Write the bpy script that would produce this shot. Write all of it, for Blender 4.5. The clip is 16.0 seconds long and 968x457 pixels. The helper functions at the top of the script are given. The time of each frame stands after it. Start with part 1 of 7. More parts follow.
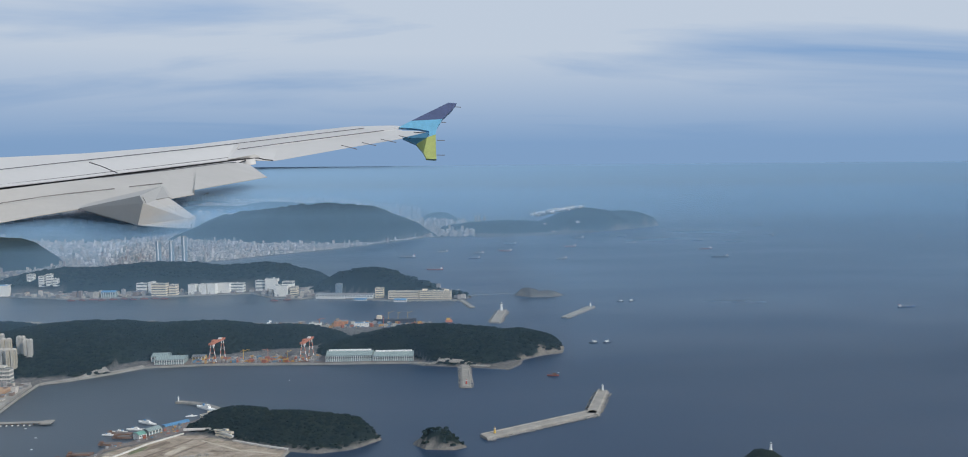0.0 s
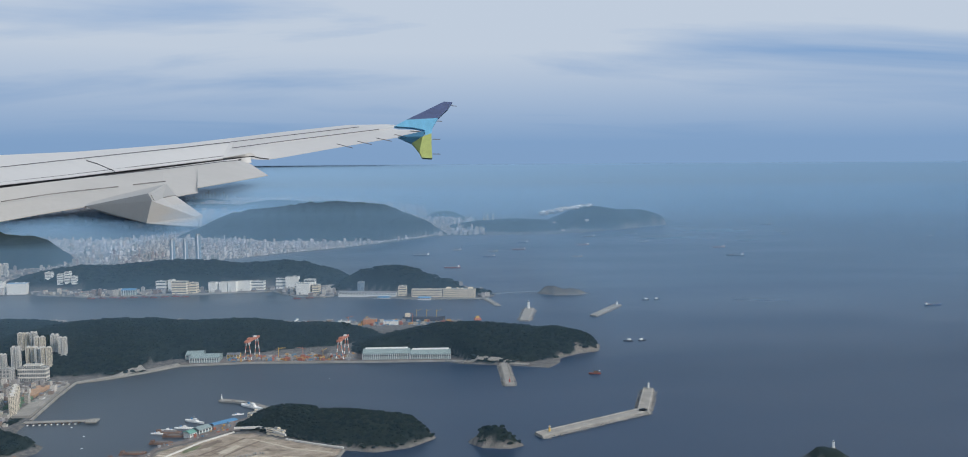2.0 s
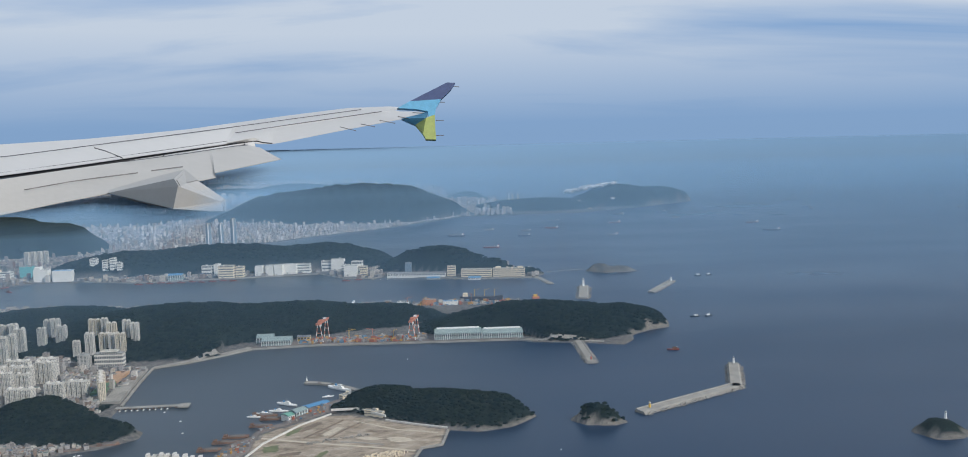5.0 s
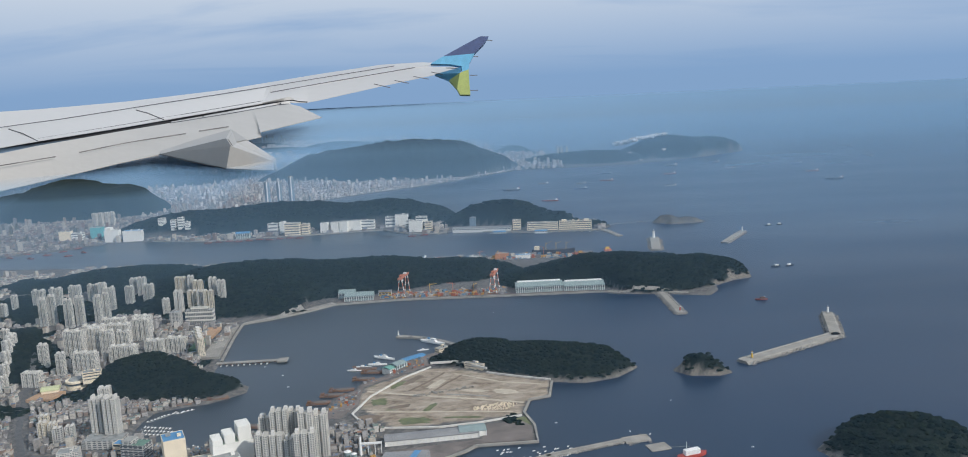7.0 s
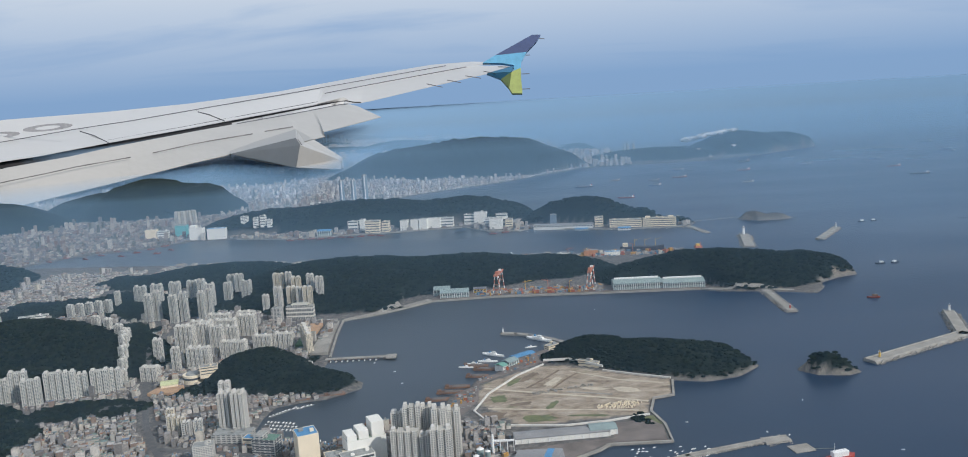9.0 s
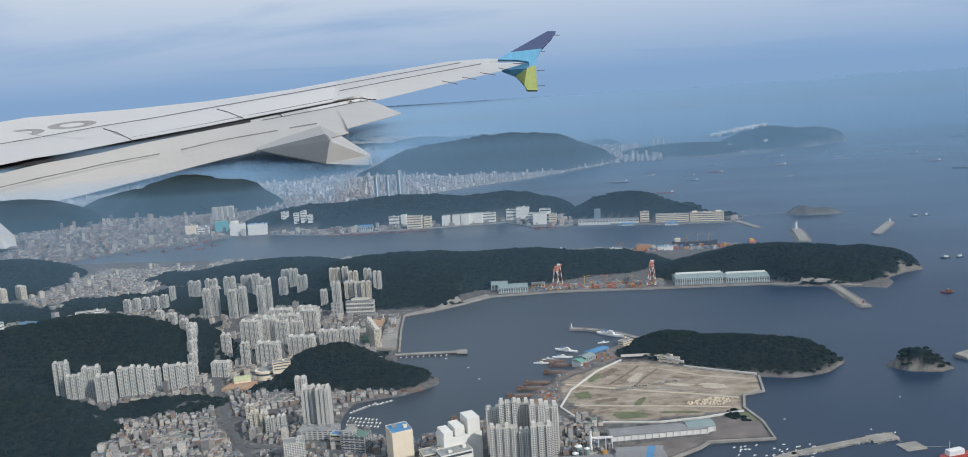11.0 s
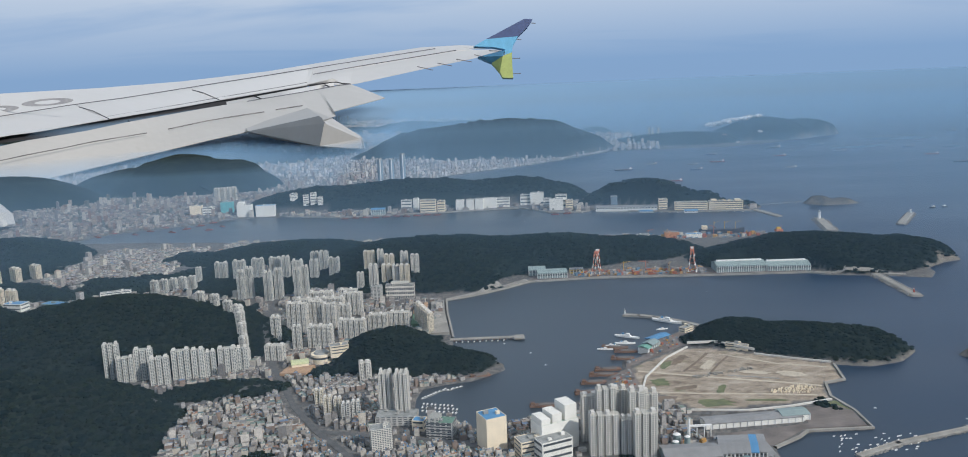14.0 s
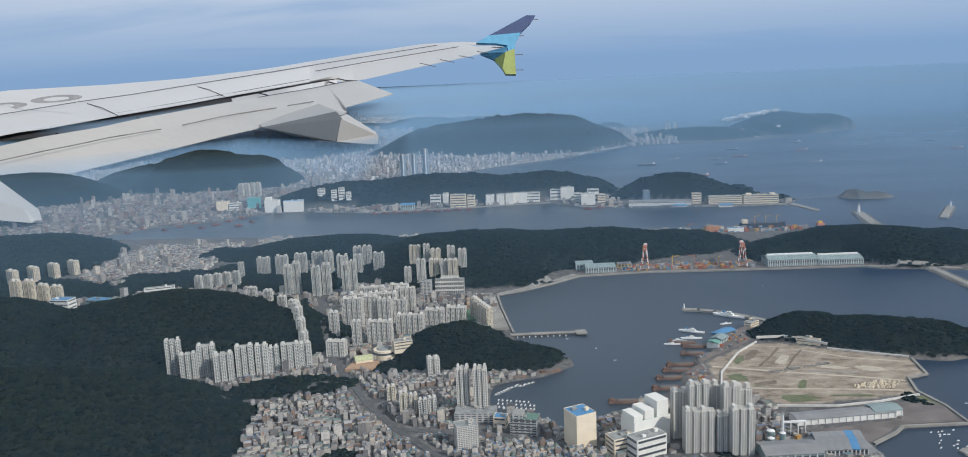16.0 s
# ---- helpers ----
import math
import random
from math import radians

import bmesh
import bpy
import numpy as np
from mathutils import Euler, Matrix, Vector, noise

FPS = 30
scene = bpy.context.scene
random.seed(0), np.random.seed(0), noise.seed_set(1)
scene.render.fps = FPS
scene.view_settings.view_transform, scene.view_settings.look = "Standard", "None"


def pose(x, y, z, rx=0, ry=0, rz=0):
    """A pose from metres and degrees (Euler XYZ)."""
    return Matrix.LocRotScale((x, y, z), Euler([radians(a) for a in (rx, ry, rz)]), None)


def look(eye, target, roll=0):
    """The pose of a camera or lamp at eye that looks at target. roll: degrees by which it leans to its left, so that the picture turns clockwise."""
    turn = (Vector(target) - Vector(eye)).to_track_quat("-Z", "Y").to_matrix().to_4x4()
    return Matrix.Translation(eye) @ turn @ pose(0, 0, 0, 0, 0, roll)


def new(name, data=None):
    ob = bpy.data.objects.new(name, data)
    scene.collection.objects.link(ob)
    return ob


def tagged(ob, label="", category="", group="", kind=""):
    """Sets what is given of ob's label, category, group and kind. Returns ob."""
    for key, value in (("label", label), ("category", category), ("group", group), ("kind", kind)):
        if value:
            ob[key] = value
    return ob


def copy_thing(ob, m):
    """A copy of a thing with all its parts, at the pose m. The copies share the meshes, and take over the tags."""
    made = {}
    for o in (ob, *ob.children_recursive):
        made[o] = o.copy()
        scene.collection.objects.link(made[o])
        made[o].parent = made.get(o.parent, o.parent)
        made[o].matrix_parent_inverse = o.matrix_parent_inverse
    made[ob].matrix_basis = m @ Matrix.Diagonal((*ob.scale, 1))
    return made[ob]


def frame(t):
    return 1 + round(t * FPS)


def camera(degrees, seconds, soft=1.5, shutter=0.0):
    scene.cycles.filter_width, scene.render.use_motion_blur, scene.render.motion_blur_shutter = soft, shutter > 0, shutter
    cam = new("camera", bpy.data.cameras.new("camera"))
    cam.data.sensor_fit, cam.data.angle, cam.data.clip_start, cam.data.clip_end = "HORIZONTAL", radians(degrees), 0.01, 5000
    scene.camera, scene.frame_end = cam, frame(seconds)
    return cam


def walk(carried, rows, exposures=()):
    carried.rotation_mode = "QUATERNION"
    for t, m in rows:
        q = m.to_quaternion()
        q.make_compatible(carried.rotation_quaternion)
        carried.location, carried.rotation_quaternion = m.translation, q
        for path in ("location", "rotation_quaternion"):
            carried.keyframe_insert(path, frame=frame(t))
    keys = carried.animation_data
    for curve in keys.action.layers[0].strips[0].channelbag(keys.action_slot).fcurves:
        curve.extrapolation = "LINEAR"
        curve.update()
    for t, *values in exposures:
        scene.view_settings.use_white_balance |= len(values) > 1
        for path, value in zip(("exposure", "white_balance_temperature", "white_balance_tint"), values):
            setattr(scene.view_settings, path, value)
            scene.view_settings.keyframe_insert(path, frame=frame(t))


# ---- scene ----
# One unit is ten metres: the coast is a one-to-ten model, so that it reaches the horizon.
cam = camera(60.18, 16.0, 0.95)
PATH = [
    (0, (58.53, -240.39, 58.93), (66.41, -141.08, 50.24), -0.47),
    (0.5, (55.32, -239.70, 58.76), (63.46, -140.41, 50.10), -0.56),
    (1, (52.10, -239.01, 58.59), (60.52, -139.74, 50.01), -0.35),
    (1.5, (48.86, -238.33, 58.44), (57.60, -139.09, 49.77), -0.39),
    (2, (45.61, -237.66, 58.28), (54.42, -138.44, 49.49), -0.36),
    (2.5, (42.36, -236.99, 58.14), (51.27, -137.79, 49.15), -0.46),
    (3, (39.09, -236.32, 58.00), (47.53, -137.11, 48.77), -0.59),
    (3.5, (35.81, -235.66, 57.86), (43.98, -136.45, 48.35), -0.71),
    (6, (19.35, -232.36, 57.21), (27.69, -133.65, 43.53), -2.11),
    (6.5, (16.05, -231.69, 57.09), (21.13, -133.02, 41.68), -2.50),
    (7, (12.74, -231.03, 56.97), (17.36, -132.46, 40.78), -2.68),
    (7.5, (9.43, -230.36, 56.84), (11.89, -131.67, 40.87), -2.83),
    (8, (6.13, -229.69, 56.71), (6.46, -130.95, 40.85), -2.99),
    (8.5, (2.82, -229.01, 56.58), (2.30, -130.28, 40.66), -3.10),
    (9, (-0.48, -228.32, 56.45), (-1.69, -129.62, 40.46), -3.35),
    (11.5, (-16.94, -224.77, 55.75), (-19.64, -126.16, 39.35), -3.50),
    (12, (-20.21, -224.03, 55.59), (-22.61, -125.46, 38.94), -3.31),
    (12.5, (-23.48, -223.28, 55.43), (-25.29, -124.74, 38.52), -3.08),
    (13, (-26.73, -222.52, 55.25), (-27.64, -124.03, 37.97), -2.81),
    (13.5, (-29.98, -221.74, 55.08), (-29.71, -123.29, 37.54), -2.52),
    (14, (-33.21, -220.95, 54.89), (-32.07, -122.56, 37.04), -2.29),
    (14.5, (-36.43, -220.14, 54.70), (-34.96, -121.79, 36.64), -2.24),
    (15, (-39.64, -219.32, 54.49), (-38.27, -121.01, 36.24), -2.33),
    (15.5, (-42.83, -218.48, 54.28), (-42.01, -120.14, 36.10), -2.45),
    (16, (-46.01, -217.62, 54.05), (-44.83, -119.30, 35.84), -2.41),
]
walk(cam, [(t, look(eye, target, roll)) for t, eye, target, roll in PATH], ((0, -0.03, 6250, 10), (6, 0.04, 6250, 10), (16, 0.08, 6250, 10)))

# ---- sky, sun, haze ----
SUN_AZ, SUN_EL = radians(126), radians(35)      # clockwise from +y

world = bpy.data.worlds.new("sky")
scene.world = world
world.use_nodes = True


def sky_nodes():
    nt = world.node_tree
    nt.nodes.clear()
    N, L = nt.nodes.new, nt.links.new
    out, bg = N("ShaderNodeOutputWorld"), N("ShaderNodeBackground")
    sky = N("ShaderNodeTexSky")
    sky.sky_type, sky.sun_disc = "NISHITA", False
    sky.sun_elevation, sky.sun_rotation = SUN_EL, SUN_AZ
    sky.altitude, sky.air_density, sky.dust_density, sky.ozone_density = 500, 1.0, 0.15, 2.0
    tc, sep = N("ShaderNodeTexCoord"), N("ShaderNodeSeparateXYZ")
    L(tc.outputs["Generated"], sep.inputs[0])
    # cloud sheet seen in perspective: direction divided by height
    add = N("ShaderNodeMath"); add.operation = "ADD"; add.inputs[1].default_value = 0.10
    L(sep.outputs["Z"], add.inputs[0])
    dx, dy, cmb = N("ShaderNodeMath"), N("ShaderNodeMath"), N("ShaderNodeCombineXYZ")
    for d, axis in ((dx, "X"), (dy, "Y")):
        d.operation = "DIVIDE"
        L(sep.outputs[axis], d.inputs[0]); L(add.outputs[0], d.inputs[1])
    L(dx.outputs[0], cmb.inputs[0]); L(dy.outputs[0], cmb.inputs[1])
    mp = N("ShaderNodeMapping")
    mp.inputs["Rotation"].default_value = (0, 0, radians(-24))
    mp.inputs["Scale"].default_value = (0.34, 0.62, 1)
    mp.inputs["Location"].default_value = (0.35, 1.55, 0)
    L(cmb.outputs[0], mp.inputs[0])
    big = N("ShaderNodeTexNoise")
    big.inputs["Scale"].default_value, big.inputs["Detail"].default_value = 1.0, 7
    big.inputs["Roughness"].default_value, big.inputs["Distortion"].default_value = 0.52, 0.5
    L(mp.outputs[0], big.inputs["Vector"])
    ramp = N("ShaderNodeMapRange")
    ramp.inputs["From Min"].default_value, ramp.inputs["From Max"].default_value = 0.26, 0.50
    L(big.outputs["Fac"], ramp.inputs["Value"])
    # the sheet thins out towards the horizon
    low = N("ShaderNodeMapRange"); low.inputs["From Min"].default_value, low.inputs["From Max"].default_value = 0.015, 0.12
    L(sep.outputs["Z"], low.inputs["Value"])
    mul = N("ShaderNodeMath"); mul.operation = "MULTIPLY"
    L(ramp.outputs[0], mul.inputs[0]); L(low.outputs[0], mul.inputs[1])
    amt = N("ShaderNodeMath"); amt.operation = "MULTIPLY"; amt.inputs[1].default_value = 0.85
    L(mul.outputs[0], amt.inputs[0])
    mix = N("ShaderNodeMix"); mix.data_type = "RGBA"
    mix.inputs[7].default_value = (6.6, 7.2, 7.9, 1)
    L(amt.outputs[0], mix.inputs[0]); L(sky.outputs[0], mix.inputs[6])
    # pale blue air towards the horizon
    band = N("ShaderNodeMapRange"); band.inputs["From Min"].default_value, band.inputs["From Max"].default_value = 0.0, 0.5
    L(sep.outputs["Z"], band.inputs["Value"])
    air = N("ShaderNodeValToRGB")
    for p, c in ((0.0, (2.5, 3.9, 6.0, 1)), (0.025, (3.6, 5.1, 7.2, 1)), (0.07, (5.8, 7.4, 9.0, 1)), (0.14, (6.1, 7.5, 9.0, 1)), (0.35, (5.3, 6.8, 8.7, 1)), (1.0, (3.4, 5.4, 8.8, 1))):
        e = air.color_ramp.elements.new(p) if p not in (0.0, 1.0) else air.color_ramp.elements[int(p)]
        e.position, e.color = p, c
    L(band.outputs[0], air.inputs[0])
    keep = N("ShaderNodeMapRange"); keep.inputs["From Min"].default_value, keep.inputs["From Max"].default_value = 0.75, 1.6
    L(sep.outputs["Z"], keep.inputs["Value"])
    base = N("ShaderNodeMix"); base.data_type = "RGBA"
    L(keep.outputs[0], base.inputs[0]); L(air.outputs[0], base.inputs[6]); L(sky.outputs[0], base.inputs[7])
    L(base.outputs[2], mix.inputs[6])
    bg.inputs["Strength"].default_value = 0.09
    L(mix.outputs[2], bg.inputs["Color"]); L(bg.outputs[0], out.inputs[0])


sky_nodes()
sun = new("sun", bpy.data.lights.new("sun", "SUN"))
sun.data.energy, sun.data.angle, sun.data.color = 3.0, radians(1.0), (1.0, 0.94, 0.86)
sun.matrix_world = look((500 * math.sin(SUN_AZ), 500 * math.cos(SUN_AZ), 500 * math.tan(SUN_EL)), (0, 0, 0))



def haze_bank(name, density, x0, x1, y0, y1, top, tint, label):
    """Sea haze: a low even bank of scattering air, thinner over the harbour than out at sea."""
    m = bpy.data.materials.new(name)
    m.use_nodes = True
    nt = m.node_tree
    nt.nodes.clear()
    out, sc = nt.nodes.new("ShaderNodeOutputMaterial"), nt.nodes.new("ShaderNodeVolumeScatter")
    ab, both = nt.nodes.new("ShaderNodeVolumeAbsorption"), nt.nodes.new("ShaderNodeAddShader")
    for v in (sc, ab):
        v.inputs["Color"].default_value, v.inputs["Density"].default_value = (*tint, 1), density
    sc.inputs["Anisotropy"].default_value = -0.3
    nt.links.new(sc.outputs[0], both.inputs[0])
    nt.links.new(ab.outputs[0], both.inputs[1])
    nt.links.new(both.outputs[0], out.inputs["Volume"])
    bm = bmesh.new()
    bmesh.ops.create_cube(bm, size=1.0, matrix=Matrix.Translation(((x0 + x1) / 2, (y0 + y1) / 2, 0.4 + top / 2)) @ Matrix.Diagonal((x1 - x0, y1 - y0, top, 1)))
    me = bpy.data.meshes.new(name)
    bm.to_mesh(me)
    bm.free()
    me.materials.append(m)
    tagged(new(name, me), label, "haze", kind="structure")


NEAR_AIR, FAR_AIR = (0.40, 0.68, 1.0), (0.45, 0.71, 1.0)
haze_bank("harbour_haze", 0.0006, -4890, 420, -4890, -20, 24, NEAR_AIR, "thin blue haze low over the harbour")
haze_bank("ridge_haze", 0.0015, -4890, 100, -19, 180, 24, NEAR_AIR, "thin blue haze low over the long ridge")
haze_bank("channel_haze", 0.0024, 101, 420, -19, 180, 24, NEAR_AIR, "thin blue haze over the channel")
haze_bank("strait_haze", 0.0026, -80, 4890, 181, 265, 29, NEAR_AIR, "thin blue haze over the strait")
haze_bank("bay_haze", 0.0034, -100, 4890, 266, 360, 29, NEAR_AIR, "blue haze over the far bay")
haze_bank("coast_haze", 0.0038, -100, 4890, 361, 600, 29, NEAR_AIR, "blue sea haze round the far headlands")
# Tops kept under the view-fitted wing to leave it clear; denser to compensate.
haze_bank("inlet_haze", 0.0040, -4890, -101, 181, 360, 13, NEAR_AIR, "low blue haze over the inner harbour")
haze_bank("town_haze", 0.0085, -4890, -101, 361, 600, 12, NEAR_AIR, "low blue haze over the far town")
haze_bank("sea_haze", 0.0030, -4890, 4890, 601, 4890, 20, FAR_AIR, "blue sea haze low over the far coast")
haze_bank("offing_haze", 0.0024, 421, 4890, -4890, 180, 29, NEAR_AIR, "blue sea haze low over the open sea")

# ---- materials ----
def material(name, rough=0.8, metal=0.0, spec=0.3):
    m = bpy.data.materials.new(name)
    m.use_nodes = True
    b = m.node_tree.nodes["Principled BSDF"]
    b.inputs["Roughness"].default_value, b.inputs["Metallic"].default_value = rough, metal
    b.inputs["Specular IOR Level"].default_value = spec
    return m, m.node_tree.nodes, m.node_tree.links, b


def noise_node(nodes, links, scale, detail=4, vec=None, rough=0.55):
    n = nodes.new("ShaderNodeTexNoise")
    n.inputs["Scale"].default_value, n.inputs["Detail"].default_value, n.inputs["Roughness"].default_value = scale, detail, rough
    if vec is None:
        tc = nodes.new("ShaderNodeTexCoord")
        vec = tc.outputs["Object"]
    links.new(vec, n.inputs["Vector"])
    return n.outputs["Fac"]


def ramp_node(nodes, links, fac, stops):
    r = nodes.new("ShaderNodeValToRGB")
    while len(r.color_ramp.elements) < len(stops):
        r.color_ramp.elements.new(0.5)
    for e, (p, c) in zip(r.color_ramp.elements, stops):
        e.position, e.color = p, (*c, 1)
    links.new(fac, r.inputs[0])
    return r.outputs[0]


def mix_node(nodes, links, fac, a, b, mode="MIX"):
    m = nodes.new("ShaderNodeMix")
    m.data_type, m.blend_type = "RGBA", mode
    for sock, v in ((m.inputs[0], fac), (m.inputs[6], a), (m.inputs[7], b)):
        if isinstance(v, (int, float)):
            sock.default_value = v
        elif isinstance(v, tuple):
            sock.default_value = (*v, 1)
        else:
            links.new(v, sock)
    return m.outputs[2]


def bump_node(nodes, links, b, height, strength, distance):
    n = nodes.new("ShaderNodeBump")
    n.inputs["Strength"].default_value, n.inputs["Distance"].default_value = strength, distance
    links.new(height, n.inputs["Height"])
    links.new(n.outputs[0], b.inputs["Normal"])


def plain(name, colour, rough=0.7, metal=0.0, vary=0.25, scale=1.5, spec=0.3, fine=14.0, grain=0.14):
    """A surface with broad stains and fine grain."""
    m, n, l, b = material(name, rough, metal, spec)
    dark = tuple(c * (1 - vary) for c in colour)
    lite = tuple(min(1, c * (1 + vary * 0.6)) for c in colour)
    broad = ramp_node(n, l, noise_node(n, l, scale, 5), [(0.3, dark), (0.7, lite)])
    tone = ramp_node(n, l, noise_node(n, l, fine, 3), [(0.3, (1 - grain,) * 3), (0.7, (1 + grain * 0.6,) * 3)])
    l.new(mix_node(n, l, 1.0, broad, tone, "MULTIPLY"), b.inputs["Base Color"])
    return m


def sea_material():
    m, n, l, b = material("sea_water", 0.16, 0, 0.22)
    tc = n.new("ShaderNodeTexCoord")
    mp = n.new("ShaderNodeMapping")
    mp.inputs["Scale"].default_value = (0.006, 0.02, 1)
    l.new(tc.outputs["Object"], mp.inputs[0])
    streak = noise_node(n, l, 1.0, 5, mp.outputs[0])
    open_sea = ramp_node(n, l, streak, [(0.3, (0.007, 0.024, 0.058)), (0.7, (0.010, 0.030, 0.068))])
    # greyer, lighter colour in the bay blends into blue towards the open sea
    sp, bay_share = n.new("ShaderNodeSeparateXYZ"), n.new("ShaderNodeMapRange")
    bay_share.interpolation_type = "SMOOTHSTEP"
    bay_share.inputs["From Min"].default_value, bay_share.inputs["From Max"].default_value = 80, -30
    l.new(tc.outputs["Object"], sp.inputs[0]); l.new(sp.outputs["X"], bay_share.inputs["Value"])
    l.new(mix_node(n, l, bay_share.outputs[0], open_sea, (0.034, 0.046, 0.058)), b.inputs["Base Color"])
    r = n.new("ShaderNodeMapRange")
    r.inputs["From Min"].default_value, r.inputs["From Max"].default_value = 0.3, 0.7
    r.inputs["To Min"].default_value, r.inputs["To Max"].default_value = 0.26, 0.40
    l.new(streak, r.inputs["Value"]); l.new(r.outputs[0], b.inputs["Roughness"])
    bump_node(n, l, b, noise_node(n, l, 1.1, 3, tc.outputs["Object"]), 0.16, 0.06)
    return m


def land_material():
    m, n, l, b = material("land_cover", 0.95, 0, 0.1)
    at = {}
    for name in ("wood", "rock", "bare"):
        a = n.new("ShaderNodeAttribute"); a.attribute_name = name
        at[name] = a.outputs["Fac"]
    tc = n.new("ShaderNodeTexCoord").outputs["Object"]
    town = ramp_node(n, l, noise_node(n, l, 1.1, 6, tc, 0.7), [(0.3, (0.06, 0.06, 0.06)), (0.5, (0.13, 0.125, 0.12)), (0.68, (0.22, 0.21, 0.19))])
    broad = ramp_node(n, l, noise_node(n, l, 0.09, 5, tc), [(0.3, (0.0095, 0.0165, 0.0155)), (0.7, (0.018, 0.027, 0.020))])
    tree = ramp_node(n, l, noise_node(n, l, 2.4, 4, tc), [(0.3, (0.6,) * 3), (0.7, (1.25,) * 3)])
    wood = mix_node(n, l, 1.0, broad, tree, "MULTIPLY")
    rock = ramp_node(n, l, noise_node(n, l, 1.6, 6, tc, 0.7), [(0.3, (0.11, 0.10, 0.085)), (0.7, (0.31, 0.28, 0.24))])
    mp = n.new("ShaderNodeMapping"); mp.inputs["Scale"].default_value = (0.30, 0.55, 1); mp.inputs["Rotation"].default_value = (0, 0, radians(-18))
    l.new(tc, mp.inputs[0])
    soil = ramp_node(n, l, noise_node(n, l, 1.0, 7, mp.outputs[0], 0.65), [(0.34, (0.17, 0.135, 0.10)), (0.44, (0.29, 0.24, 0.185)), (0.56, (0.37, 0.315, 0.25)), (0.70, (0.46, 0.40, 0.33))])
    weeds = ramp_node(n, l, noise_node(n, l, 0.16, 6, tc, 0.6), [(0.60, (0, 0, 0)), (0.70, (0.8, 0.8, 0.8))])
    soil = mix_node(n, l, weeds, soil, (0.13, 0.15, 0.075))
    grit = ramp_node(n, l, noise_node(n, l, 3.0, 3, tc), [(0.3, (0.85,) * 3), (0.7, (1.12,) * 3)])
    soil = mix_node(n, l, 1.0, soil, grit, "MULTIPLY")
    c = mix_node(n, l, at["wood"], town, wood)
    c = mix_node(n, l, at["bare"], c, soil)
    c = mix_node(n, l, at["rock"], c, rock)
    l.new(c, b.inputs["Base Color"])
    bump_node(n, l, b, noise_node(n, l, 1.8, 4, tc), 0.6, 0.5)
    return m


SEA, LAND = sea_material(), land_material()
WING_PAINT = plain("wing_paint", (0.53, 0.52, 0.505), 0.38, 0.0, 0.03, 0.02, 0.5, 0.2, 0.02)
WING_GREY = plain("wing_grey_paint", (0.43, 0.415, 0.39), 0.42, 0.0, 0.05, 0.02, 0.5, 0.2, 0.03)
# Near black stands in for the shade inside the slot.
SLOT_SHADE = plain("slot_painted_shade", (0.035, 0.033, 0.035), 0.7, 0.0, 0.2, 0.05, 0.2, 0.3)
WORN_SEAM = plain("worn_seam_sealant", (0.20, 0.195, 0.19), 0.7, 0.0, 0.5, 0.05, 0.2, 0.3)
FADED_MARK = plain("faded_mark_paint", (0.32, 0.315, 0.32), 0.6, 0.0, 0.15, 0.05, 0.3, 0.3)
# Darker than the tail's grey: the shade under the wing is in the colour.
FAIRING_SHADED = plain("fairing_shaded_grey", (0.37, 0.36, 0.34), 0.45, 0.0, 0.06, 0.03, 0.5, 0.2, 0.03)
GAP_DARK = plain("gap_shadowed_metal", (0.10, 0.10, 0.11), 0.6, 0.2, 0.2, 0.05, 0.4, 0.3)
FENCE_PURPLE = plain("fence_purple_paint", (0.12, 0.15, 0.28), 0.35, 0, 0.08, 0.05, 0.5, 0.3)
FENCE_BLUE = plain("fence_blue_paint", (0.24, 0.60, 0.84), 0.35, 0, 0.08, 0.05, 0.5, 0.3)
FENCE_GREEN = plain("fence_green_paint", (0.58, 0.64, 0.20), 0.35, 0, 0.08, 0.05, 0.5, 0.3)

# ---- mesh helpers ----
def thing(name, label, category, group="", loc=(0, 0, 0), rz=0.0, kind=""):
    ob = new(name)
    ob.matrix_basis = pose(*loc, 0, 0, rz)
    return tagged(ob, label, category, group, kind)


def part(name, bm, mat, parent=None, label="", smooth=False):
    me = bpy.data.meshes.new(name)
    bm.to_mesh(me)
    bm.free()
    for m in (mat if isinstance(mat, (list, tuple)) else (mat,)):
        me.materials.append(m)
    if smooth:
        me.polygons.foreach_set("use_smooth", [True] * len(me.polygons))
    ob = new(name, me)
    ob.parent = parent
    return tagged(ob, label)


def soup(name, verts, faces, mat, parent=None, label="", mats=None, smooth=False):
    me = bpy.data.meshes.new(name)
    me.from_pydata(verts, [], faces)
    for m in (mat if isinstance(mat, (list, tuple)) else (mat,)):
        me.materials.append(m)
    if mats is not None:
        me.polygons.foreach_set("material_index", mats)
    if smooth:
        me.polygons.foreach_set("use_smooth", [True] * len(me.polygons))
    me.update()
    ob = new(name, me)
    ob.parent = parent
    return tagged(ob, label)


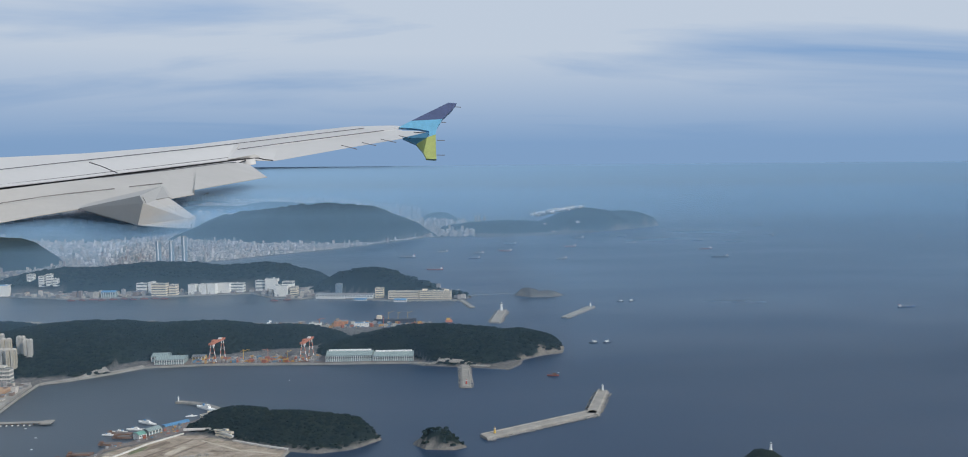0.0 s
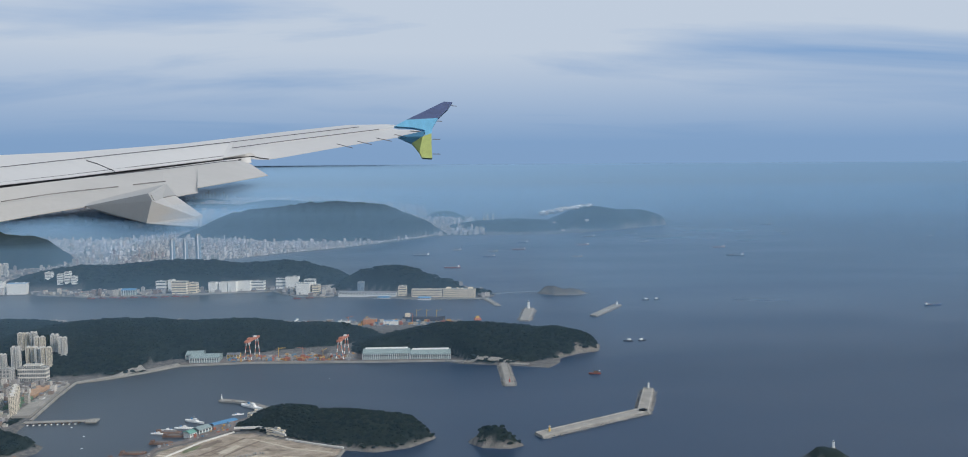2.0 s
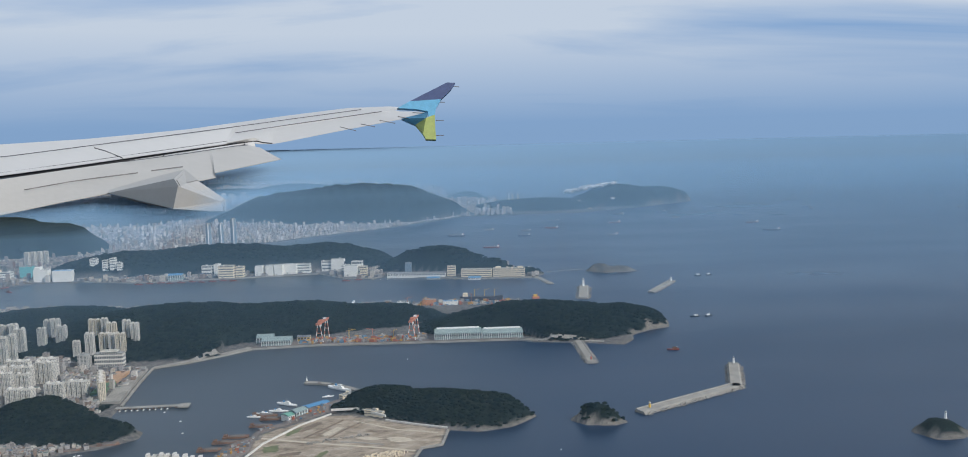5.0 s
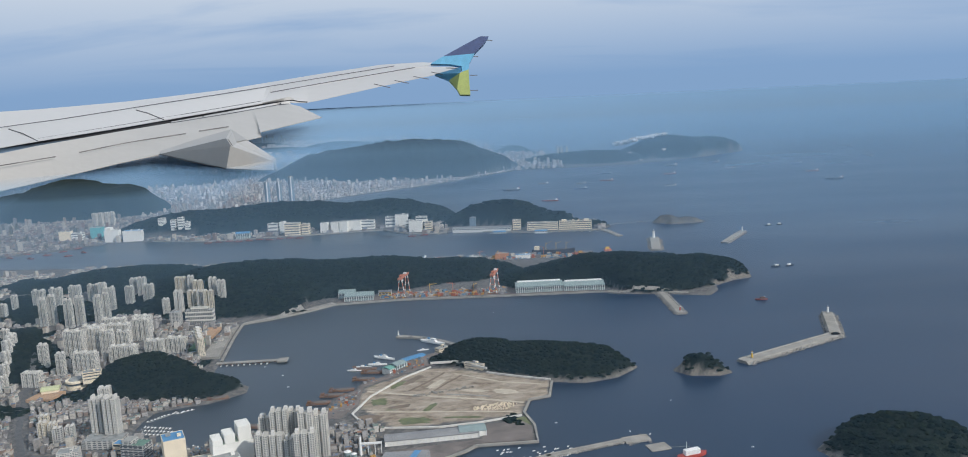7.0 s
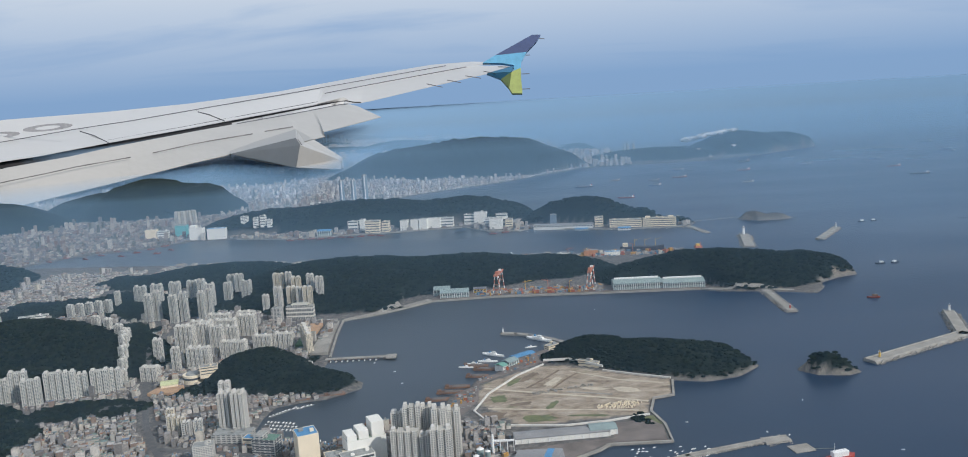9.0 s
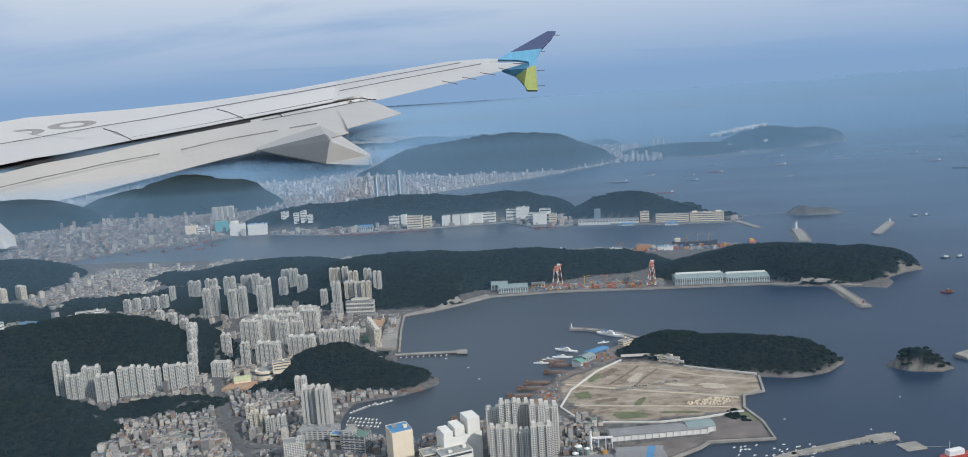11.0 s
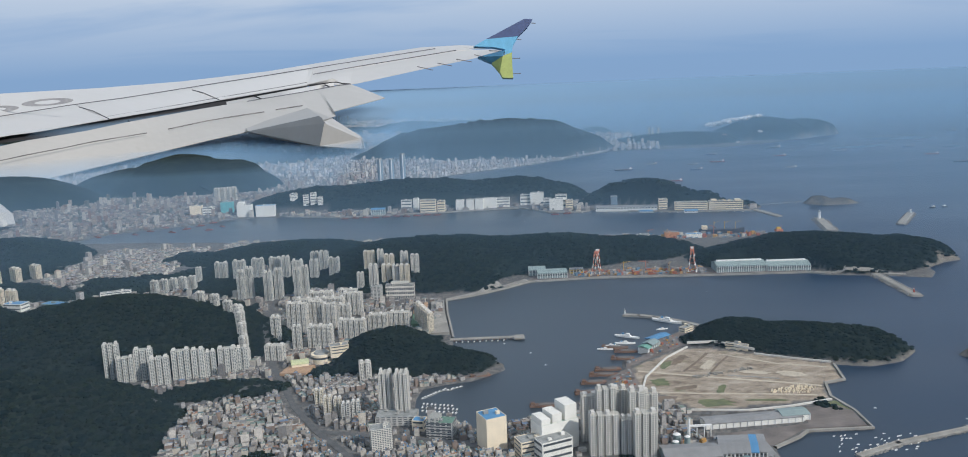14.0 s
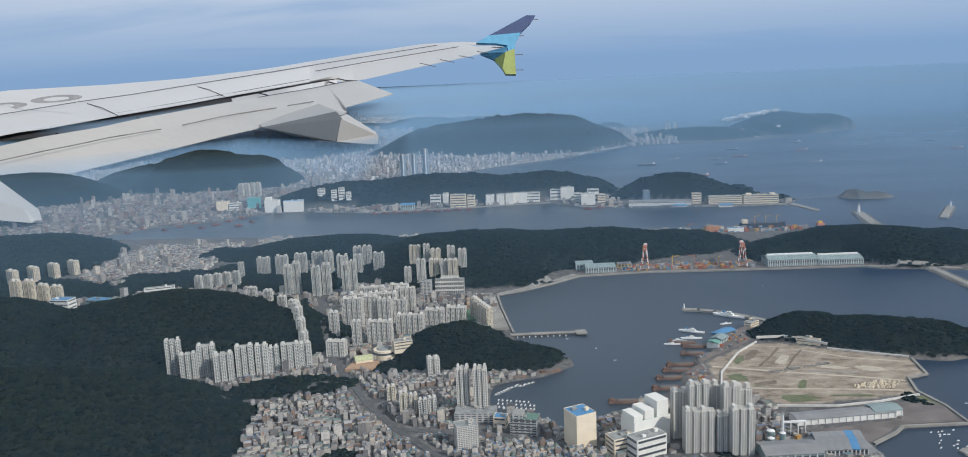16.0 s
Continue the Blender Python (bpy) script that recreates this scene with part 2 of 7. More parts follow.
def add_box(bm, x0, x1, y0, y1, z0, z1, bevel=0.0):
    vs = [bm.verts.new(p) for p in ((x0, y0, z0), (x1, y0, z0), (x1, y1, z0), (x0, y1, z0), (x0, y0, z1), (x1, y0, z1), (x1, y1, z1), (x0, y1, z1))]
    fs = [bm.faces.new([vs[i] for i in f]) for f in ((3, 2, 1, 0), (4, 5, 6, 7), (0, 1, 5, 4), (1, 2, 6, 5), (2, 3, 7, 6), (3, 0, 4, 7))]
    if bevel:
        bmesh.ops.bevel(bm, geom=list({e for f in fs for e in f.edges}), offset=bevel, segments=1, affect="EDGES")
    return fs


def add_prism(bm, outline, z0, z1, top_in=0.0):
    """A closed outline pulled up from z0 to z1; top_in draws the top towards its centre."""
    n = len(outline)
    cx, cy = sum(p[0] for p in outline) / n, sum(p[1] for p in outline) / n
    lo = [bm.verts.new((x, y, z0)) for x, y in outline]
    hi = [bm.verts.new((x + (cx - x) * top_in, y + (cy - y) * top_in, z1)) for x, y in outline]
    area = sum(outline[i][0] * outline[(i + 1) % n][1] - outline[(i + 1) % n][0] * outline[i][1] for i in range(n))
    if area < 0:
        lo.reverse(), hi.reverse()
    bm.faces.new(hi), bm.faces.new(lo[::-1])
    for i in range(n):
        j = (i + 1) % n
        bm.faces.new((lo[i], lo[j], hi[j], hi[i]))


def add_tube(bm, a, b, ra, rb, sides=8):
    a, b = Vector(a), Vector(b)
    q = (b - a).to_track_quat("Z", "Y")
    rings = [[bm.verts.new(c + q @ Vector((r * math.cos(2 * math.pi * k / sides), r * math.sin(2 * math.pi * k / sides), 0))) for k in range(sides)] for c, r in ((a, ra), (b, rb))]
    for k in range(sides):
        j = (k + 1) % sides
        bm.faces.new((rings[0][k], rings[0][j], rings[1][j], rings[1][k]))
    bm.faces.new(rings[0][::-1]), bm.faces.new(rings[1])


def add_beam(bm, a, b, w):
    add_tube(bm, a, b, w * 0.7, w * 0.7, 4)


# ---- the coast: land heights ----
MAINLAND = ((-900, -260), (10, -260), (12, -150), (9, -112), (9.2, -108), (14, -105), (16, -103), (26, -103), (26.3, -96), (25, -90),
            (26.7, -84), (30.5, -83), (32, -74.5), (38, -76.5), (45, -74.5), (50.5, -69), (47, -61), (37, -55), (24, -52), (15, -48),
            (11, -49.5), (0, -58.7), (-2, -66), (-6, -68), (-7, -73), (-11, -77), (-11.5, -82), (-16, -86), (-19, -88), (-23, -91),
            (-28, -95), (-33.4, -97), (-36, -94), (-41, -90.5), (-44.5, -90), (-44.6, -83), (-43.7, -78), (-39, -76), (-34.7, -75),
            (-28.5, -70), (-28.7, -66), (-34.8, -62), (-38.7, -55.4), (-38.7, -49), (-40.5, -30), (-41, -18), (-34, -14.4),
            (-25.6, -8.4), (-19, -2.2), (-1.6, -1.2), (24, -3.2), (55, -5), (60, -8.5), (71, -11), (83, -15.5), (87, -10), (88, -5),
            (95, 0.4), (101, 2.3), (103, 10), (98, 22), (88, 34), (74, 46), (58, 51), (33, 53), (-9, 56), (-79, 66), (-113, 72),
            (-150, 80), (-185, 84), (-180, 95), (-174, 103), (-145, 117), (-133, 128), (-112, 128), (-88, 119), (-63, 121), (-40, 122),
            (-14, 125), (-3, 111), (8.5, 108), (17, 111), (47, 98), (74, 96), (81, 104), (77, 114), (66, 128), (22, 162), (-38, 190),
            (-98, 206), (-63, 236), (-33, 264), (6, 297), (33, 325), (65, 362), (100, 363), (150, 365), (190, 384), (250, 428),
            (260, 440), (256, 456), (200, 474), (140, 470), (110, 500), (95, 560), (60, 700), (-20, 820), (-120, 1000), (-300, 1300),
            (-900, 1300))
INNER_BAY = ((-250, 412), (-196, 366), (-152, 368), (-140, 410), (-172, 452), (-262, 514), (-296, 510))
ISLETS = {
    "round": ((56.6, -72.5), (59.5, -76), (65, -77), (68, -75.5), (65, -71), (60, -70)),
    "wooded": ((68, -112), (70, -118), (77, -124), (86, -122), (93, -115), (94, -110), (89, -105), (77, -104)),
    "light": ((118.5, -89), (121, -94), (126, -94), (129.5, -91), (127, -86.5), (122, -85.5)),
    "far": ((98, 107), (105, 101), (115, 101), (121, 104), (112, 112), (101, 113)),
}
# centre x, y, height, half lengths, turn
HILLS = (
    (-45, 21, 7.8, 44, 34, 0), (-12, 27, 6.8, 34, 19, 0), (12, 29, 4.6, 26, 16, 0), (62, 10, 7.2, 36, 22, 0), (86, 11, 5.2, 20, 16, 0),
    (-92, 43, 4.2, 36, 24, 2), (-196, 58, 7.0, 36, 22, 0),
    (-50, -63, 6.7, 14, 10, -20), (-39, -67, 3.7, 13, 7, -28),
    (-112, -48, 10.8, 40, 27, 0), (-130, -103, 12.2, 52, 34, 12), (-170, -60, 14.0, 50, 50, 0), (-80, -78, 2.6, 14, 6, 10),
    (-60, 152, 10.2, 66, 34, 0), (-14, 150, 9.6, 33, 28, 0), (-100, 150, 9.0, 38, 26, 0),
    (37, 122, 10.4, 27, 22, 0), (62, 112, 5.6, 24, 15, 0), (72, 111, 5.4, 10, 10, 0),
    (-187, 226, 20.5, 40, 36, 0), (-160, 226, 16.5, 25, 30, 0), (-218, 230, 13.5, 34, 30, 0), (-264, 192, 15.5, 54, 34, 0),
    (-12, 372, 25.0, 88, 50, 0), (19, 368, 22.5, 38, 38, 0), (-56, 378, 20.0, 62, 42, 0),
    (195, 430, 16.0, 42, 38, 0), (226, 434, 13.2, 36, 26, 0), (128, 420, 7.2, 62, 42, 0),
    (-92, 650, 12.5, 62, 50, 0), (-40, 650, 11.5, 50, 40, 0), (-160, 660, 8.5, 70, 50, 0), (78, 525, 7.5, 20, 20, 0), (-205, 825, 6.5, 40, 30, 0), (-330, 900, 12, 90, 70, 0), (-420, 560, 14, 130, 60, 0),
    (31, -64.5, 4.2, 25, 12, -8), (19, -60, 4.9, 11, 9, 0), (124, -90, 2.4, 6, 5, 0), (62, -73.5, 3.4, 7.8, 5.0, -8), (81.5, -114, 4.9, 13, 10, -10), (104.5, 106.5, 3.2, 7, 5.5, 0), (112, 105, 2.3, 8, 4, 0),
)
# level groves: centre, half lengths
GROVES = ((-120, 6, 30, 12), (-152, -4, 18, 9), (-176, -30, 24, 18), (-124, -22, 22, 10), (-92, 0, 20, 13), (-100, -24, 14, 9), (-70, 8, 12, 8), (-42.6, -44, 2.4, 8), (-62, -69, 9, 3.5), (-12.2, -112, 1.6, 9), (24, -93, 3, 2.6), (-66, -106, 3, 2.4), (-205, 40, 20, 30), (-186, 14, 20, 20), (-112, 14, 14, 12), (-176, 36, 16, 30), (-166, 2, 16, 13), (-124, 44, 10, 12))
FIELD = ((31.5, -75), (30, -82.5), (25.5, -85), (24, -91), (2, -93.5), (-5, -81.5), (-4.6, -72), (7, -63), (12, -63.5))


def signed_distance(X, Y, outline):
    """Distance to a closed outline, positive inside."""
    inside, best = np.zeros(X.shape, bool), np.full(X.shape, 1e18)
    for (ax, ay), (bx, by) in zip(outline, outline[1:] + outline[:1]):
        dx, dy = bx - ax, by - ay
        t = np.clip(((X - ax) * dx + (Y - ay) * dy) / (dx * dx + dy * dy), 0, 1)
        best = np.minimum(best, (X - ax - t * dx) ** 2 + (Y - ay - t * dy) ** 2)
        if ay != by:
            inside ^= ((ay > Y) != (by > Y)) & (X < (bx - ax) * (Y - ay) / (by - ay) + ax)
    return np.where(inside, 1, -1) * np.sqrt(best)


def wave(X, Y, size, seed):
    """A cheap smooth noise out of turned sines, about -1 to 1."""
    rng = np.random.RandomState(seed)
    out = np.zeros(X.shape)
    for k in range(9):
        a, p, s = rng.uniform(0, 6.283, 3)
        w = 6.283 / size * (0.6 + 0.16 * k)
        out += np.sin((X * math.cos(a) + Y * math.sin(a)) * w + p + 1.3 * np.sin((X * math.sin(s) - Y * math.cos(s)) * w * 0.6 + s))
    return out / 4.5


def land_height(X, Y):
    """Height, and how far each spot is wood, rock or bare soil."""
    X, Y = np.asarray(X, float), np.asarray(Y, float)
    sd = signed_distance(X, Y, MAINLAND)
    sd = np.where(sd > 0, np.minimum(sd, np.abs(signed_distance(X, Y, INNER_BAY)) * np.sign(-signed_distance(X, Y, INNER_BAY))), sd)
    isle = np.max([signed_distance(X, Y, o) for o in ISLETS.values()], axis=0)
    sd = np.maximum(sd, isle)
    hill = np.zeros(X.shape)
    for cx, cy, h, ax, ay, turn in HILLS:
        c, s = math.cos(radians(turn)), math.sin(radians(turn))
        u, v = (X - cx) * c + (Y - cy) * s, -(X - cx) * s + (Y - cy) * c
        d = (u / ax) ** 2 + (v / ay) ** 2
        d = d * (1 + 0.16 * wave(X, Y, max(ax, ay) * 0.9, int(abs(cx) * 7 + abs(cy))))
        hill += (h * np.clip(1 - d, 0, 1) ** 0.95) ** 10
    hill = hill ** 0.1
    quay = np.where((X > -140) & (Y > 92) & (Y < 132), 9.0 * np.clip((78 - X) / 10, 0, 1), 0.0)
    quay = np.where((X > -27) & (Y < 14) & (Y > -20), 7.0 * np.clip((64 - X) / 9, 0, 1), quay)
    quay = np.where((X > -120) & (Y > 36) & (Y < 66), 7.0 * np.clip((80 - X) / 10, 0, 1), quay)
    quay = np.where((X > -70) & (X < 75) & (Y > 230) & (Y < 372), 7.0, quay)
    quay = np.where((X > -60) & (X < -24) & (Y > -78) & (Y < -68), 1.5, quay)
    hill = hill * np.clip(-signed_distance(X, Y, FIELD) - 0.6, 0, 4) / 4
    hill = hill * np.clip((sd - quay) / np.where(quay > 0, 3.5, 2.5) + np.where(quay > 0, 0.0, 0.12), 0, 1)
    hill = hill + 0.05 * hill * wave(X, Y, 14, 5) + np.clip(hill, 0, 1.5) * 0.12 * wave(X, Y, 4.2, 9)
    flat = 0.32 + 0.028 * np.clip(sd - 4, 0, 60)
    flat = np.where((Y < 10) & (X > -6), 0.32 + 0 * sd, flat)
    z = np.where(sd > 0, np.maximum(flat * np.clip(sd * 2.5, 0, 1), hill), np.maximum(sd * 0.9, -1.5))
    cliff = np.where((X > 74) & (Y > -22) & (Y < 16), 0.7, 0.0)
    wood = np.clip((hill - 0.5 * flat - 0.15) * 3 + 0.25 * wave(X, Y, 6, 3), 0, 1) * np.clip((sd - 0.35 - cliff - (0.3 + cliff) * wave(X, Y, 7, 21)) * 2.5, 0, 1)
    natural = np.clip(hill * 1.5, 0, 1)
    wood = np.where((X > 96) & (X < 124) & (Y > 98) & (Y < 116), wood * 0.3, wood)
    rock = np.where(sd < 1.1 + cliff + (0.5 + cliff) * wave(X, Y, 7, 21), natural, 0) * (1 - wood)
    for cx, cy, ax, ay in GROVES:
        near = 1 - ((X - cx) / ax) ** 2 - ((Y - cy) / ay) ** 2 + 0.35 * wave(X, Y, 11, 17)
        wood = np.maximum(wood, np.clip(near * 4, 0, 1) * (sd > 2))
    bare = np.where(signed_distance(X, Y, FIELD) > 0, 1.0, 0.0)
    return z, wood, rock, bare, sd


def ground_z(x, y):
    return float(land_height(np.array([x]), np.array([y]))[0][0])


def steps(*runs):
    """Grid lines: runs of (from, to, step at the start, step at the end)."""
    out = []
    for a, b, s0, s1 in runs:
        v = a
        while v < b - 1e-6:
            out.append(v)
            v += s0 + (s1 - s0) * (v - a) / (b - a)
    return np.array(out + [runs[-1][1]])


def build_ground():
    xs = steps((-900, -200, 22, 2.2), (-200, -60, 1.6, 1.0), (-60, 106, 0.85, 0.85), (106, 270, 1.6, 2.6))
    ys = steps((-260, -130, 6, 1.0), (-130, 60, 0.85, 0.85), (60, 240, 1.1, 2.2), (240, 480, 2.4, 4), (480, 1300, 5, 20))
    X, Y = np.meshgrid(xs, ys)
    z, wood, rock, bare, sd = land_height(X.ravel(), Y.ravel())
    nx, ny = len(xs), len(ys)
    idx = np.arange(nx * ny).reshape(ny, nx)
    quads = np.stack([idx[:-1, :-1], idx[:-1, 1:], idx[1:, 1:], idx[1:, :-1]], -1).reshape(-1, 4)
    quads = quads[sd[quads].max(1) > -6]
    used = np.unique(quads)
    remap = np.zeros(nx * ny, int)
    remap[used] = np.arange(len(used))
    me = bpy.data.meshes.new("ground")
    me.from_pydata(np.stack([X.ravel(), Y.ravel(), z], 1)[used].tolist(), [], remap[quads].tolist())
    for name, values in (("wood", wood), ("rock", rock), ("bare", bare)):
        a = me.attributes.new(name, "FLOAT", "POINT")
        a.data.foreach_set("value", values[used].astype(np.float32))
    me.polygons.foreach_set("use_smooth", [True] * len(me.polygons))
    me.materials.append(LAND)
    ob = new("ground", me)
    return tagged(ob, "hilly wooded coast with flat built-up harbour land", "ground", kind="structure")


ground = build_ground()
bm = bmesh.new()
add_box(bm, -4900, 4900, -4900, 4900, -3, 0)
tagged(part("water", bm, SEA), "calm blue sea with faint wind streaks", "sea", kind="structure")

# ---- the wing ----
# Enlarged and bent to fit the camera's view, root nearer than tip: points are bearings across and up from its eye at 9
# s, in thousandths, and the reach.
WING_EYE = Vector((-0.48, -228.32, 56.45))
WING_ACROSS, WING_UP, WING_OUT = Vector((0.99833, 0.00289, -0.05768)), Vector((0.05647, 0.16034, 0.98544)), Vector((-0.01210, 0.98706, -0.15991))


def wing_point(across, up, reach):
    return WING_EYE + (WING_OUT + WING_ACROSS * (across / 1000) + WING_UP * (up / 1000)) * reach


def along(edge, n):
    """n + 1 points spread evenly over a line of bearings."""
    p = np.array(edge, float)
    p[:, 2] = 1 / p[:, 2]
    s = np.concatenate([[0], np.cumsum(np.hypot(np.diff(p[:, 0]), np.diff(p[:, 1])))])
    q = np.stack([np.interp(np.linspace(0, s[-1], n + 1), s, p[:, k]) for k in range(3)], 1)
    # keep the corners of the line
    for k in range(1, len(p) - 1):
        q[int(round(s[k] / s[-1] * n))] = p[k]
    return q


def wing_solid(name, grid, thick, mat, parent, label):
    """A closed plate over a grid of bearings (rows of points), thickened downwards."""
    bm = bmesh.new()
    hi = [[bm.verts.new(wing_point(a, b, 1 / r)) for a, b, r in row] for row in grid]
    lo = [[bm.verts.new(wing_point(a, b, 1 / r) - Vector((0, 0, thick / r / 1000))) for a, b, r in row] for row in grid]
    m, n = len(grid), len(grid[0])
    for j in range(m - 1):
        for i in range(n - 1):
            bm.faces.new((hi[j][i], hi[j + 1][i], hi[j + 1][i + 1], hi[j][i + 1]))
            bm.faces.new((lo[j][i], lo[j][i + 1], lo[j + 1][i + 1], lo[j + 1][i]))
    for i in range(n - 1):
        bm.faces.new((hi[0][i], hi[0][i + 1], lo[0][i + 1], lo[0][i]))
        bm.faces.new((hi[-1][i], lo[-1][i], lo[-1][i + 1], hi[-1][i + 1]))
    for j in range(m - 1):
        bm.faces.new((hi[j][0], lo[j][0], lo[j + 1][0], hi[j + 1][0]))
        bm.faces.new((hi[j][-1], hi[j + 1][-1], lo[j + 1][-1], lo[j][-1]))
    bmesh.ops.recalc_face_normals(bm, faces=bm.faces)
    return part(name, bm, mat, parent, label)


def wing_sheet(name, fore, aft, rows, mat, parent, label="", n=64, thick=0.9):
    """A skin panel between its fore and aft edges."""
    p, q = along(fore, n), along(aft, n)
    return wing_solid(name, [p + (q - p) * j / rows for j in range(rows + 1)], thick, mat, parent, label)


def wing_line(name, path, wide, mat, parent, label="", n=24):
    """A narrow seam, gap or rod along a line of bearings."""
    p = along(path, n)
    off = np.array((0.0, 0.37 * wide, 0.0))
    return wing_solid(name, [p + off, p - off], 0.2, mat, parent, label)


def wing_facets(name, points, faces, mat, parent, label=""):
    """A closed body of flat facets with a back to it."""
    bm = bmesh.new()
    vs = [bm.verts.new(wing_point(*p)) for p in points]
    fs = [bm.faces.new([vs[i] for i in f]) for f in faces]
    made = bmesh.ops.extrude_face_region(bm, geom=fs, use_keep_orig=True)
    for v in made["geom"]:
        if isinstance(v, bmesh.types.BMVert):
            v.co += WING_OUT * (v.co - WING_EYE).length * 0.012
    bmesh.ops.recalc_face_normals(bm, faces=bm.faces)
    return part(name, bm, mat, parent, label)


def build_wing():
    wing = new("aircraft_wing")
    tagged(wing, "white airliner wing with drooped flap and painted tip fence", "aircraft wing")
    skin_crest = [(-882.3, 81.3, 730), (-574.6, 130.1, 1046), (-451.1, 139.7, 1323), (-355.5, 149.3, 1790), (-311.1, 155.2, 2142), (-246.0, 164.1, 2828), (-194.9, 173.3, 3780), (-135.8, 184.0, 3914), (-62.0, 196.2, 4095), (-14.0, 199.9, 4172), (23.0, 198.8, 4233), (35.5, 195.9, 4254)]
    skin_seam = [(-881.3, 54.7, 655), (-573.9, 104.2, 938), (-493.6, 118.3, 1086), (-450.5, 124.9, 1186), (-427.9, 128.2, 1265), (-355.1, 140.8, 1605), (-310.7, 148.5, 1921), (-245.8, 159.6, 2536), (-194.7, 168.7, 3390), (-135.6, 179.2, 3510), (-45.5, 195.1, 3695), (-13.8, 196.6, 3741), (23.2, 196.6, 3796), (35.7, 195.5, 3815)]
    wing_sheet("leading_edge", skin_crest, skin_seam, 4, WING_PAINT, wing, "pale grey painted slat and upper skin")
    wing_line("seam", [(-881.2, 54.7, 646), (-573.8, 104.2, 925), (-493.5, 118.3, 1072), (-450.4, 124.9, 1171), (-427.8, 128.2, 1248), (-355.1, 140.8, 1584), (-310.7, 148.5, 1896), (-245.7, 159.6, 2503), (-194.6, 168.7, 3345), (-135.6, 179.2, 3463), (-45.5, 195.1, 3646)], 1.0, GAP_DARK, wing, "thin dark panel seam")
    wing_sheet("spoiler", [(-881.3, 54.7, 655), (-573.9, 104.2, 938), (-487.7, 119.3, 1099), (-484.1, 116.4, 1107)], [(-879.6, 17.7, 562), (-572.7, 81.3, 805), (-536.3, 86.5, 858), (-449.6, 103.1, 1018)], 4, WING_PAINT, wing)
    wing_sheet("spoiler", [(-487.7, 119.3, 1099), (-450.5, 124.9, 1186), (-427.9, 128.2, 1265), (-355.1, 140.8, 1605), (-346.4, 141.9, 1659), (-342.7, 139.7, 1682)], [(-449.6, 103.1, 1018), (-354.4, 120.1, 1378), (-310.1, 128.6, 1649)], 4, WING_PAINT, wing)
    wing_sheet("spoiler", [(-346.4, 142.2, 1659), (-310.7, 148.5, 1921), (-245.8, 159.6, 2536), (-194.7, 168.7, 3390), (-189.5, 169.6, 3400)], [(-310.1, 128.6, 1649), (-198.0, 149.3, 2842)], 4, WING_PAINT, wing)
    wing_sheet("outer_panel", [(-192.5, 169.1, 3394), (-135.6, 179.2, 3510), (-45.5, 195.1, 3695), (-13.8, 196.6, 3741)], [(-194.5, 159.6, 3180), (-135.5, 172.6, 3293), (-21.0, 193.6, 3499), (4.8, 194.0, 3535)], 4, WING_PAINT, wing)
    wing_sheet("aileron", [(-192.3, 162.2, 3199), (-135.5, 172.6, 3308), (-21.1, 193.6, 3516), (35.8, 195.6, 3595)], [(-199.4, 149.3, 2815), (-147.9, 150.8, 2991), (-135.3, 153.4, 3013), (-61.5, 171.0, 3152), (2.0, 185.5, 3231), (12.4, 188.8, 3244), (36.0, 195.1, 3275)], 4, WING_PAINT, wing, "long white painted aileron panel")
    wing_line("spoiler_joint", [(-342.5, 139.7, 1593), (-329.2, 136.4, 1584), (-310.1, 128.6, 1624)], 1.3, GAP_DARK, wing, "narrow dark joint between spoilers")
    wing_line("spoiler_joint", [(-483.7, 116.4, 1048), (-467.3, 111.6, 1022), (-449.5, 102.7, 1003)], 1.3, GAP_DARK, wing, "narrow dark joint between spoilers")
    wing_line("aileron_seam", [(-190.8, 161.9, 3142), (-135.5, 172.6, 3246), (-21.0, 193.6, 3450)], 1.2, GAP_DARK, wing, "thin dark hinge seam")
    wing_sheet("cover_plate", [(-199.4, 149.7, 2772), (-168.5, 157.1, 2909), (-162.6, 154.8, 2919)], [(-196.5, 147.8, 2809), (-175.9, 151.5, 2881), (-162.6, 153.4, 2903)], 3, WING_GREY, wing, "small grey hinge cover plate")
    wing_line("hinge_gap", [(-197.9, 147.8, 2768), (-179.5, 151.1, 2859), (-164.8, 153.0, 2884), (-157.4, 151.5, 2897), (-147.1, 150.9, 2915)], 1.6, SLOT_SHADE, wing, "dark gap at the end of the slot")
    # A dark sheet: the cavity's shade is put into its colour.
    wing_sheet("slot", [(-879.9, 20.7, 574), (-572.9, 84.3, 822), (-536.5, 89.4, 876), (-449.7, 106.1, 1040), (-354.5, 123.1, 1406), (-310.2, 131.6, 1683), (-198.0, 152.3, 2900)], [(-879.5, -5.2, 556), (-572.7, 66.5, 797), (-499.8, 79.5, 910), (-448.8, 90.9, 1010), (-354.4, 109.0, 1364), (-299.9, 119.0, 1697), (-238.0, 130.1, 2235), (-198.0, 143.4, 2812)], 2, SLOT_SHADE, wing, "dark sheet painted as the shaded slot ahead of the flap")
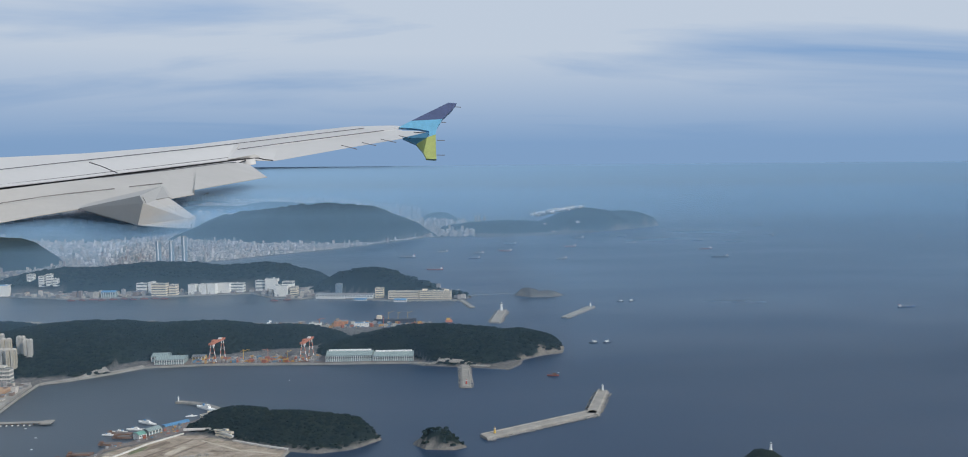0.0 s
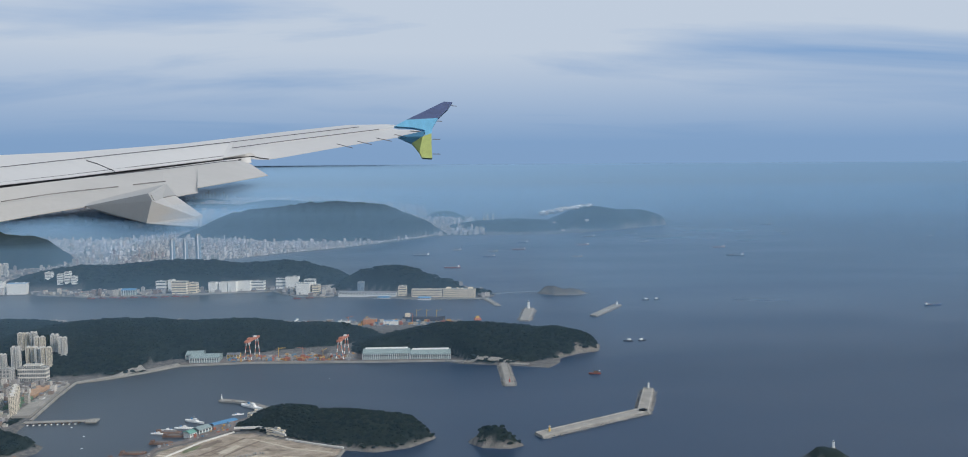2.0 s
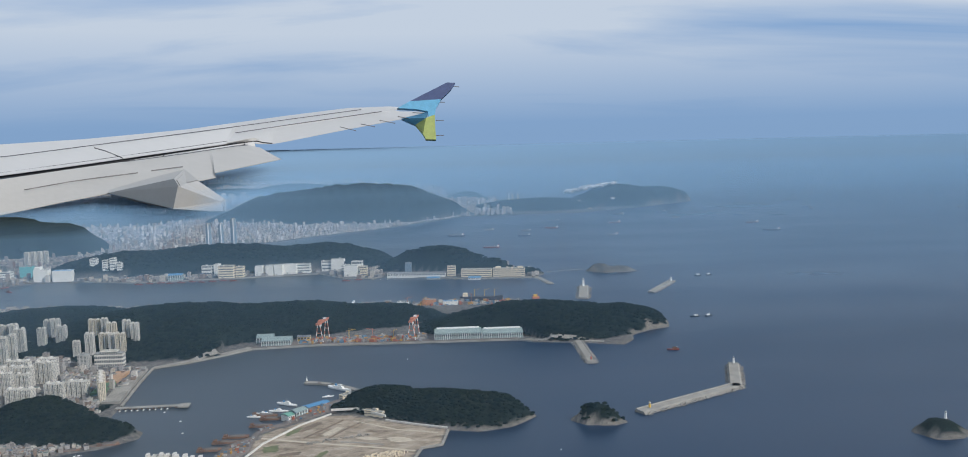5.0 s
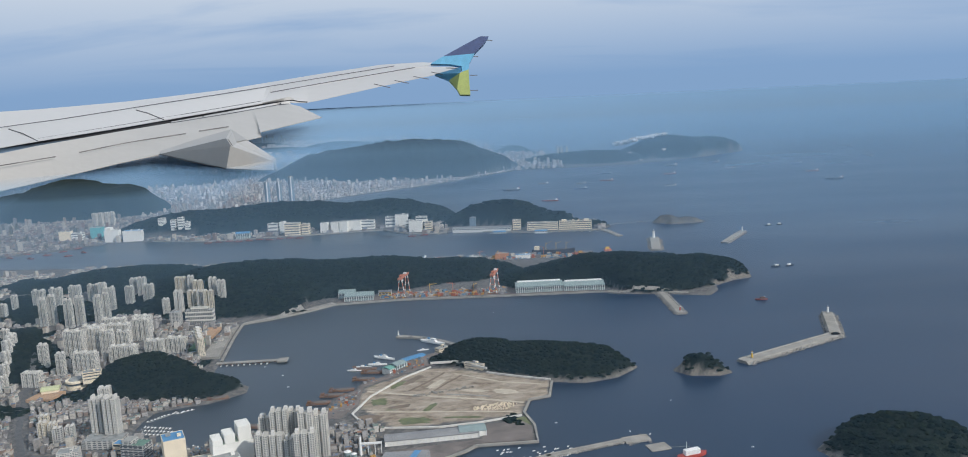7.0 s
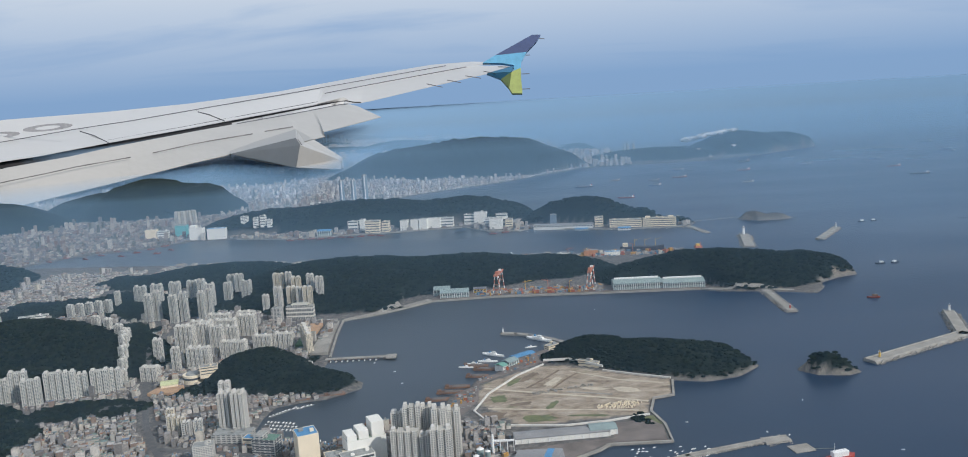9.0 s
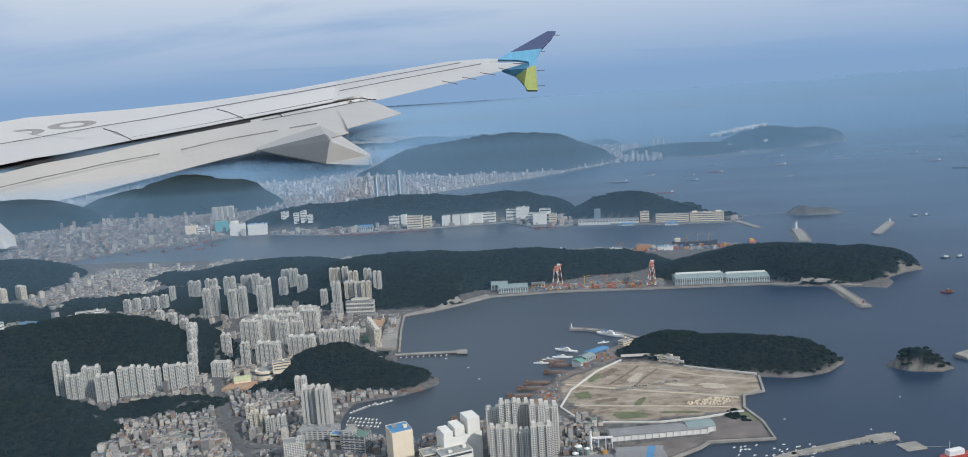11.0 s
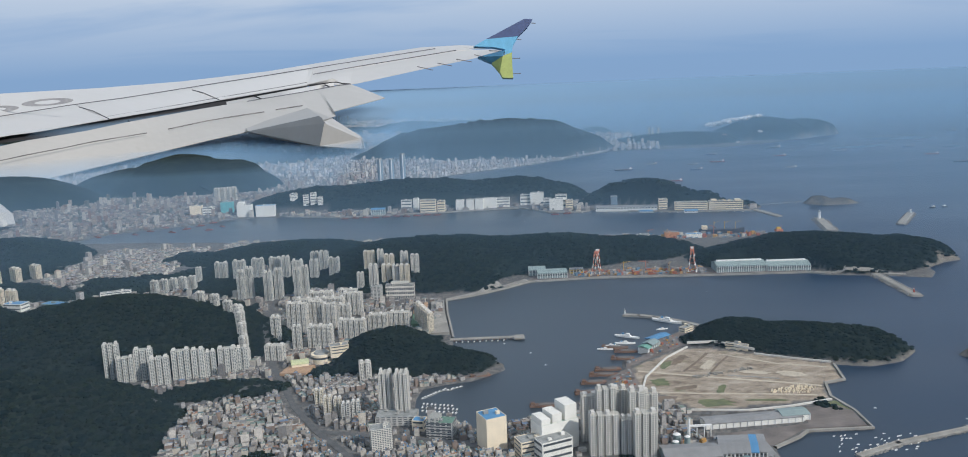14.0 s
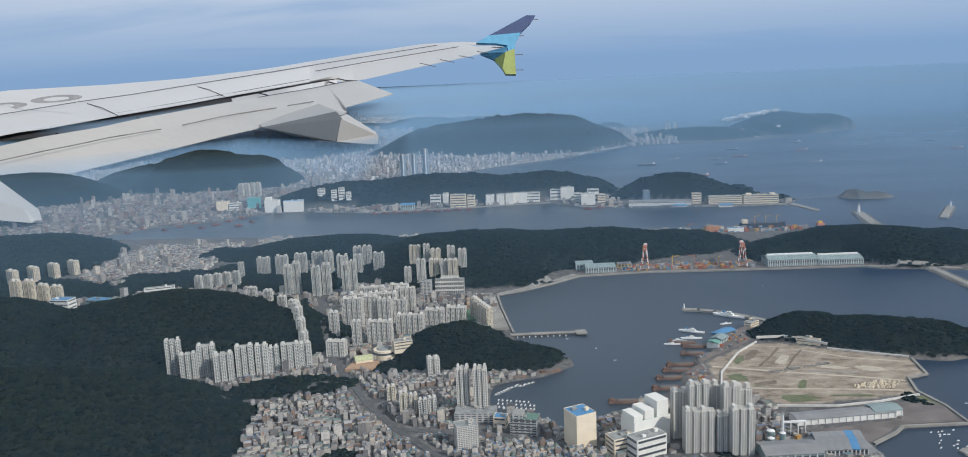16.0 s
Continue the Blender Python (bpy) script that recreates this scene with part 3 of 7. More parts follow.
    wing_sheet("flap_shroud", [(-302.0, 126.4, 1630), (-245.2, 137.5, 2087), (-197.9, 146.7, 2724), (-167.7, 152.3, 2834)], [(-299.0, 120.5, 1640), (-230.6, 133.0, 2237), (-179.5, 143.4, 2799), (-166.2, 146.3, 2821)], 2, WING_PAINT, wing, "white lip along the nose of the flap")
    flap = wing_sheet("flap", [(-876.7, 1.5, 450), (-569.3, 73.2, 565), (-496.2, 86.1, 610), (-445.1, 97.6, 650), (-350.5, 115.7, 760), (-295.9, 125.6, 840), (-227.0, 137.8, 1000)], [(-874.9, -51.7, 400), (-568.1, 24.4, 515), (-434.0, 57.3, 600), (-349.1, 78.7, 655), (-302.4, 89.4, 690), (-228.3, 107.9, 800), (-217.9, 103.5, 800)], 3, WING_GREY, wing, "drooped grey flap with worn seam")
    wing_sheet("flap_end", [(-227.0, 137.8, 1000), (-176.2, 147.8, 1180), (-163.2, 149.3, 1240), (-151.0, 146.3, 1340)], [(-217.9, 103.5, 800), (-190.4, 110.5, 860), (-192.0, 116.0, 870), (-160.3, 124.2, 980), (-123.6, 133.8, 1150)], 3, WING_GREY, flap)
    wing_line("flap_seam", [(-876.0, -13.3, 428), (-568.7, 56.9, 539), (-524.9, 65.8, 566), (-488.5, 73.9, 590), (-422.8, 85.4, 637), (-414.0, 86.1, 643)], 1.5, WORN_SEAM, wing, "worn grey seam line")
    wing_line("flap_seam", [(-396.5, 90.5, 660), (-349.8, 100.9, 703), (-328.0, 105.0, 727), (-277.0, 113.5, 791)], 1.5, WORN_SEAM, wing, "worn grey seam line")
    wing_line("flap_seam", [(-262.5, 116.4, 817), (-228.9, 121.9, 869)], 1.5, WORN_SEAM, wing, "worn grey seam line")
    # Added links across the gap left by fitting flap and wing to the view.
    wing_line("flap_link", [(-525.7, 73.2, 604), (-528.0, 81.3, 924)], 2.0, SLOT_SHADE, wing, "dark link added between wing and flap")
    wing_line("flap_link", [(-423.5, 92.4, 689), (-425.9, 102.0, 1153)], 2.0, SLOT_SHADE, wing, "dark link added between wing and flap")
    wing_line("flap_link", [(-263.5, 124.9, 934), (-265.9, 134.5, 2087)], 2.0, SLOT_SHADE, wing, "dark link added between wing and flap")
    wing_line("flap_link", [(-176.4, 141.2, 1204), (-178.2, 150.0, 3117)], 2.0, SLOT_SHADE, wing, "dark link added between wing and flap")
    wing_line("flap_nose_gap", [(-295.8, 125.6, 827), (-226.9, 137.8, 985), (-176.2, 147.8, 1162), (-163.1, 149.3, 1221)], 1.0, GAP_DARK, wing, "thin dark line along the flap nose")
    # Facets turned from the sun, and paint darkened, for the shade under the wing.
    fairing = wing_facets("fairing", [(-303.5, 89.4, 665), (-225.5, 108.6, 598), (-219.5, 99.8, 593), (-224.8, 73.2, 600), (-245.1, 76.1, 618), (-275.1, 81.3, 645), (-304.2, 94.6, 720), (-225.6, 119.0, 830), (-204.1, 107.2, 690), (-216.2, 104.2, 660)], ((0, 1, 2, 3), (0, 3, 4, 5), (0, 6, 7, 1), (1, 7, 8, 9), (1, 9, 2)), FAIRING_SHADED, wing, "grey flap track fairing, darkened as if shaded by the wing")
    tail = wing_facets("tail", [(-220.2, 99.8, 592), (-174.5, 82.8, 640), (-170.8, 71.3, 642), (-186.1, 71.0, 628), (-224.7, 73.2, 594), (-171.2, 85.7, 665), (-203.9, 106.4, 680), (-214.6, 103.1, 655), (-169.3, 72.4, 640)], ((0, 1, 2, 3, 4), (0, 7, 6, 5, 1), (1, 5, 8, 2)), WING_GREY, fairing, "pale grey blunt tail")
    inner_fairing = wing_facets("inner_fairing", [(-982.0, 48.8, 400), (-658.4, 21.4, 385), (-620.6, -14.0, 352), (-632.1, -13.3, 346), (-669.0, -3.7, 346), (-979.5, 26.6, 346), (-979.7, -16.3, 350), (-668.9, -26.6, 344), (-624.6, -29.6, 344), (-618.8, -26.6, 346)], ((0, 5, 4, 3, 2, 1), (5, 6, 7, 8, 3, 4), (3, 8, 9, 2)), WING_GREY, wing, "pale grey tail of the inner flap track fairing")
    tip_fence = wing_facets("tip_fence", [(-1.6, 198.4, 3089), (13.2, 207.3, 3076), (50.9, 211.4, 3044), (45.0, 200.3, 3049), (43.9, 192.2, 3050), (36.1, 189.2, 3057), (35.4, 195.9, 3057), (21.3, 198.1, 3069)], ((0, 1, 2, 3, 4, 5, 6, 7),), FENCE_BLUE, wing, "sky-blue painted middle of the tip fence")
    upper_tip = wing_facets("upper_tip", [(13.2, 207.3, 3076), (57.6, 232.1, 3038), (67.9, 232.1, 3030), (62.8, 223.9, 3034), (50.9, 211.4, 3044)], ((0, 1, 2, 3, 4),), FENCE_PURPLE, tip_fence, "purple painted upper tip")
    lower_tip = wing_facets("lower_tip", [(43.9, 192.2, 3050), (44.6, 178.1, 3049), (46.1, 161.9, 3048), (33.9, 161.9, 3059), (30.2, 168.5, 3062), (33.2, 187.7, 3059), (36.1, 189.2, 3057)], ((0, 1, 2, 3, 4, 5, 6),), FENCE_GREEN, tip_fence, "lime green painted lower tip")
    fence_root = wing_facets("fence_root", [(3.6, 185.9, 3124), (36.1, 195.1, 3065), (33.2, 187.7, 3073), (20.6, 179.2, 3132)], ((0, 1, 2, 3),), FENCE_BLUE, tip_fence, "shaded blue inner face of the fence")
    fence_inner_face = wing_facets("fence_inner_face", [(20.6, 179.2, 3132), (33.2, 187.7, 3073), (30.2, 168.5, 3109)], ((0, 1, 2),), FENCE_GREEN, tip_fence, "shaded green inner face of the fence")
    wing_line("static_wick", [(-68.8, 173.3, 3009), (-49.6, 169.3, 3036)], 1.0, GAP_DARK, wing, "thin dark static wick")
    wing_line("static_wick", [(-44.4, 177.8, 3042), (-27.4, 174.8, 3062)], 1.0, GAP_DARK, wing, "thin dark static wick")
    wing_line("static_wick", [(-22.3, 182.9, 3068), (-3.8, 180.0, 3091)], 1.0, GAP_DARK, wing, "thin dark static wick")
    wing_line("static_wick", [(-0.8, 188.5, 3094), (16.1, 185.1, 3115)], 1.0, GAP_DARK, wing, "thin dark static wick")
    wing_line("static_wick", [(16.9, 193.6, 3116), (36.1, 193.3, 3140)], 1.0, GAP_DARK, wing, "thin dark static wick")
    wing_line("static_wick", [(64.1, 227.6, 3177), (72.3, 227.3, 3188)], 1.0, GAP_DARK, wing, "thin dark static wick")
    wing_line("static_wick", [(47.2, 207.7, 3154), (55.3, 207.7, 3164)], 1.0, GAP_DARK, wing, "thin dark static wick")
    wing_line("static_wick", [(44.9, 185.1, 3151), (54.5, 185.5, 3163)], 1.0, GAP_DARK, wing, "thin dark static wick")
    wing_line("static_wick", [(45.7, 167.0, 3152), (55.3, 167.4, 3164)], 1.0, GAP_DARK, wing, "thin dark static wick")
    for across, up, wide in ((-522.5, 120.8, 30), (-585.4, 110.9, 30)):
        # the mark on the skin, left as plain strokes
        bm = bmesh.new()
        ring = []
        for k in range(28):
            t = 2 * math.pi * k / 28
            ring.append([bm.verts.new(wing_point(across + f * wide * math.cos(t), up + f * 4.2 * math.sin(t) + f * 0.1 * wide * math.cos(t), 960)) for f in (1, 0.5)])
        for k in range(28):
            j = (k + 1) % 28
            bm.faces.new((ring[k][0], ring[j][0], ring[j][1], ring[k][1]))
        part("painted_mark", bm, FADED_MARK, wing, "faded dark painted ring")
    return wing


build_wing()

# ---- surfaces of buildings, quays and ships ----
def facade(name, wall, glass, floor=0.28, bay=0.36, fill=0.55, random_tint=0.0):
    """Painted concrete with rows of windows between floors and piers."""
    m, n, l, b = material(name, 0.75, 0, 0.3)
    tc = n.new("ShaderNodeTexCoord")
    sp, sn = n.new("ShaderNodeSeparateXYZ"), n.new("ShaderNodeSeparateXYZ")
    l.new(tc.outputs["Object"], sp.inputs[0]); l.new(tc.outputs["Normal"], sn.inputs[0])

    def op(kind, a, c=None):
        k = n.new("ShaderNodeMath"); k.operation = kind
        for sock, v in zip(k.inputs, (a, c)):
            if v is None:
                continue
            if isinstance(v, (int, float)):
                sock.default_value = v
            else:
                l.new(v, sock)
        return k.outputs[0]

    ax, ay, az = (op("ABSOLUTE", sn.outputs[i]) for i in range(3))
    u = op("ADD", op("MULTIPLY", sp.outputs[0], ay), op("MULTIPLY", sp.outputs[1], ax))
    fu = op("FRACT", op("DIVIDE", op("ADD", u, 50.0), bay))
    fz = op("FRACT", op("DIVIDE", sp.outputs[2], floor))
    mask = op("MULTIPLY", op("LESS_THAN", fu, fill + 0.15), op("LESS_THAN", fz, fill))
    mask = op("MULTIPLY", mask, op("LESS_THAN", az, 0.5))
    stain = ramp_node(n, l, noise_node(n, l, 0.9, 5, tc.outputs["Object"]), [(0.3, tuple(c * 0.8 for c in wall)), (0.7, tuple(min(1, c * 1.08) for c in wall))])
    pane = ramp_node(n, l, noise_node(n, l, 5.0, 2, tc.outputs["Object"]), [(0.3, tuple(c * 0.6 for c in glass)), (0.7, tuple(c * 1.5 for c in glass))])
    c = mix_node(n, l, mask, stain, pane)
    roof = mix_node(n, l, op("GREATER_THAN", sn.outputs[2], 0.5), c, (wall[0] * 0.62, wall[1] * 0.63, wall[2] * 0.62))
    l.new(roof, b.inputs["Base Color"])
    l.new(op("SUBTRACT", 0.78, op("MULTIPLY", mask, 0.5)), b.inputs["Roughness"])
    return m


def assorted(name, colours, rough=0.8, by_object=False, grain=2.5):
    """One colour out of several for every loose piece."""
    m, n, l, b = material(name, rough, 0, 0.25 if rough < 0.9 else 0.0)
    src = n.new("ShaderNodeObjectInfo").outputs["Random"] if by_object else n.new("ShaderNodeNewGeometry").outputs["Random Per Island"]
    r = n.new("ShaderNodeValToRGB")
    r.color_ramp.interpolation = "CONSTANT"
    while len(r.color_ramp.elements) < len(colours):
        r.color_ramp.elements.new(0.5)
    for i, (e, c) in enumerate(zip(r.color_ramp.elements, colours)):
        e.position, e.color = i / len(colours), (*c, 1)
    l.new(src, r.inputs[0])
    g = ramp_node(n, l, noise_node(n, l, grain, 4), [(0.3, (0.72,) * 3), (0.7, (1.1,) * 3)])
    l.new(mix_node(n, l, 1.0, r.outputs[0], g, "MULTIPLY"), b.inputs["Base Color"])
    return m


APT_WHITE = facade("apartment_white", (0.67, 0.64, 0.585), (0.085, 0.105, 0.11))
APT_GREY = facade("apartment_grey", (0.60, 0.59, 0.55), (0.07, 0.095, 0.105))
APT_CREAM = facade("apartment_cream", (0.68, 0.61, 0.49), (0.09, 0.10, 0.09))
APT_TRIM = plain("apartment_trim_paint", (0.62, 0.60, 0.56), 0.8, 0, 0.15, 0.8)
CIVIC = facade("civic_white", (0.70, 0.67, 0.60), (0.07, 0.08, 0.09), 1.05, 0.46, 0.6)
OFFICE = facade("office_concrete", (0.50, 0.49, 0.46), (0.06, 0.07, 0.08), 0.36, 0.9, 0.5)
STORE_WHITE = plain("cold_store_white", (0.76, 0.75, 0.70), 0.7, 0, 0.10, 0.6)
STORE_CREAM = plain("cold_store_cream", (0.78, 0.68, 0.52), 0.7, 0, 0.10, 0.6)
TEAL = plain("teal_cladding", (0.16, 0.42, 0.44), 0.5, 0, 0.15, 0.6)
GLASS_BLUE = facade("blue_curtain_wall", (0.30, 0.36, 0.42), (0.12, 0.18, 0.24), 0.3, 0.5, 0.7)
SHED_GREEN = plain("pale_green_sheeting", (0.27, 0.34, 0.335), 0.6, 0.1, 0.15, 0.5)
SHED_GREY = plain("grey_sheeting", (0.27, 0.27, 0.27), 0.6, 0.1, 0.2, 0.5)
ROOF_BLUE = plain("blue_roof_sheeting", (0.10, 0.27, 0.48), 0.55, 0.1, 0.15, 0.6)
WINDOW_DARK = plain("dark_window_band", (0.07, 0.08, 0.09), 0.3, 0, 0.3, 0.8, 0.5)
CONCRETE = plain("quay_concrete", (0.31, 0.295, 0.265), 0.9, 0, 0.25, 0.35)
ARMOUR = plain("armour_stone", (0.34, 0.32, 0.29), 0.95, 0, 0.35, 0.7)
ASPHALT = plain("road_asphalt", (0.11, 0.11, 0.11), 0.9, 0, 0.3, 0.8)
APRON = plain("yard_ground", (0.19, 0.165, 0.15), 0.95, 0, 0.4, 0.25)
TURF = plain("sports_turf", (0.12, 0.20, 0.12), 0.95, 0, 0.2, 0.6)
CLAY = plain("sports_clay", (0.42, 0.28, 0.18), 0.95, 0, 0.2, 0.6)
WHITE_PAINT = plain("white_paint", (0.80, 0.80, 0.78), 0.5, 0, 0.1, 1.5)
RED_PAINT = plain("red_paint", (0.42, 0.07, 0.05), 0.5, 0, 0.2, 1.5)
CRANE_RED = plain("crane_faded_red", (0.52, 0.20, 0.12), 0.6, 0.1, 0.2, 1.5)
YELLOW_PAINT = plain("yellow_paint", (0.65, 0.42, 0.08), 0.5, 0, 0.15, 1.5)
RUST = plain("rusty_steel", (0.20, 0.125, 0.09), 0.9, 0.2, 0.4, 0.9)
HULL_DARK = plain("hull_black", (0.05, 0.055, 0.07), 0.5, 0, 0.3, 0.6)
HULL_RED = plain("hull_oxide_red", (0.24, 0.07, 0.05), 0.6, 0, 0.3, 0.6)
HULL_BLUE = plain("hull_blue", (0.06, 0.12, 0.24), 0.5, 0, 0.3, 0.6)
DECK_GREY = plain("deck_grey", (0.30, 0.31, 0.30), 0.8, 0, 0.3, 0.8)


def cloud_material():
    """White vapour, thin and broken at its edges."""
    m, n, l, b = material("cloud_vapour", 1.0, 0, 0)
    b.inputs["Base Color"].default_value = (0.85, 0.86, 0.88, 1)
    l.new(ramp_node(n, l, noise_node(n, l, 0.25, 5), [(0.32, (0.05,) * 3), (0.7, (0.75,) * 3)]), b.inputs["Alpha"])
    return m


CLOUD_WHITE = cloud_material()
HOUSE_WALL = assorted("house_walls", [(0.430, 0.408, 0.370), (0.310, 0.289, 0.267), (0.499, 0.459, 0.396), (0.241, 0.187, 0.155), (0.378, 0.365, 0.353), (0.568, 0.535, 0.490), (0.206, 0.196, 0.189)])
HOUSE_ROOF = assorted("house_roofs", [(0.224, 0.221, 0.215), (0.172, 0.221, 0.198), (0.310, 0.297, 0.284), (0.378, 0.348, 0.318), (0.129, 0.123, 0.120), (0.146, 0.204, 0.215), (0.327, 0.196, 0.138), (0.258, 0.255, 0.249), (0.155, 0.204, 0.284), (0.447, 0.433, 0.413), (0.189, 0.162, 0.146), (0.241, 0.230, 0.224), (0.103, 0.102, 0.103), (0.344, 0.332, 0.310), (0.189, 0.230, 0.198), (0.284, 0.264, 0.241), (0.163, 0.157, 0.155), (0.396, 0.374, 0.344)])
HOUSE_WALL_OB = assorted("house_walls_single", [(0.430, 0.408, 0.370), (0.310, 0.289, 0.267), (0.499, 0.459, 0.396), (0.241, 0.187, 0.155), (0.378, 0.365, 0.353), (0.568, 0.535, 0.490), (0.206, 0.196, 0.189)], by_object=True)
HOUSE_ROOF_OB = assorted("house_roofs_single", [(0.224, 0.221, 0.215), (0.172, 0.221, 0.198), (0.310, 0.297, 0.284), (0.378, 0.348, 0.318), (0.129, 0.123, 0.120), (0.146, 0.204, 0.215), (0.327, 0.196, 0.138), (0.258, 0.255, 0.249), (0.155, 0.204, 0.284), (0.447, 0.433, 0.413), (0.189, 0.162, 0.146), (0.241, 0.230, 0.224), (0.103, 0.102, 0.103), (0.344, 0.332, 0.310), (0.189, 0.230, 0.198), (0.284, 0.264, 0.241), (0.163, 0.157, 0.155), (0.396, 0.374, 0.344)], by_object=True)
CITY_FAR = assorted("far_city", [(0.543, 0.534, 0.515), (0.388, 0.378, 0.377), (0.465, 0.426, 0.397), (0.310, 0.301, 0.308), (0.620, 0.610, 0.595), (0.291, 0.242, 0.228), (0.213, 0.223, 0.218), (0.349, 0.329, 0.317)])
CITY_GREY = assorted("hillside_city", [(0.34, 0.32, 0.30), (0.22, 0.22, 0.21), (0.29, 0.25, 0.22), (0.18, 0.17, 0.17), (0.42, 0.40, 0.37), (0.21, 0.15, 0.13), (0.12, 0.13, 0.12), (0.24, 0.22, 0.21)])
YARD_STUFF = assorted("yard_stock", [(0.34, 0.12, 0.07), (0.45, 0.26, 0.08), (0.22, 0.20, 0.19), (0.30, 0.30, 0.30), (0.12, 0.20, 0.28), (0.40, 0.38, 0.34)])
LEAF = assorted("tree_crowns", [(0.009, 0.016, 0.016), (0.014, 0.022, 0.019), (0.011, 0.019, 0.019), (0.019, 0.028, 0.020), (0.015, 0.022, 0.017)], 0.95, False, 3.0)

# ---- quays, breakwaters, lights ----
def ribbon(name, path, width, lift, mat, label, category, kind="structure", thick=0.1):
    """A strip laid over the ground along a path."""
    pts = []
    for (ax, ay), (bx, by) in zip(path, path[1:]):
        k = max(1, int(math.hypot(bx - ax, by - ay) / 1.2))
        pts += [(ax + (bx - ax) * i / k, ay + (by - ay) * i / k) for i in range(k)]
    pts.append(path[-1])
    verts, faces = [], []
    P = np.array(pts)
    D = np.gradient(P, axis=0)
    D /= np.linalg.norm(D, axis=1)[:, None]
    for side in (-1, 1):
        Q = P + np.stack([-D[:, 1], D[:, 0]], 1) * side * width / 2
        z = np.maximum(land_height(Q[:, 0], Q[:, 1])[0], land_height(P[:, 0], P[:, 1])[0]) + lift
        verts += [(x, y, h) for (x, y), h in zip(Q, z)] + [(x, y, h - thick - lift) for (x, y), h in zip(Q, z)]
    k = len(pts)
    for i in range(k - 1):
        a, b = i, i + 1
        faces += [(a, b, b + 2 * k, a + 2 * k), (a, a + k, b + k, b), (a + 2 * k, b + 2 * k, b + 3 * k, a + 3 * k)]
    return tagged(soup(name, verts, faces, mat), label, category, kind=kind)


def breakwater(path, width, top, label, armour=True, seed=1):
    """A concrete causeway with a bank of tumbled armour stone on both sides."""
    t = thing("breakwater", label, "breakwater")
    for (a, b) in zip(path, path[1:]):
        a, b = Vector((*a, 0)), Vector((*b, 0))
        d = (b - a).normalized()
        s = Vector((-d.y, d.x, 0))
        a2, b2 = a - d * width * 0.3, b + d * width * 0.3
        bm = bmesh.new()
        rows = []
        for c in (a2, b2):
            rows.append([bm.verts.new(c + s * o * width + Vector((0, 0, z))) for o, z in ((-0.62, -0.6), (-0.38, top * 0.6), (-0.28, top), (0.28, top), (0.3, top * 1.25), (0.36, top * 1.25), (0.4, top * 0.6), (0.62, -0.6))])
        for k in range(7):
            bm.faces.new((rows[0][k], rows[1][k], rows[1][k + 1], rows[0][k + 1]))
        bm.faces.new(rows[0]), bm.faces.new(rows[1][::-1])
        bmesh.ops.recalc_face_normals(bm, faces=bm.faces)
        part("causeway", bm, CONCRETE, t)
    if armour:
        rng = random.Random(seed)
        verts, faces = [], []
        for (a, b) in zip(path, path[1:]):
            a, b = Vector((*a, 0)), Vector((*b, 0))
            length, d = (b - a).length, (b - a).normalized()
            s = Vector((-d.y, d.x, 0))
            for _ in range(int(length * 16)):
                side = rng.choice((-1, 1))
                o = rng.uniform(0.36, 0.66)
                c = a + d * rng.uniform(-0.5, length + 0.5) + s * side * o * width + Vector((0, 0, top * (0.75 - (o - 0.36) * 2.6)))
                r = rng.uniform(0.10, 0.22)
                q = Euler((rng.uniform(0, 3), rng.uniform(0, 3), rng.uniform(0, 3))).to_matrix()
                i = len(verts)
                verts += [tuple(c + q @ Vector(p) * r) for p in ((1, 0, -0.5), (-0.5, 0.87, -0.5), (-0.5, -0.87, -0.5), (0, 0, 1.1))]
                faces += [(i, i + 2, i + 1), (i, i + 1, i + 3), (i + 1, i + 2, i + 3), (i + 2, i, i + 3)]
        tagged(soup("armour_stone", verts, faces, ARMOUR, t, "tumbled grey armour stones"), kind="stuff")
    return t


def lighthouse(x, y, z, h, mat, label):
    t = thing("lighthouse", label, "lighthouse", "harbour lights", (x, y, z))
    bm = bmesh.new(); add_tube(bm, (0, 0, 0), (0, 0, h * 0.72), h * 0.17, h * 0.11, 12); part("tower", bm, mat, t)
    bm = bmesh.new(); add_tube(bm, (0, 0, h * 0.72), (0, 0, h * 0.76), h * 0.17, h * 0.17, 12); part("gallery", bm, WHITE_PAINT, t)
    bm = bmesh.new(); add_tube(bm, (0, 0, h * 0.76), (0, 0, h * 0.9), h * 0.08, h * 0.08, 10); part("lantern", bm, WINDOW_DARK, t)
    bm = bmesh.new(); add_tube(bm, (0, 0, h * 0.9), (0, 0, h), h * 0.10, h * 0.01, 10); part("cap", bm, mat, t)
    bm = bmesh.new(); add_tube(bm, (0, 0, -0.06), (0, 0, 0.12), h * 0.3, h * 0.27, 8); part("plinth", bm, CONCRETE, t)
    return t


breakwater(((72.5, -70.3), (97.5, -57.0), (103.5, -40.5)), 3.4, 0.62, "bent grey breakwater standing free in the sea", seed=3)
breakwater(((71, -11), (70.2, -31.5)), 3.0, 0.55, "short straight breakwater running out from the wooded head", seed=4)
breakwater(((111.5, 55.5), (125, 75)), 3.0, 0.55, "short straight breakwater standing free in the strait", seed=5)
breakwater(((85.3, 50), (90, 71)), 4.4, 0.6, "broad grey breakwater with a white light", seed=6)
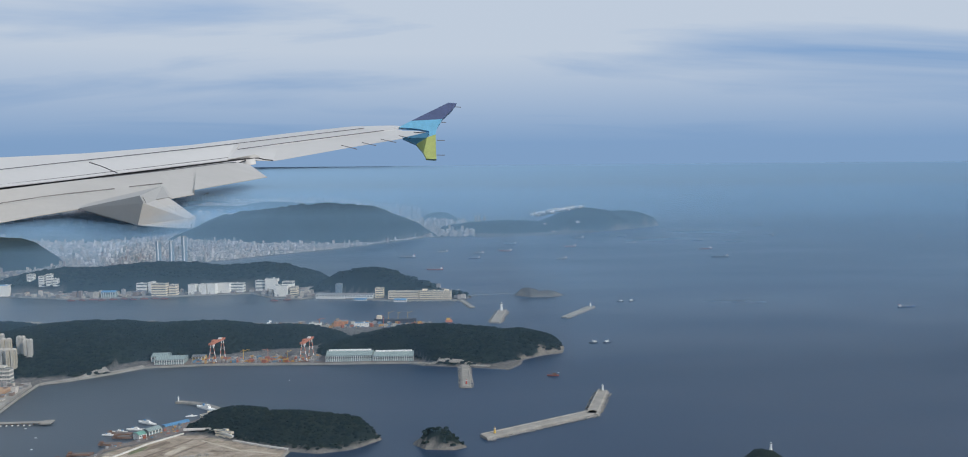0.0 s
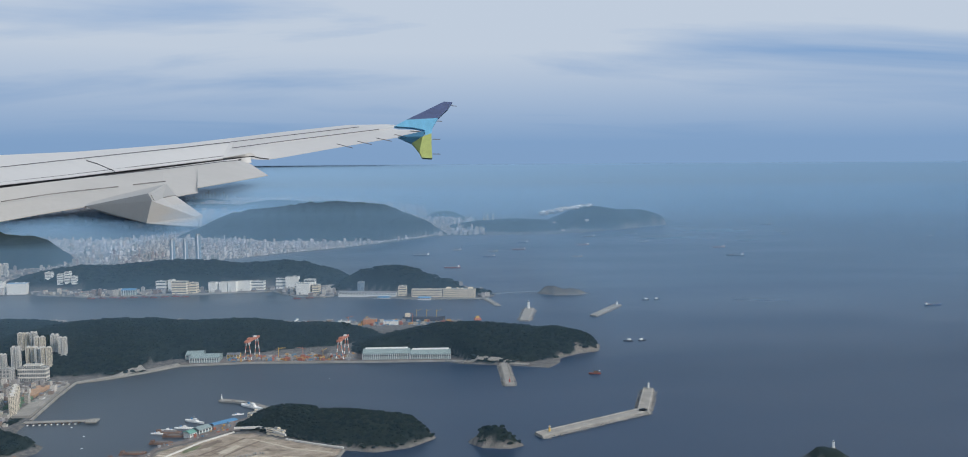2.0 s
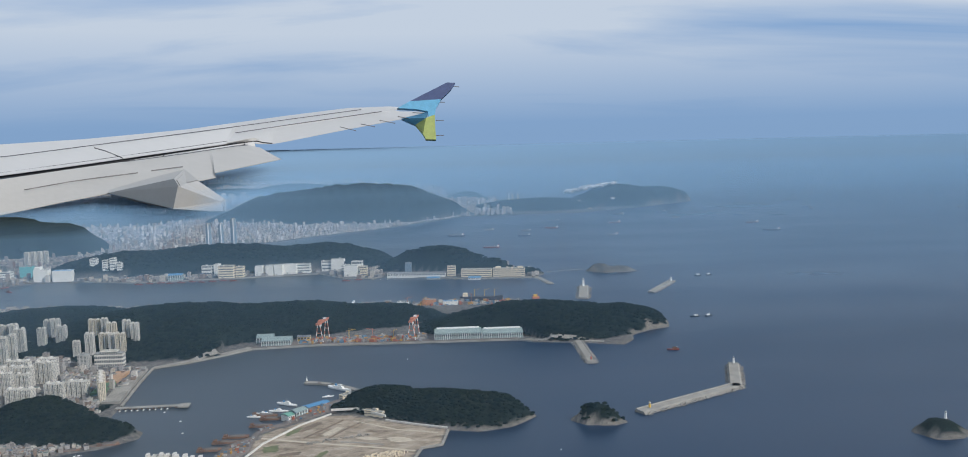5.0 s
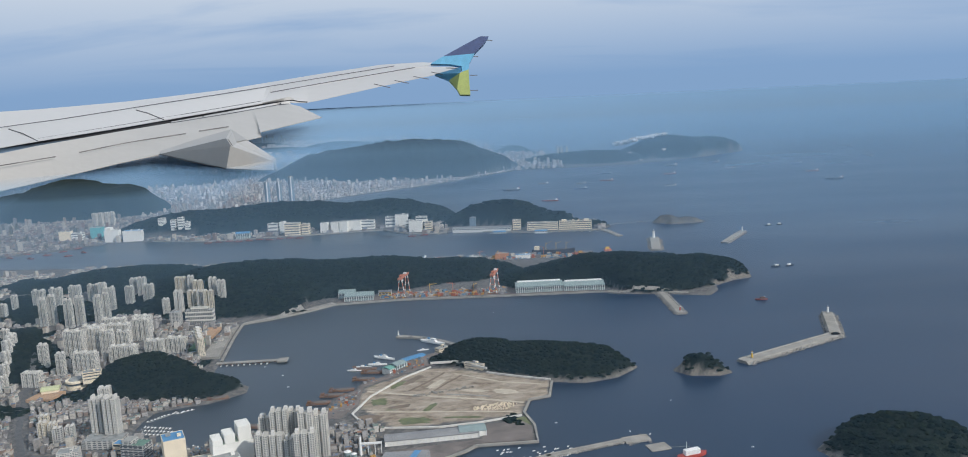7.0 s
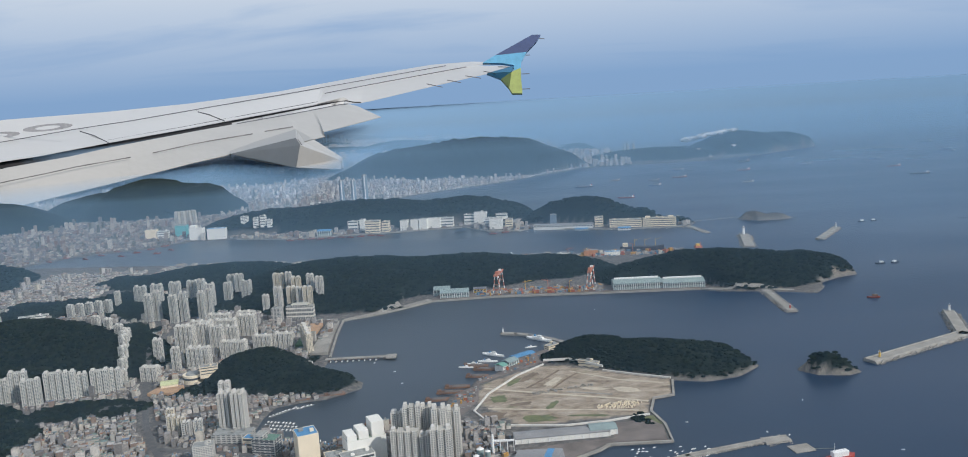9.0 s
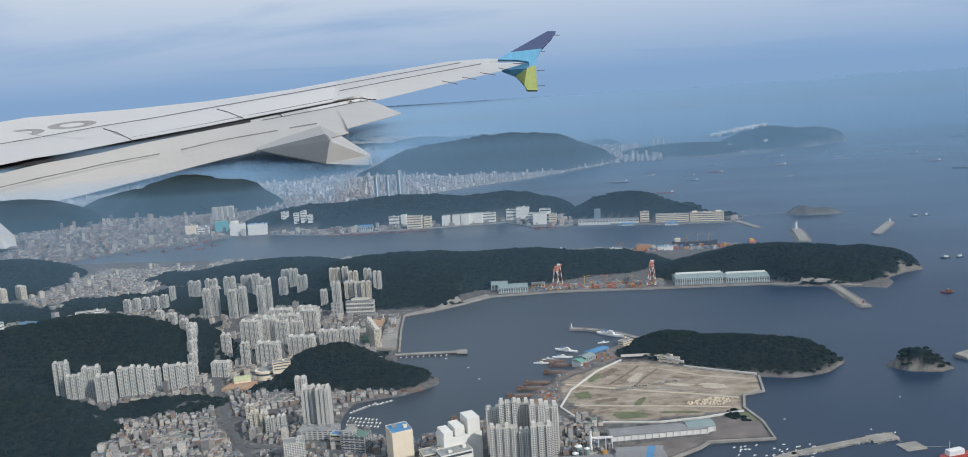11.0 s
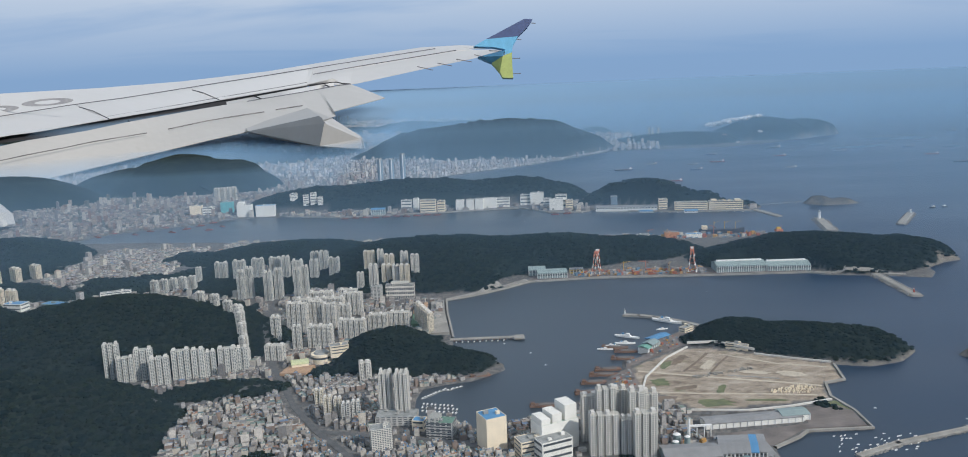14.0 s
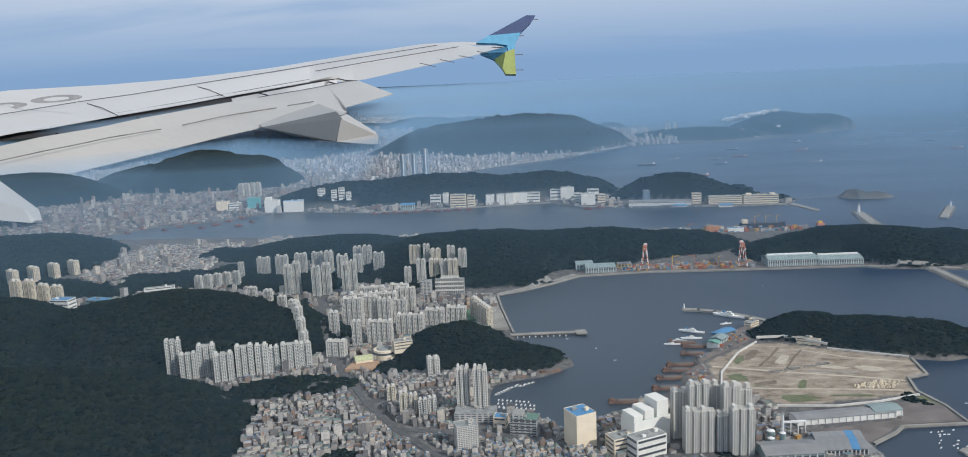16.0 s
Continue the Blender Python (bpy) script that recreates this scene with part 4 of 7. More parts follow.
breakwater(((76, 96), (79, 80.5)), 2.2, 0.45, "short quay mole below a wooded hill", seed=7)
breakwater(((20, -111.5), (27, -108.2), (39.5, -104.4)), 1.3, 0.32, "narrow mole sheltering a boat harbour", seed=8)
breakwater(((40.5, -104.3), (43.2, -103.8)), 2.6, 0.3, "rocky round head of a narrow mole", seed=9)
lighthouse(74, -69.5, 0.6, 1.5, YELLOW_PAINT, "yellow harbour light on the end of the bent breakwater")
lighthouse(103.6, -40.2, 0.6, 1.7, WHITE_PAINT, "white harbour light on the end of the bent breakwater")
lighthouse(70.3, -30.6, 0.55, 1.3, RED_PAINT, "red harbour light on a short breakwater")
lighthouse(89.5, 70, 0.6, 3.2, WHITE_PAINT, "tall white harbour light on the broad breakwater")
lighthouse(124.4, 74, 0.55, 1.9, WHITE_PAINT, "white harbour light on the free breakwater")
lighthouse(0.2, -37.6, 0.5, 1.2, WHITE_PAINT, "small white light on the wharf pier")

# curved wharf pier
t = thing("wharf_pier", "curved concrete wharf pier with a small white light", "pier")
path = [(15, -49), (12.5, -45.8), (9.4, -42.6), (6.4, -40.2), (3.2, -38.6), (0, -37.6)]
for a, b in zip(path, path[1:]):
    bm = bmesh.new()
    a, b = Vector((*a, 0)), Vector((*b, 0))
    d = (b - a).normalized() * 0.25
    s = Vector((-d.y, d.x, 0)) * 2.6
    add_prism(bm, [tuple((c + o)[:2]) for c, o in ((a - d, s), (a - d, -s), (b + d, -s), (b + d, s))], -0.8, 0.45)
    part("deck", bm, CONCRETE, t)
# jetty on piles
t = thing("jetty", "long low jetty on piles with moored small boats", "jetty")
bm = bmesh.new(); add_box(bm, -39.4, -24.4, -51.2, -50.0, 0.28, 0.46); part("deck", bm, CONCRETE, t)
bm = bmesh.new(); add_box(bm, -25.8, -23.6, -52.2, -49.6, 0.24, 0.5); part("head", bm, CONCRETE, t)
for k in range(12):
    bm = bmesh.new(); add_box(bm, -38.6 + k * 1.2, -38.3 + k * 1.2, -51.1, -50.1, -1, 0.3); part("pile", bm, RUST, t)

# quay walls: kerbs along the water
QUAYS = (((-41, -18), (-34, -14.4), (-25.6, -8.4), (-19, -2.6), (-1.6, -1.4), (24, -3.4), (55, -5.2), (60, -8.6)),
         ((-38.7, -49), (-40.4, -30), (-41, -18)), ((32, -75), (30.5, -82.8), (26.7, -83.8), (25, -90), (26.2, -96), (26, -102.8), (16, -102.8), (14, -104.8), (9.2, -108)),
         ((-112, 128), (-88, 119.4), (-63, 121.4), (-40, 122.4), (-14, 125.4), (-3, 111.4), (8.5, 108.4), (17, 111.4), (47, 98.4), (74, 96.4)))
for q in QUAYS:
    verts, faces = [], []
    for i, (x, y) in enumerate(q):
        a, b = Vector(q[max(0, i - 1)]), Vector(q[min(len(q) - 1, i + 1)])
        d = (b - a).normalized()
        s = Vector((-d.y, d.x))
        for o, z in ((-0.25, -0.8), (-0.25, 0.46), (0.2, 0.46), (0.2, 0.1)):
            verts.append((x + s.x * o, y + s.y * o, z))
    for i in range(len(q) - 1):
        for k in range(3):
            faces.append((4 * i + k, 4 * i + 4 + k, 4 * i + 5 + k, 4 * i + 1 + k))
    tagged(soup("quay_edge", verts, faces, CONCRETE), "pale concrete quay wall along the water", "quay", kind="structure")
ribbon("pavement", [(-40.6, -17.6), (-34, -13.2), (-26.2, -7.2), (-19.6, -0.8)], 1.7, 0.10, CONCRETE, "pale shore road on the quay below the woods", "road")
ribbon("pavement", [(57, -5.6), (64, -8.0), (71, -9.6), (78, -12.2)], 1.2, 0.10, CONCRETE, "pale path on the shore below the woods", "road")
ROADS = (((-88, 6), (-84, -17), (-82, -33), (-78, -51), (-74, -64), (-69.5, -75), (-65, -86), (-59.6, -96), (-53.5, -105), (-46, -116)),
         ((-69.5, -75), (-80, -83), (-90, -84)), ((-44, -20), (-46, -34), (-56, -36), (-70, -30), (-83, -26)),
         ((-59.6, -96), (-40, -101), (-20, -110), (0, -113)), ((-19, -112), (-13.5, -100), (-9, -92), (-10, -86)), ((-65, -86), (-56, -80), (-47, -79)))
for r in ROADS:
    ribbon("road", r, 1.1, 0.07, ASPHALT, "grey town road between the houses", "road")
# yard surfaces
def apron(name, outline, mat, label, category="yard", z=0.4):
    bm = bmesh.new(); add_prism(bm, outline, 0.05, z)
    return tagged(part(name, bm, mat), label, category, kind="structure")


apron("yard", [(-19, -1.0), (24, -2.6), (55, -4.4), (57, 3), (40, 6), (0, 6.5), (-17, 5)], APRON, "brown shipyard ground littered with steel", z=0.44)
apron("yard", [(10.5, -51), (1, -59.5), (-0.8, -66), (-5.5, -69), (-6, -73), (-9.5, -77), (-10.5, -82), (-14, -86), (-8, -88), (-5.4, -81), (-5, -71.5), (7, -61.5), (12, -62)], APRON, "brown boatyard ground beside the harbour", z=0.44)
apron("pavement", [(-43.6, -47), (-44.6, -21), (-41.6, -20), (-41, -31), (-39.6, -47)], CONCRETE, "broad concrete quay apron", z=0.9)
apron("pitch", [(-48.4, -31), (-48.6, -22), (-45.4, -22), (-45.4, -31)], CLAY, "orange clay sports court", z=1.05)
apron("pitch", [(-48.4, -40.5), (-48.4, -32), (-45.4, -32), (-45.4, -40.5)], TURF, "green sports pitch", z=1.05)
apron("pitch", [(-71, -70.5), (-70, -66), (-65, -66.5), (-66, -71)], CLAY, "sandy school yard", z=1.6)
apron("yard", [(17.6, -94.8), (24, -93.6), (25.6, -96.5), (25.2, -102.2), (15.6, -102.2), (13, -104.5), (9, -107.5), (3, -107), (2, -103), (17, -100.5)], APRON, "bare ground beside the boat harbour", z=0.42)
apron("yard", [(-9, -114), (-6, -103), (8.4, -104), (8.6, -113)], SHED_GREY, "dark ground of a works yard", z=0.44)
# wall round the cleared field
t = thing("field_wall", "long white wall round the cleared field", "wall")
for q in (((31.8, -74.2), (26, -71.4), (19.6, -67.8), (13.7, -62.2), (8.1, -62.2), (2.6, -68), (-3.3, -77.6), (-5.9, -86), (-2.6, -93), (9.7, -94.6), (17.1, -93.6), (24.4, -91.6)),):
    for a, b in zip(q, q[1:]):
        a, b = Vector((*a, 0)), Vector((*b, 0))
        d = (b - a).normalized()
        s = Vector((-d.y, d.x, 0)) * 0.16
        z0 = max(ground_z(*a[:2]), ground_z(*b[:2]), 0.35)
        bm = bmesh.new()
        add_prism(bm, [tuple(p[:2]) for p in (a + s, a - s, b - s, b + s)], z0 - 0.2, z0 + 0.24)
        part("panel", bm, APT_TRIM, t)


# tracks and patches on the cleared field
TRACK = plain("dirt_track", (0.50, 0.44, 0.35), 0.95, 0, 0.18, 0.8)
DAMP = plain("damp_soil", (0.20, 0.155, 0.115), 0.95, 0, 0.3, 0.6)
WEEDS = plain("weedy_ground", (0.15, 0.165, 0.085), 0.95, 0, 0.35, 0.7)


def ground_patch(name, cx, cy, ax, ay, turn, mat, label, seed):
    """A thin sheet of other soil with a ragged edge."""
    r = random.Random(seed)
    c, s = math.cos(radians(turn)), math.sin(radians(turn))
    rim = []
    for k in range(22):
        a, f = 2 * math.pi * k / 22, r.uniform(0.7, 1.15)
        u, v = ax * f * math.copysign(abs(math.cos(a)) ** 0.7, math.cos(a)), ay * f * math.copysign(abs(math.sin(a)) ** 0.7, math.sin(a))
        x, y = cx + u * c - v * s, cy + u * s + v * c
        rim.append((x, y, ground_z(x, y) + 0.03))
    soup_ob = soup(name, rim + [(cx, cy, ground_z(cx, cy) + 0.045)], [(k, (k + 1) % 22, 22) for k in range(22)], mat)
    return tagged(soup_ob, label, "ground", kind="structure")


ribbon("dirt_track", [(-4.1, -74.4), (2.5, -77), (10.6, -80), (19.7, -83), (25.4, -85.4)], 0.7, 0.05, TRACK, "pale dirt track across the cleared field", "track")
ribbon("dirt_track", [(11, -66), (7.6, -71), (4.0, -75.6)], 0.5, 0.05, DAMP, "dark wheel track on the cleared field", "track")
ribbon("dirt_track", [(14.6, -68), (11.6, -72), (8.9, -76.4)], 0.4, 0.05, DAMP, "dark wheel track on the cleared field", "track")
ribbon("dirt_track", [(30, -76.5), (22, -73.6), (13, -67)], 0.6, 0.05, TRACK, "pale dirt track across the cleared field", "track")
ribbon("dirt_track", [(-3.4, -85), (5, -86.6), (14, -87.8), (23, -89.4)], 0.5, 0.05, TRACK, "pale dirt track across the cleared field", "track")
ribbon("dirt_track", [(11.3, -78.6), (15, -79.6), (19.6, -81.2)], 0.45, 0.06, CONCRETE, "pale concrete strip on the cleared field", "track")
for k, (x, y, ax, ay, turn, m_) in enumerate(((5.4, -90.8, 3.2, 1.7, -4, WEEDS), (14.2, -90.6, 4.0, 0.5, -9, WEEDS), (-2.6, -88.6, 2.6, 1.9, 0, DAMP), (8.2, -84.8, 0.7, 2.4, -28, WEEDS), (1.6, -71.8, 0.8, 2.4, -35, WEEDS), (4.6, -69.4, 0.9, 3.2, -34, DAMP),
                                               (16.5, -77.5, 3.0, 0.8, -16, TRACK), (22.5, -79, 2.6, 1.4, -20, TRACK), (-1.4, -80.4, 1.6, 2.0, 10, WEEDS), (9.4, -72.6, 1.0, 3.0, -34, TRACK), (25.0, -94.0, 1.2, 2.2, 20, WEEDS), (20.0, -86.6, 3.0, 0.6, -12, DAMP), (2.6, -83.6, 2.4, 0.8, 10, DAMP))):
    ground_patch("soil_patch", x, y, ax, ay, turn, m_, "ragged patch of weeds on the cleared field" if m_ is WEEDS else "ragged patch of bare soil on the cleared field", 70 + k)
# ---- buildings ----
SITES = []          # footprints kept clear of houses: x, y, radius


def tower(x, y, w, h, rot=0.0, mat=APT_WHITE, d=None, label="white slab apartment block with balcony stacks", bays=None, group="apartment blocks", sink=0.6):
    """An apartment block: core, projecting balcony stacks, stair houses and parapet on the roof."""
    d = d or min(2.2, max(1.3, w * 0.5))
    z = ground_z(x, y + d / 2)
    t = thing("apartment_block", label, "apartment block", group, (x, y + d / 2, z), rot)
    SITES.append((x, y + d / 2, max(w, d) * 0.62))
    bm = bmesh.new(); add_box(bm, -w / 2 + 0.06, w / 2 - 0.06, -d / 2 + 0.32, d / 2 - 0.32, -sink, h * 0.955); part("core", bm, mat, t)
    bays = bays or max(2, round(w / 1.15))
    pitch = w / bays
    rng = random.Random(int(abs(x * 31 + y * 17)))
    shape = {}
    for k in range(bays):
        cx = -w / 2 + pitch * (k + 0.5)
        hh = h * (0.93 + 0.05 * rng.random())
        key = round(hh, 2)
        bm = bmesh.new()
        add_box(bm, -pitch * 0.30, pitch * 0.30, -d / 2, d / 2, -sink, hh)
        part("balcony_stack", bm, mat, t).location = (cx, 0, 0)
        bm = bmesh.new()
        add_box(bm, -0.05, 0.05, -d / 2 - 0.05, d / 2 + 0.05, -sink, hh + 0.04)
        part("pier", bm, APT_TRIM, t).location = (cx - pitch * 0.36, 0, 0)
        if k % 2 == 0 or bays < 3:
            bm = bmesh.new()
            add_box(bm, -pitch * 0.24, pitch * 0.24, -d * 0.26, d * 0.26, hh, h * (1.0 + 0.02 * rng.random()) + 0.1)
            part("stair_house", bm, APT_TRIM, t).location = (cx, 0, 0)
    return t


def block(name, x, y, w, d, h, mat, label, category, rot=0.0, roof=None, bands=0, units=2, group="", steps_=(), door=False, zmax=99.0):
    """A plain building: walls, roof slab behind a parapet, window bands, roof plant."""
    z = min(zmax, ground_z(x, y + d / 2))
    t = thing(name, label, category, group, (x, y + d / 2, z), rot)
    SITES.append((x, y + d / 2, max(w, d) * 0.6))
    bm = bmesh.new(); add_box(bm, -w / 2, w / 2, -d / 2, d / 2, -0.5, h, 0.03); part("walls", bm, mat, t)
    bm = bmesh.new(); add_box(bm, -w / 2 + 0.07, w / 2 - 0.07, -d / 2 + 0.07, d / 2 - 0.07, h - 0.02, h + 0.03); part("roof", bm, roof or DECK_GREY, t)
    for a, b, c, e in ((-w / 2, w / 2, -d / 2, -d / 2 + 0.06), (-w / 2, w / 2, d / 2 - 0.06, d / 2), (-w / 2, -w / 2 + 0.06, -d / 2 + 0.06, d / 2 - 0.06), (w / 2 - 0.06, w / 2, -d / 2 + 0.06, d / 2 - 0.06)):
        bm = bmesh.new(); add_box(bm, a, b, c, e, h, h + 0.09); part("parapet", bm, mat, t)
    for k in range(bands):
        zz = h * (k + 0.55) / bands
        bm = bmesh.new(); add_box(bm, -w / 2 + 0.2, w / 2 - 0.2, -d / 2 - 0.02, -d / 2 + 0.1, zz, zz + h / bands * 0.34); part("window_band", bm, WINDOW_DARK, t)
        bm = bmesh.new(); add_box(bm, w / 2 - 0.1, w / 2 + 0.02, -d / 2 + 0.2, d / 2 - 0.2, zz, zz + h / bands * 0.34); part("window_band", bm, WINDOW_DARK, t)
        bm = bmesh.new(); add_box(bm, -w / 2 - 0.02, -w / 2 + 0.1, -d / 2 + 0.2, d / 2 - 0.2, zz, zz + h / bands * 0.34); part("window_band", bm, WINDOW_DARK, t)
    rng = random.Random(int(abs(x * 13 + y * 7)))
    for k in range(units):
        a, b = rng.uniform(-w * 0.35, w * 0.3), rng.uniform(-d * 0.3, d * 0.25)
        bm = bmesh.new(); add_box(bm, a, a + rng.uniform(0.3, 0.8), b, b + rng.uniform(0.3, 0.6), h + 0.03, h + rng.uniform(0.25, 0.5)); part("roof_plant", bm, mat if k else DECK_GREY, t)
    for sx, sw, sh in steps_:
        bm = bmesh.new(); add_box(bm, sx, sx + sw, -d / 2 + 0.2, d / 2 - 0.2, h + 0.03, h + sh, 0.03); part("upper_storey", bm, mat, t)
    if door:
        bm = bmesh.new(); add_box(bm, -w * 0.3, -w * 0.18, -d / 2 - 0.03, -d / 2 + 0.1, 0.1, min(h * 0.4, 0.9)); part("door", bm, DECK_GREY, t)
    return t


def shed(x, y, w, d, h, wall, roof, label, rot=0.0, ridge=0.5, bays=6, light=True, glazed=True):
    """A long hall with a pitched roof, a roof light along the ridge and piers along the wall."""
    z = ground_z(x, y + d / 2)
    t = thing("hall", label, "industrial hall", "", (x, y + d / 2, z), rot)
    SITES.append((x, y + d / 2, max(w, d) * 0.6))
    bm = bmesh.new(); add_box(bm, -w / 2, w / 2, -d / 2, d / 2, -0.4, h); part("walls", bm, wall, t)
    bm = bmesh.new()
    vs = [bm.verts.new(p) for p in [(s * (w / 2 + 0.08), o, zz) for s in (-1, 1) for o, zz in ((-d / 2 - 0.1, h), (0, h + ridge), (d / 2 + 0.1, h), (d / 2 + 0.1, h + 0.1), (0, h + ridge + 0.1), (-d / 2 - 0.1, h + 0.1))]]
    bm.faces.new(vs[:6][::-1]), bm.faces.new(vs[6:])
    for k in range(6):
        bm.faces.new((vs[k], vs[(k + 1) % 6], vs[6 + (k + 1) % 6], vs[6 + k]))
    bmesh.ops.recalc_face_normals(bm, faces=bm.faces)
    part("roof", bm, roof, t)
    if light:
        bm = bmesh.new(); add_box(bm, -w * 0.46, w * 0.46, -d * 0.07, d * 0.07, h + ridge * 0.8, h + ridge + 0.3); part("roof_light", bm, WINDOW_DARK if light == 2 else WHITE_PAINT, t)
    for k in range(bays + 1):
        px = -w / 2 + w * k / bays
        bm = bmesh.new(); add_box(bm, px - 0.06, px + 0.06, -d / 2 - 0.1, -d / 2 + 0.05, -0.3, h - 0.05); part("pier", bm, WHITE_PAINT, t)
    for k in range(bays if glazed else 0):
        px = -w / 2 + w * (k + 0.5) / bays
        bm = bmesh.new(); add_box(bm, px - w / bays * 0.32, px + w / bays * 0.32, -d / 2 - 0.03, -d / 2 + 0.05, h * 0.55, h * 0.82); part("window_band", bm, WINDOW_DARK, t)
    return t


NORTH = ((-104.6, 8.4, 3.6, 4.9), (-99.3, 7.4, 3.5, 5.4), (-92.9, -14.4, 2.0, 7.6), (-91.0, -13.2, 2.0, 8.2), (-94.2, 8.0, 3.4, 5.7), (-90.0, 10.5, 3.2, 5.4),
         (-86.4, 8.1, 2.5, 6.2), (-85.6, -16.1, 2.3, 7.6), (-83.2, -15.0, 2.3, 8.0), (-81.5, 0.3, 3.0, 6.8), (-78.4, -15.4, 1.8, 8.2), (-76.6, -14.4, 1.8, 8.5),
         (-78.2, 6.3, 2.6, 4.9), (-79.2, 13.2, 2.5, 5.0), (-76.2, 11.0, 2.7, 5.1), (-72.3, 4.7, 3.0, 4.5))
for x, y, w, h in NORTH:
    tower(x, y, w, h, -10, APT_GREY, label="tall pale grey apartment tower below the wooded ridge", group="ridge apartment towers")
EAST = ((-62.2, 1.8, 3.1, 4.6), (-59.0, 0.7, 1.8, 4.9), (-56.5, -1.5, 2.8, 4.5), (-60.1, -7.7, 2.5, 6.0), (-56.8, -6.4, 2.8, 4.3), (-54.2, -7.9, 1.9, 4.7), (-51.9, -8.7, 2.8, 4.9),
        (-52.4, -1.7, 2.2, 4.7), (-49.4, -4.2, 2.3, 4.9), (-63.6, -7.6, 1.9, 4.1))
for x, y, w, h in EAST:
    tower(x, y, w, h, -4, APT_CREAM if w > 2.6 else APT_WHITE, label="tall cream apartment tower beside the wooded ridge", group="hillside apartment towers")
SLOPE = ((-102.0, -71.0, 2.9, 6.5), (-98.9, -72.6, 3.2, 4.9), (-95.9, -71.6, 3.4, 6.2), (-92.1, -74.2, 3.6, 5.3), (-89.0, -71.6, 3.4, 5.9), (-86.0, -70.8, 2.6, 5.8), (-84.0, -69.8, 2.0, 5.0), (-81.4, -68.2, 3.6, 5.0), (-78.9, -66.6, 2.4, 4.6))
for x, y, w, h in SLOPE:
    tower(x, y, w, h, 14, APT_GREY, label="pale apartment block in a row under the mountain", group="mountain-foot apartment blocks")
SLABS = ((-70.6, -55.5, 1.9, 5.2), (-66.0, -54.6, 5.2, 4.8), (-66.2, -41.5, 3.2, 6.0), (-63.0, -40.2, 3.0, 5.4), (-73.0, -43.0, 4.6, 6.6), (-69.4, -40.4, 3.2, 6.4), (-60.3, -48.4, 6.0, 4.2), (-55.4, -42.4, 4.4, 3.6),
         (-50.7, -41.5, 4.6, 3.8), (-75.6, -52.2, 2.1, 4.7), (-72.4, -34.0, 5.4, 5.2), (-67.0, -32.5, 5.4, 5.0), (-62.6, -30.0, 4.6, 5.4), (-70.8, -25.5, 6.0, 4.6), (-64.6, -23.5, 4.6, 4.6), (-73.8, -62.0, 4.0, 3.2))
for x, y, w, h in SLABS:
    tower(x, y, w, h, -6, APT_WHITE, label="white slab apartment block in a dense estate", group="estate apartment blocks")
for k in range(4):
    tower(-46.6 + k * 0.9, -38.5 - k * 2.6, 1.8, 5.0, -62, APT_CREAM, d=1.5, label="cream apartment block on the waterfront", group="waterfront apartment blocks")
for k, (x, y) in enumerate(((-83.6, -50), (-82.6, -53), (-81.6, -56), (-80.6, -59), (-79.6, -62), (-85, -46), (-88, -43), (-91.5, -40.5), (-95.5, -38))):
    tower(x, y, 2.0, 2.6, 70 if k < 5 else -18, APT_WHITE, d=1.2, label="low white apartment block at the forest edge", group="forest-edge blocks")
for k in range(5):
    tower(-118 + k * 2.2, -6 + k * 0.9, 2.2, 3.6, -22, APT_GREY, d=1.3, label="long grey apartment row on the wooded slope", group="long apartment row")
tower(-110.0, 5.5, 1.6, 4.2, 0, APT_GREY)
for k in range(4):
    tower(-154 + k * 2.6, -26 + k * 1.1, 2.8, 5.6 + 0.5 * (k % 2), -18, APT_CREAM, label="cream apartment block beyond the mountain", group="valley apartment blocks")
for k in range(6):
    tower(-182 + k * 4, 2 + k * 3.4, 3.6, 4.2, -35, APT_CREAM, label="cream apartment block beyond the mountain", group="valley apartment blocks")
block("clinic", -143, -28, 5.0, 3.0, 2.6, STORE_WHITE, "white low block with pale blue roofs in the valley", "building", -12, ROOF_BLUE, 3)
block("workshop", -139, -18, 6.0, 3.0, 1.4, SHED_GREEN, "long low blue-roofed workshop in the valley", "building", -20, ROOF_BLUE, 1)
# town hall and school
block("town_hall", -52.7, -15.4, 7.2, 2.2, 3.4, CIVIC, "white public building with tall window bays", "public building", -4, None, 0, 3, steps_=((-2.2, 4.4, 0.7),))
block("office_building", -58.5, -17.0, 2.6, 2.4, 3.4, OFFICE, "grey office block with blue glass", "office building", -4, None, 0, 2)
block("school", -60.8, -64.2, 3.6, 2.0, 1.8, STORE_CREAM, "tan school building beside a sandy yard", "school", 18, None, 3)
t = thing("school_hall", "round tan school hall with a ring of windows", "school", "", (-64.4, -62.6, ground_z(-64.4, -62.6)))
bm = bmesh.new(); add_tube(bm, (0, 0, -0.4), (0, 0, 1.7), 2.1, 2.1, 24); part("walls", bm, STORE_CREAM, t)
bm = bmesh.new(); add_tube(bm, (0, 0, 0.9), (0, 0, 1.3), 2.13, 2.13, 24); part("window_band", bm, WINDOW_DARK, t)
bm = bmesh.new(); add_tube(bm, (0, 0, 1.7), (0, 0, 2.0), 1.5, 1.3, 24); part("roof", bm, DECK_GREY, t)
t = thing("gymnasium", "gym with a curved yellow-green roof", "gymnasium", "", (-68.0, -66.2, ground_z(-68, -66.2)), 15)
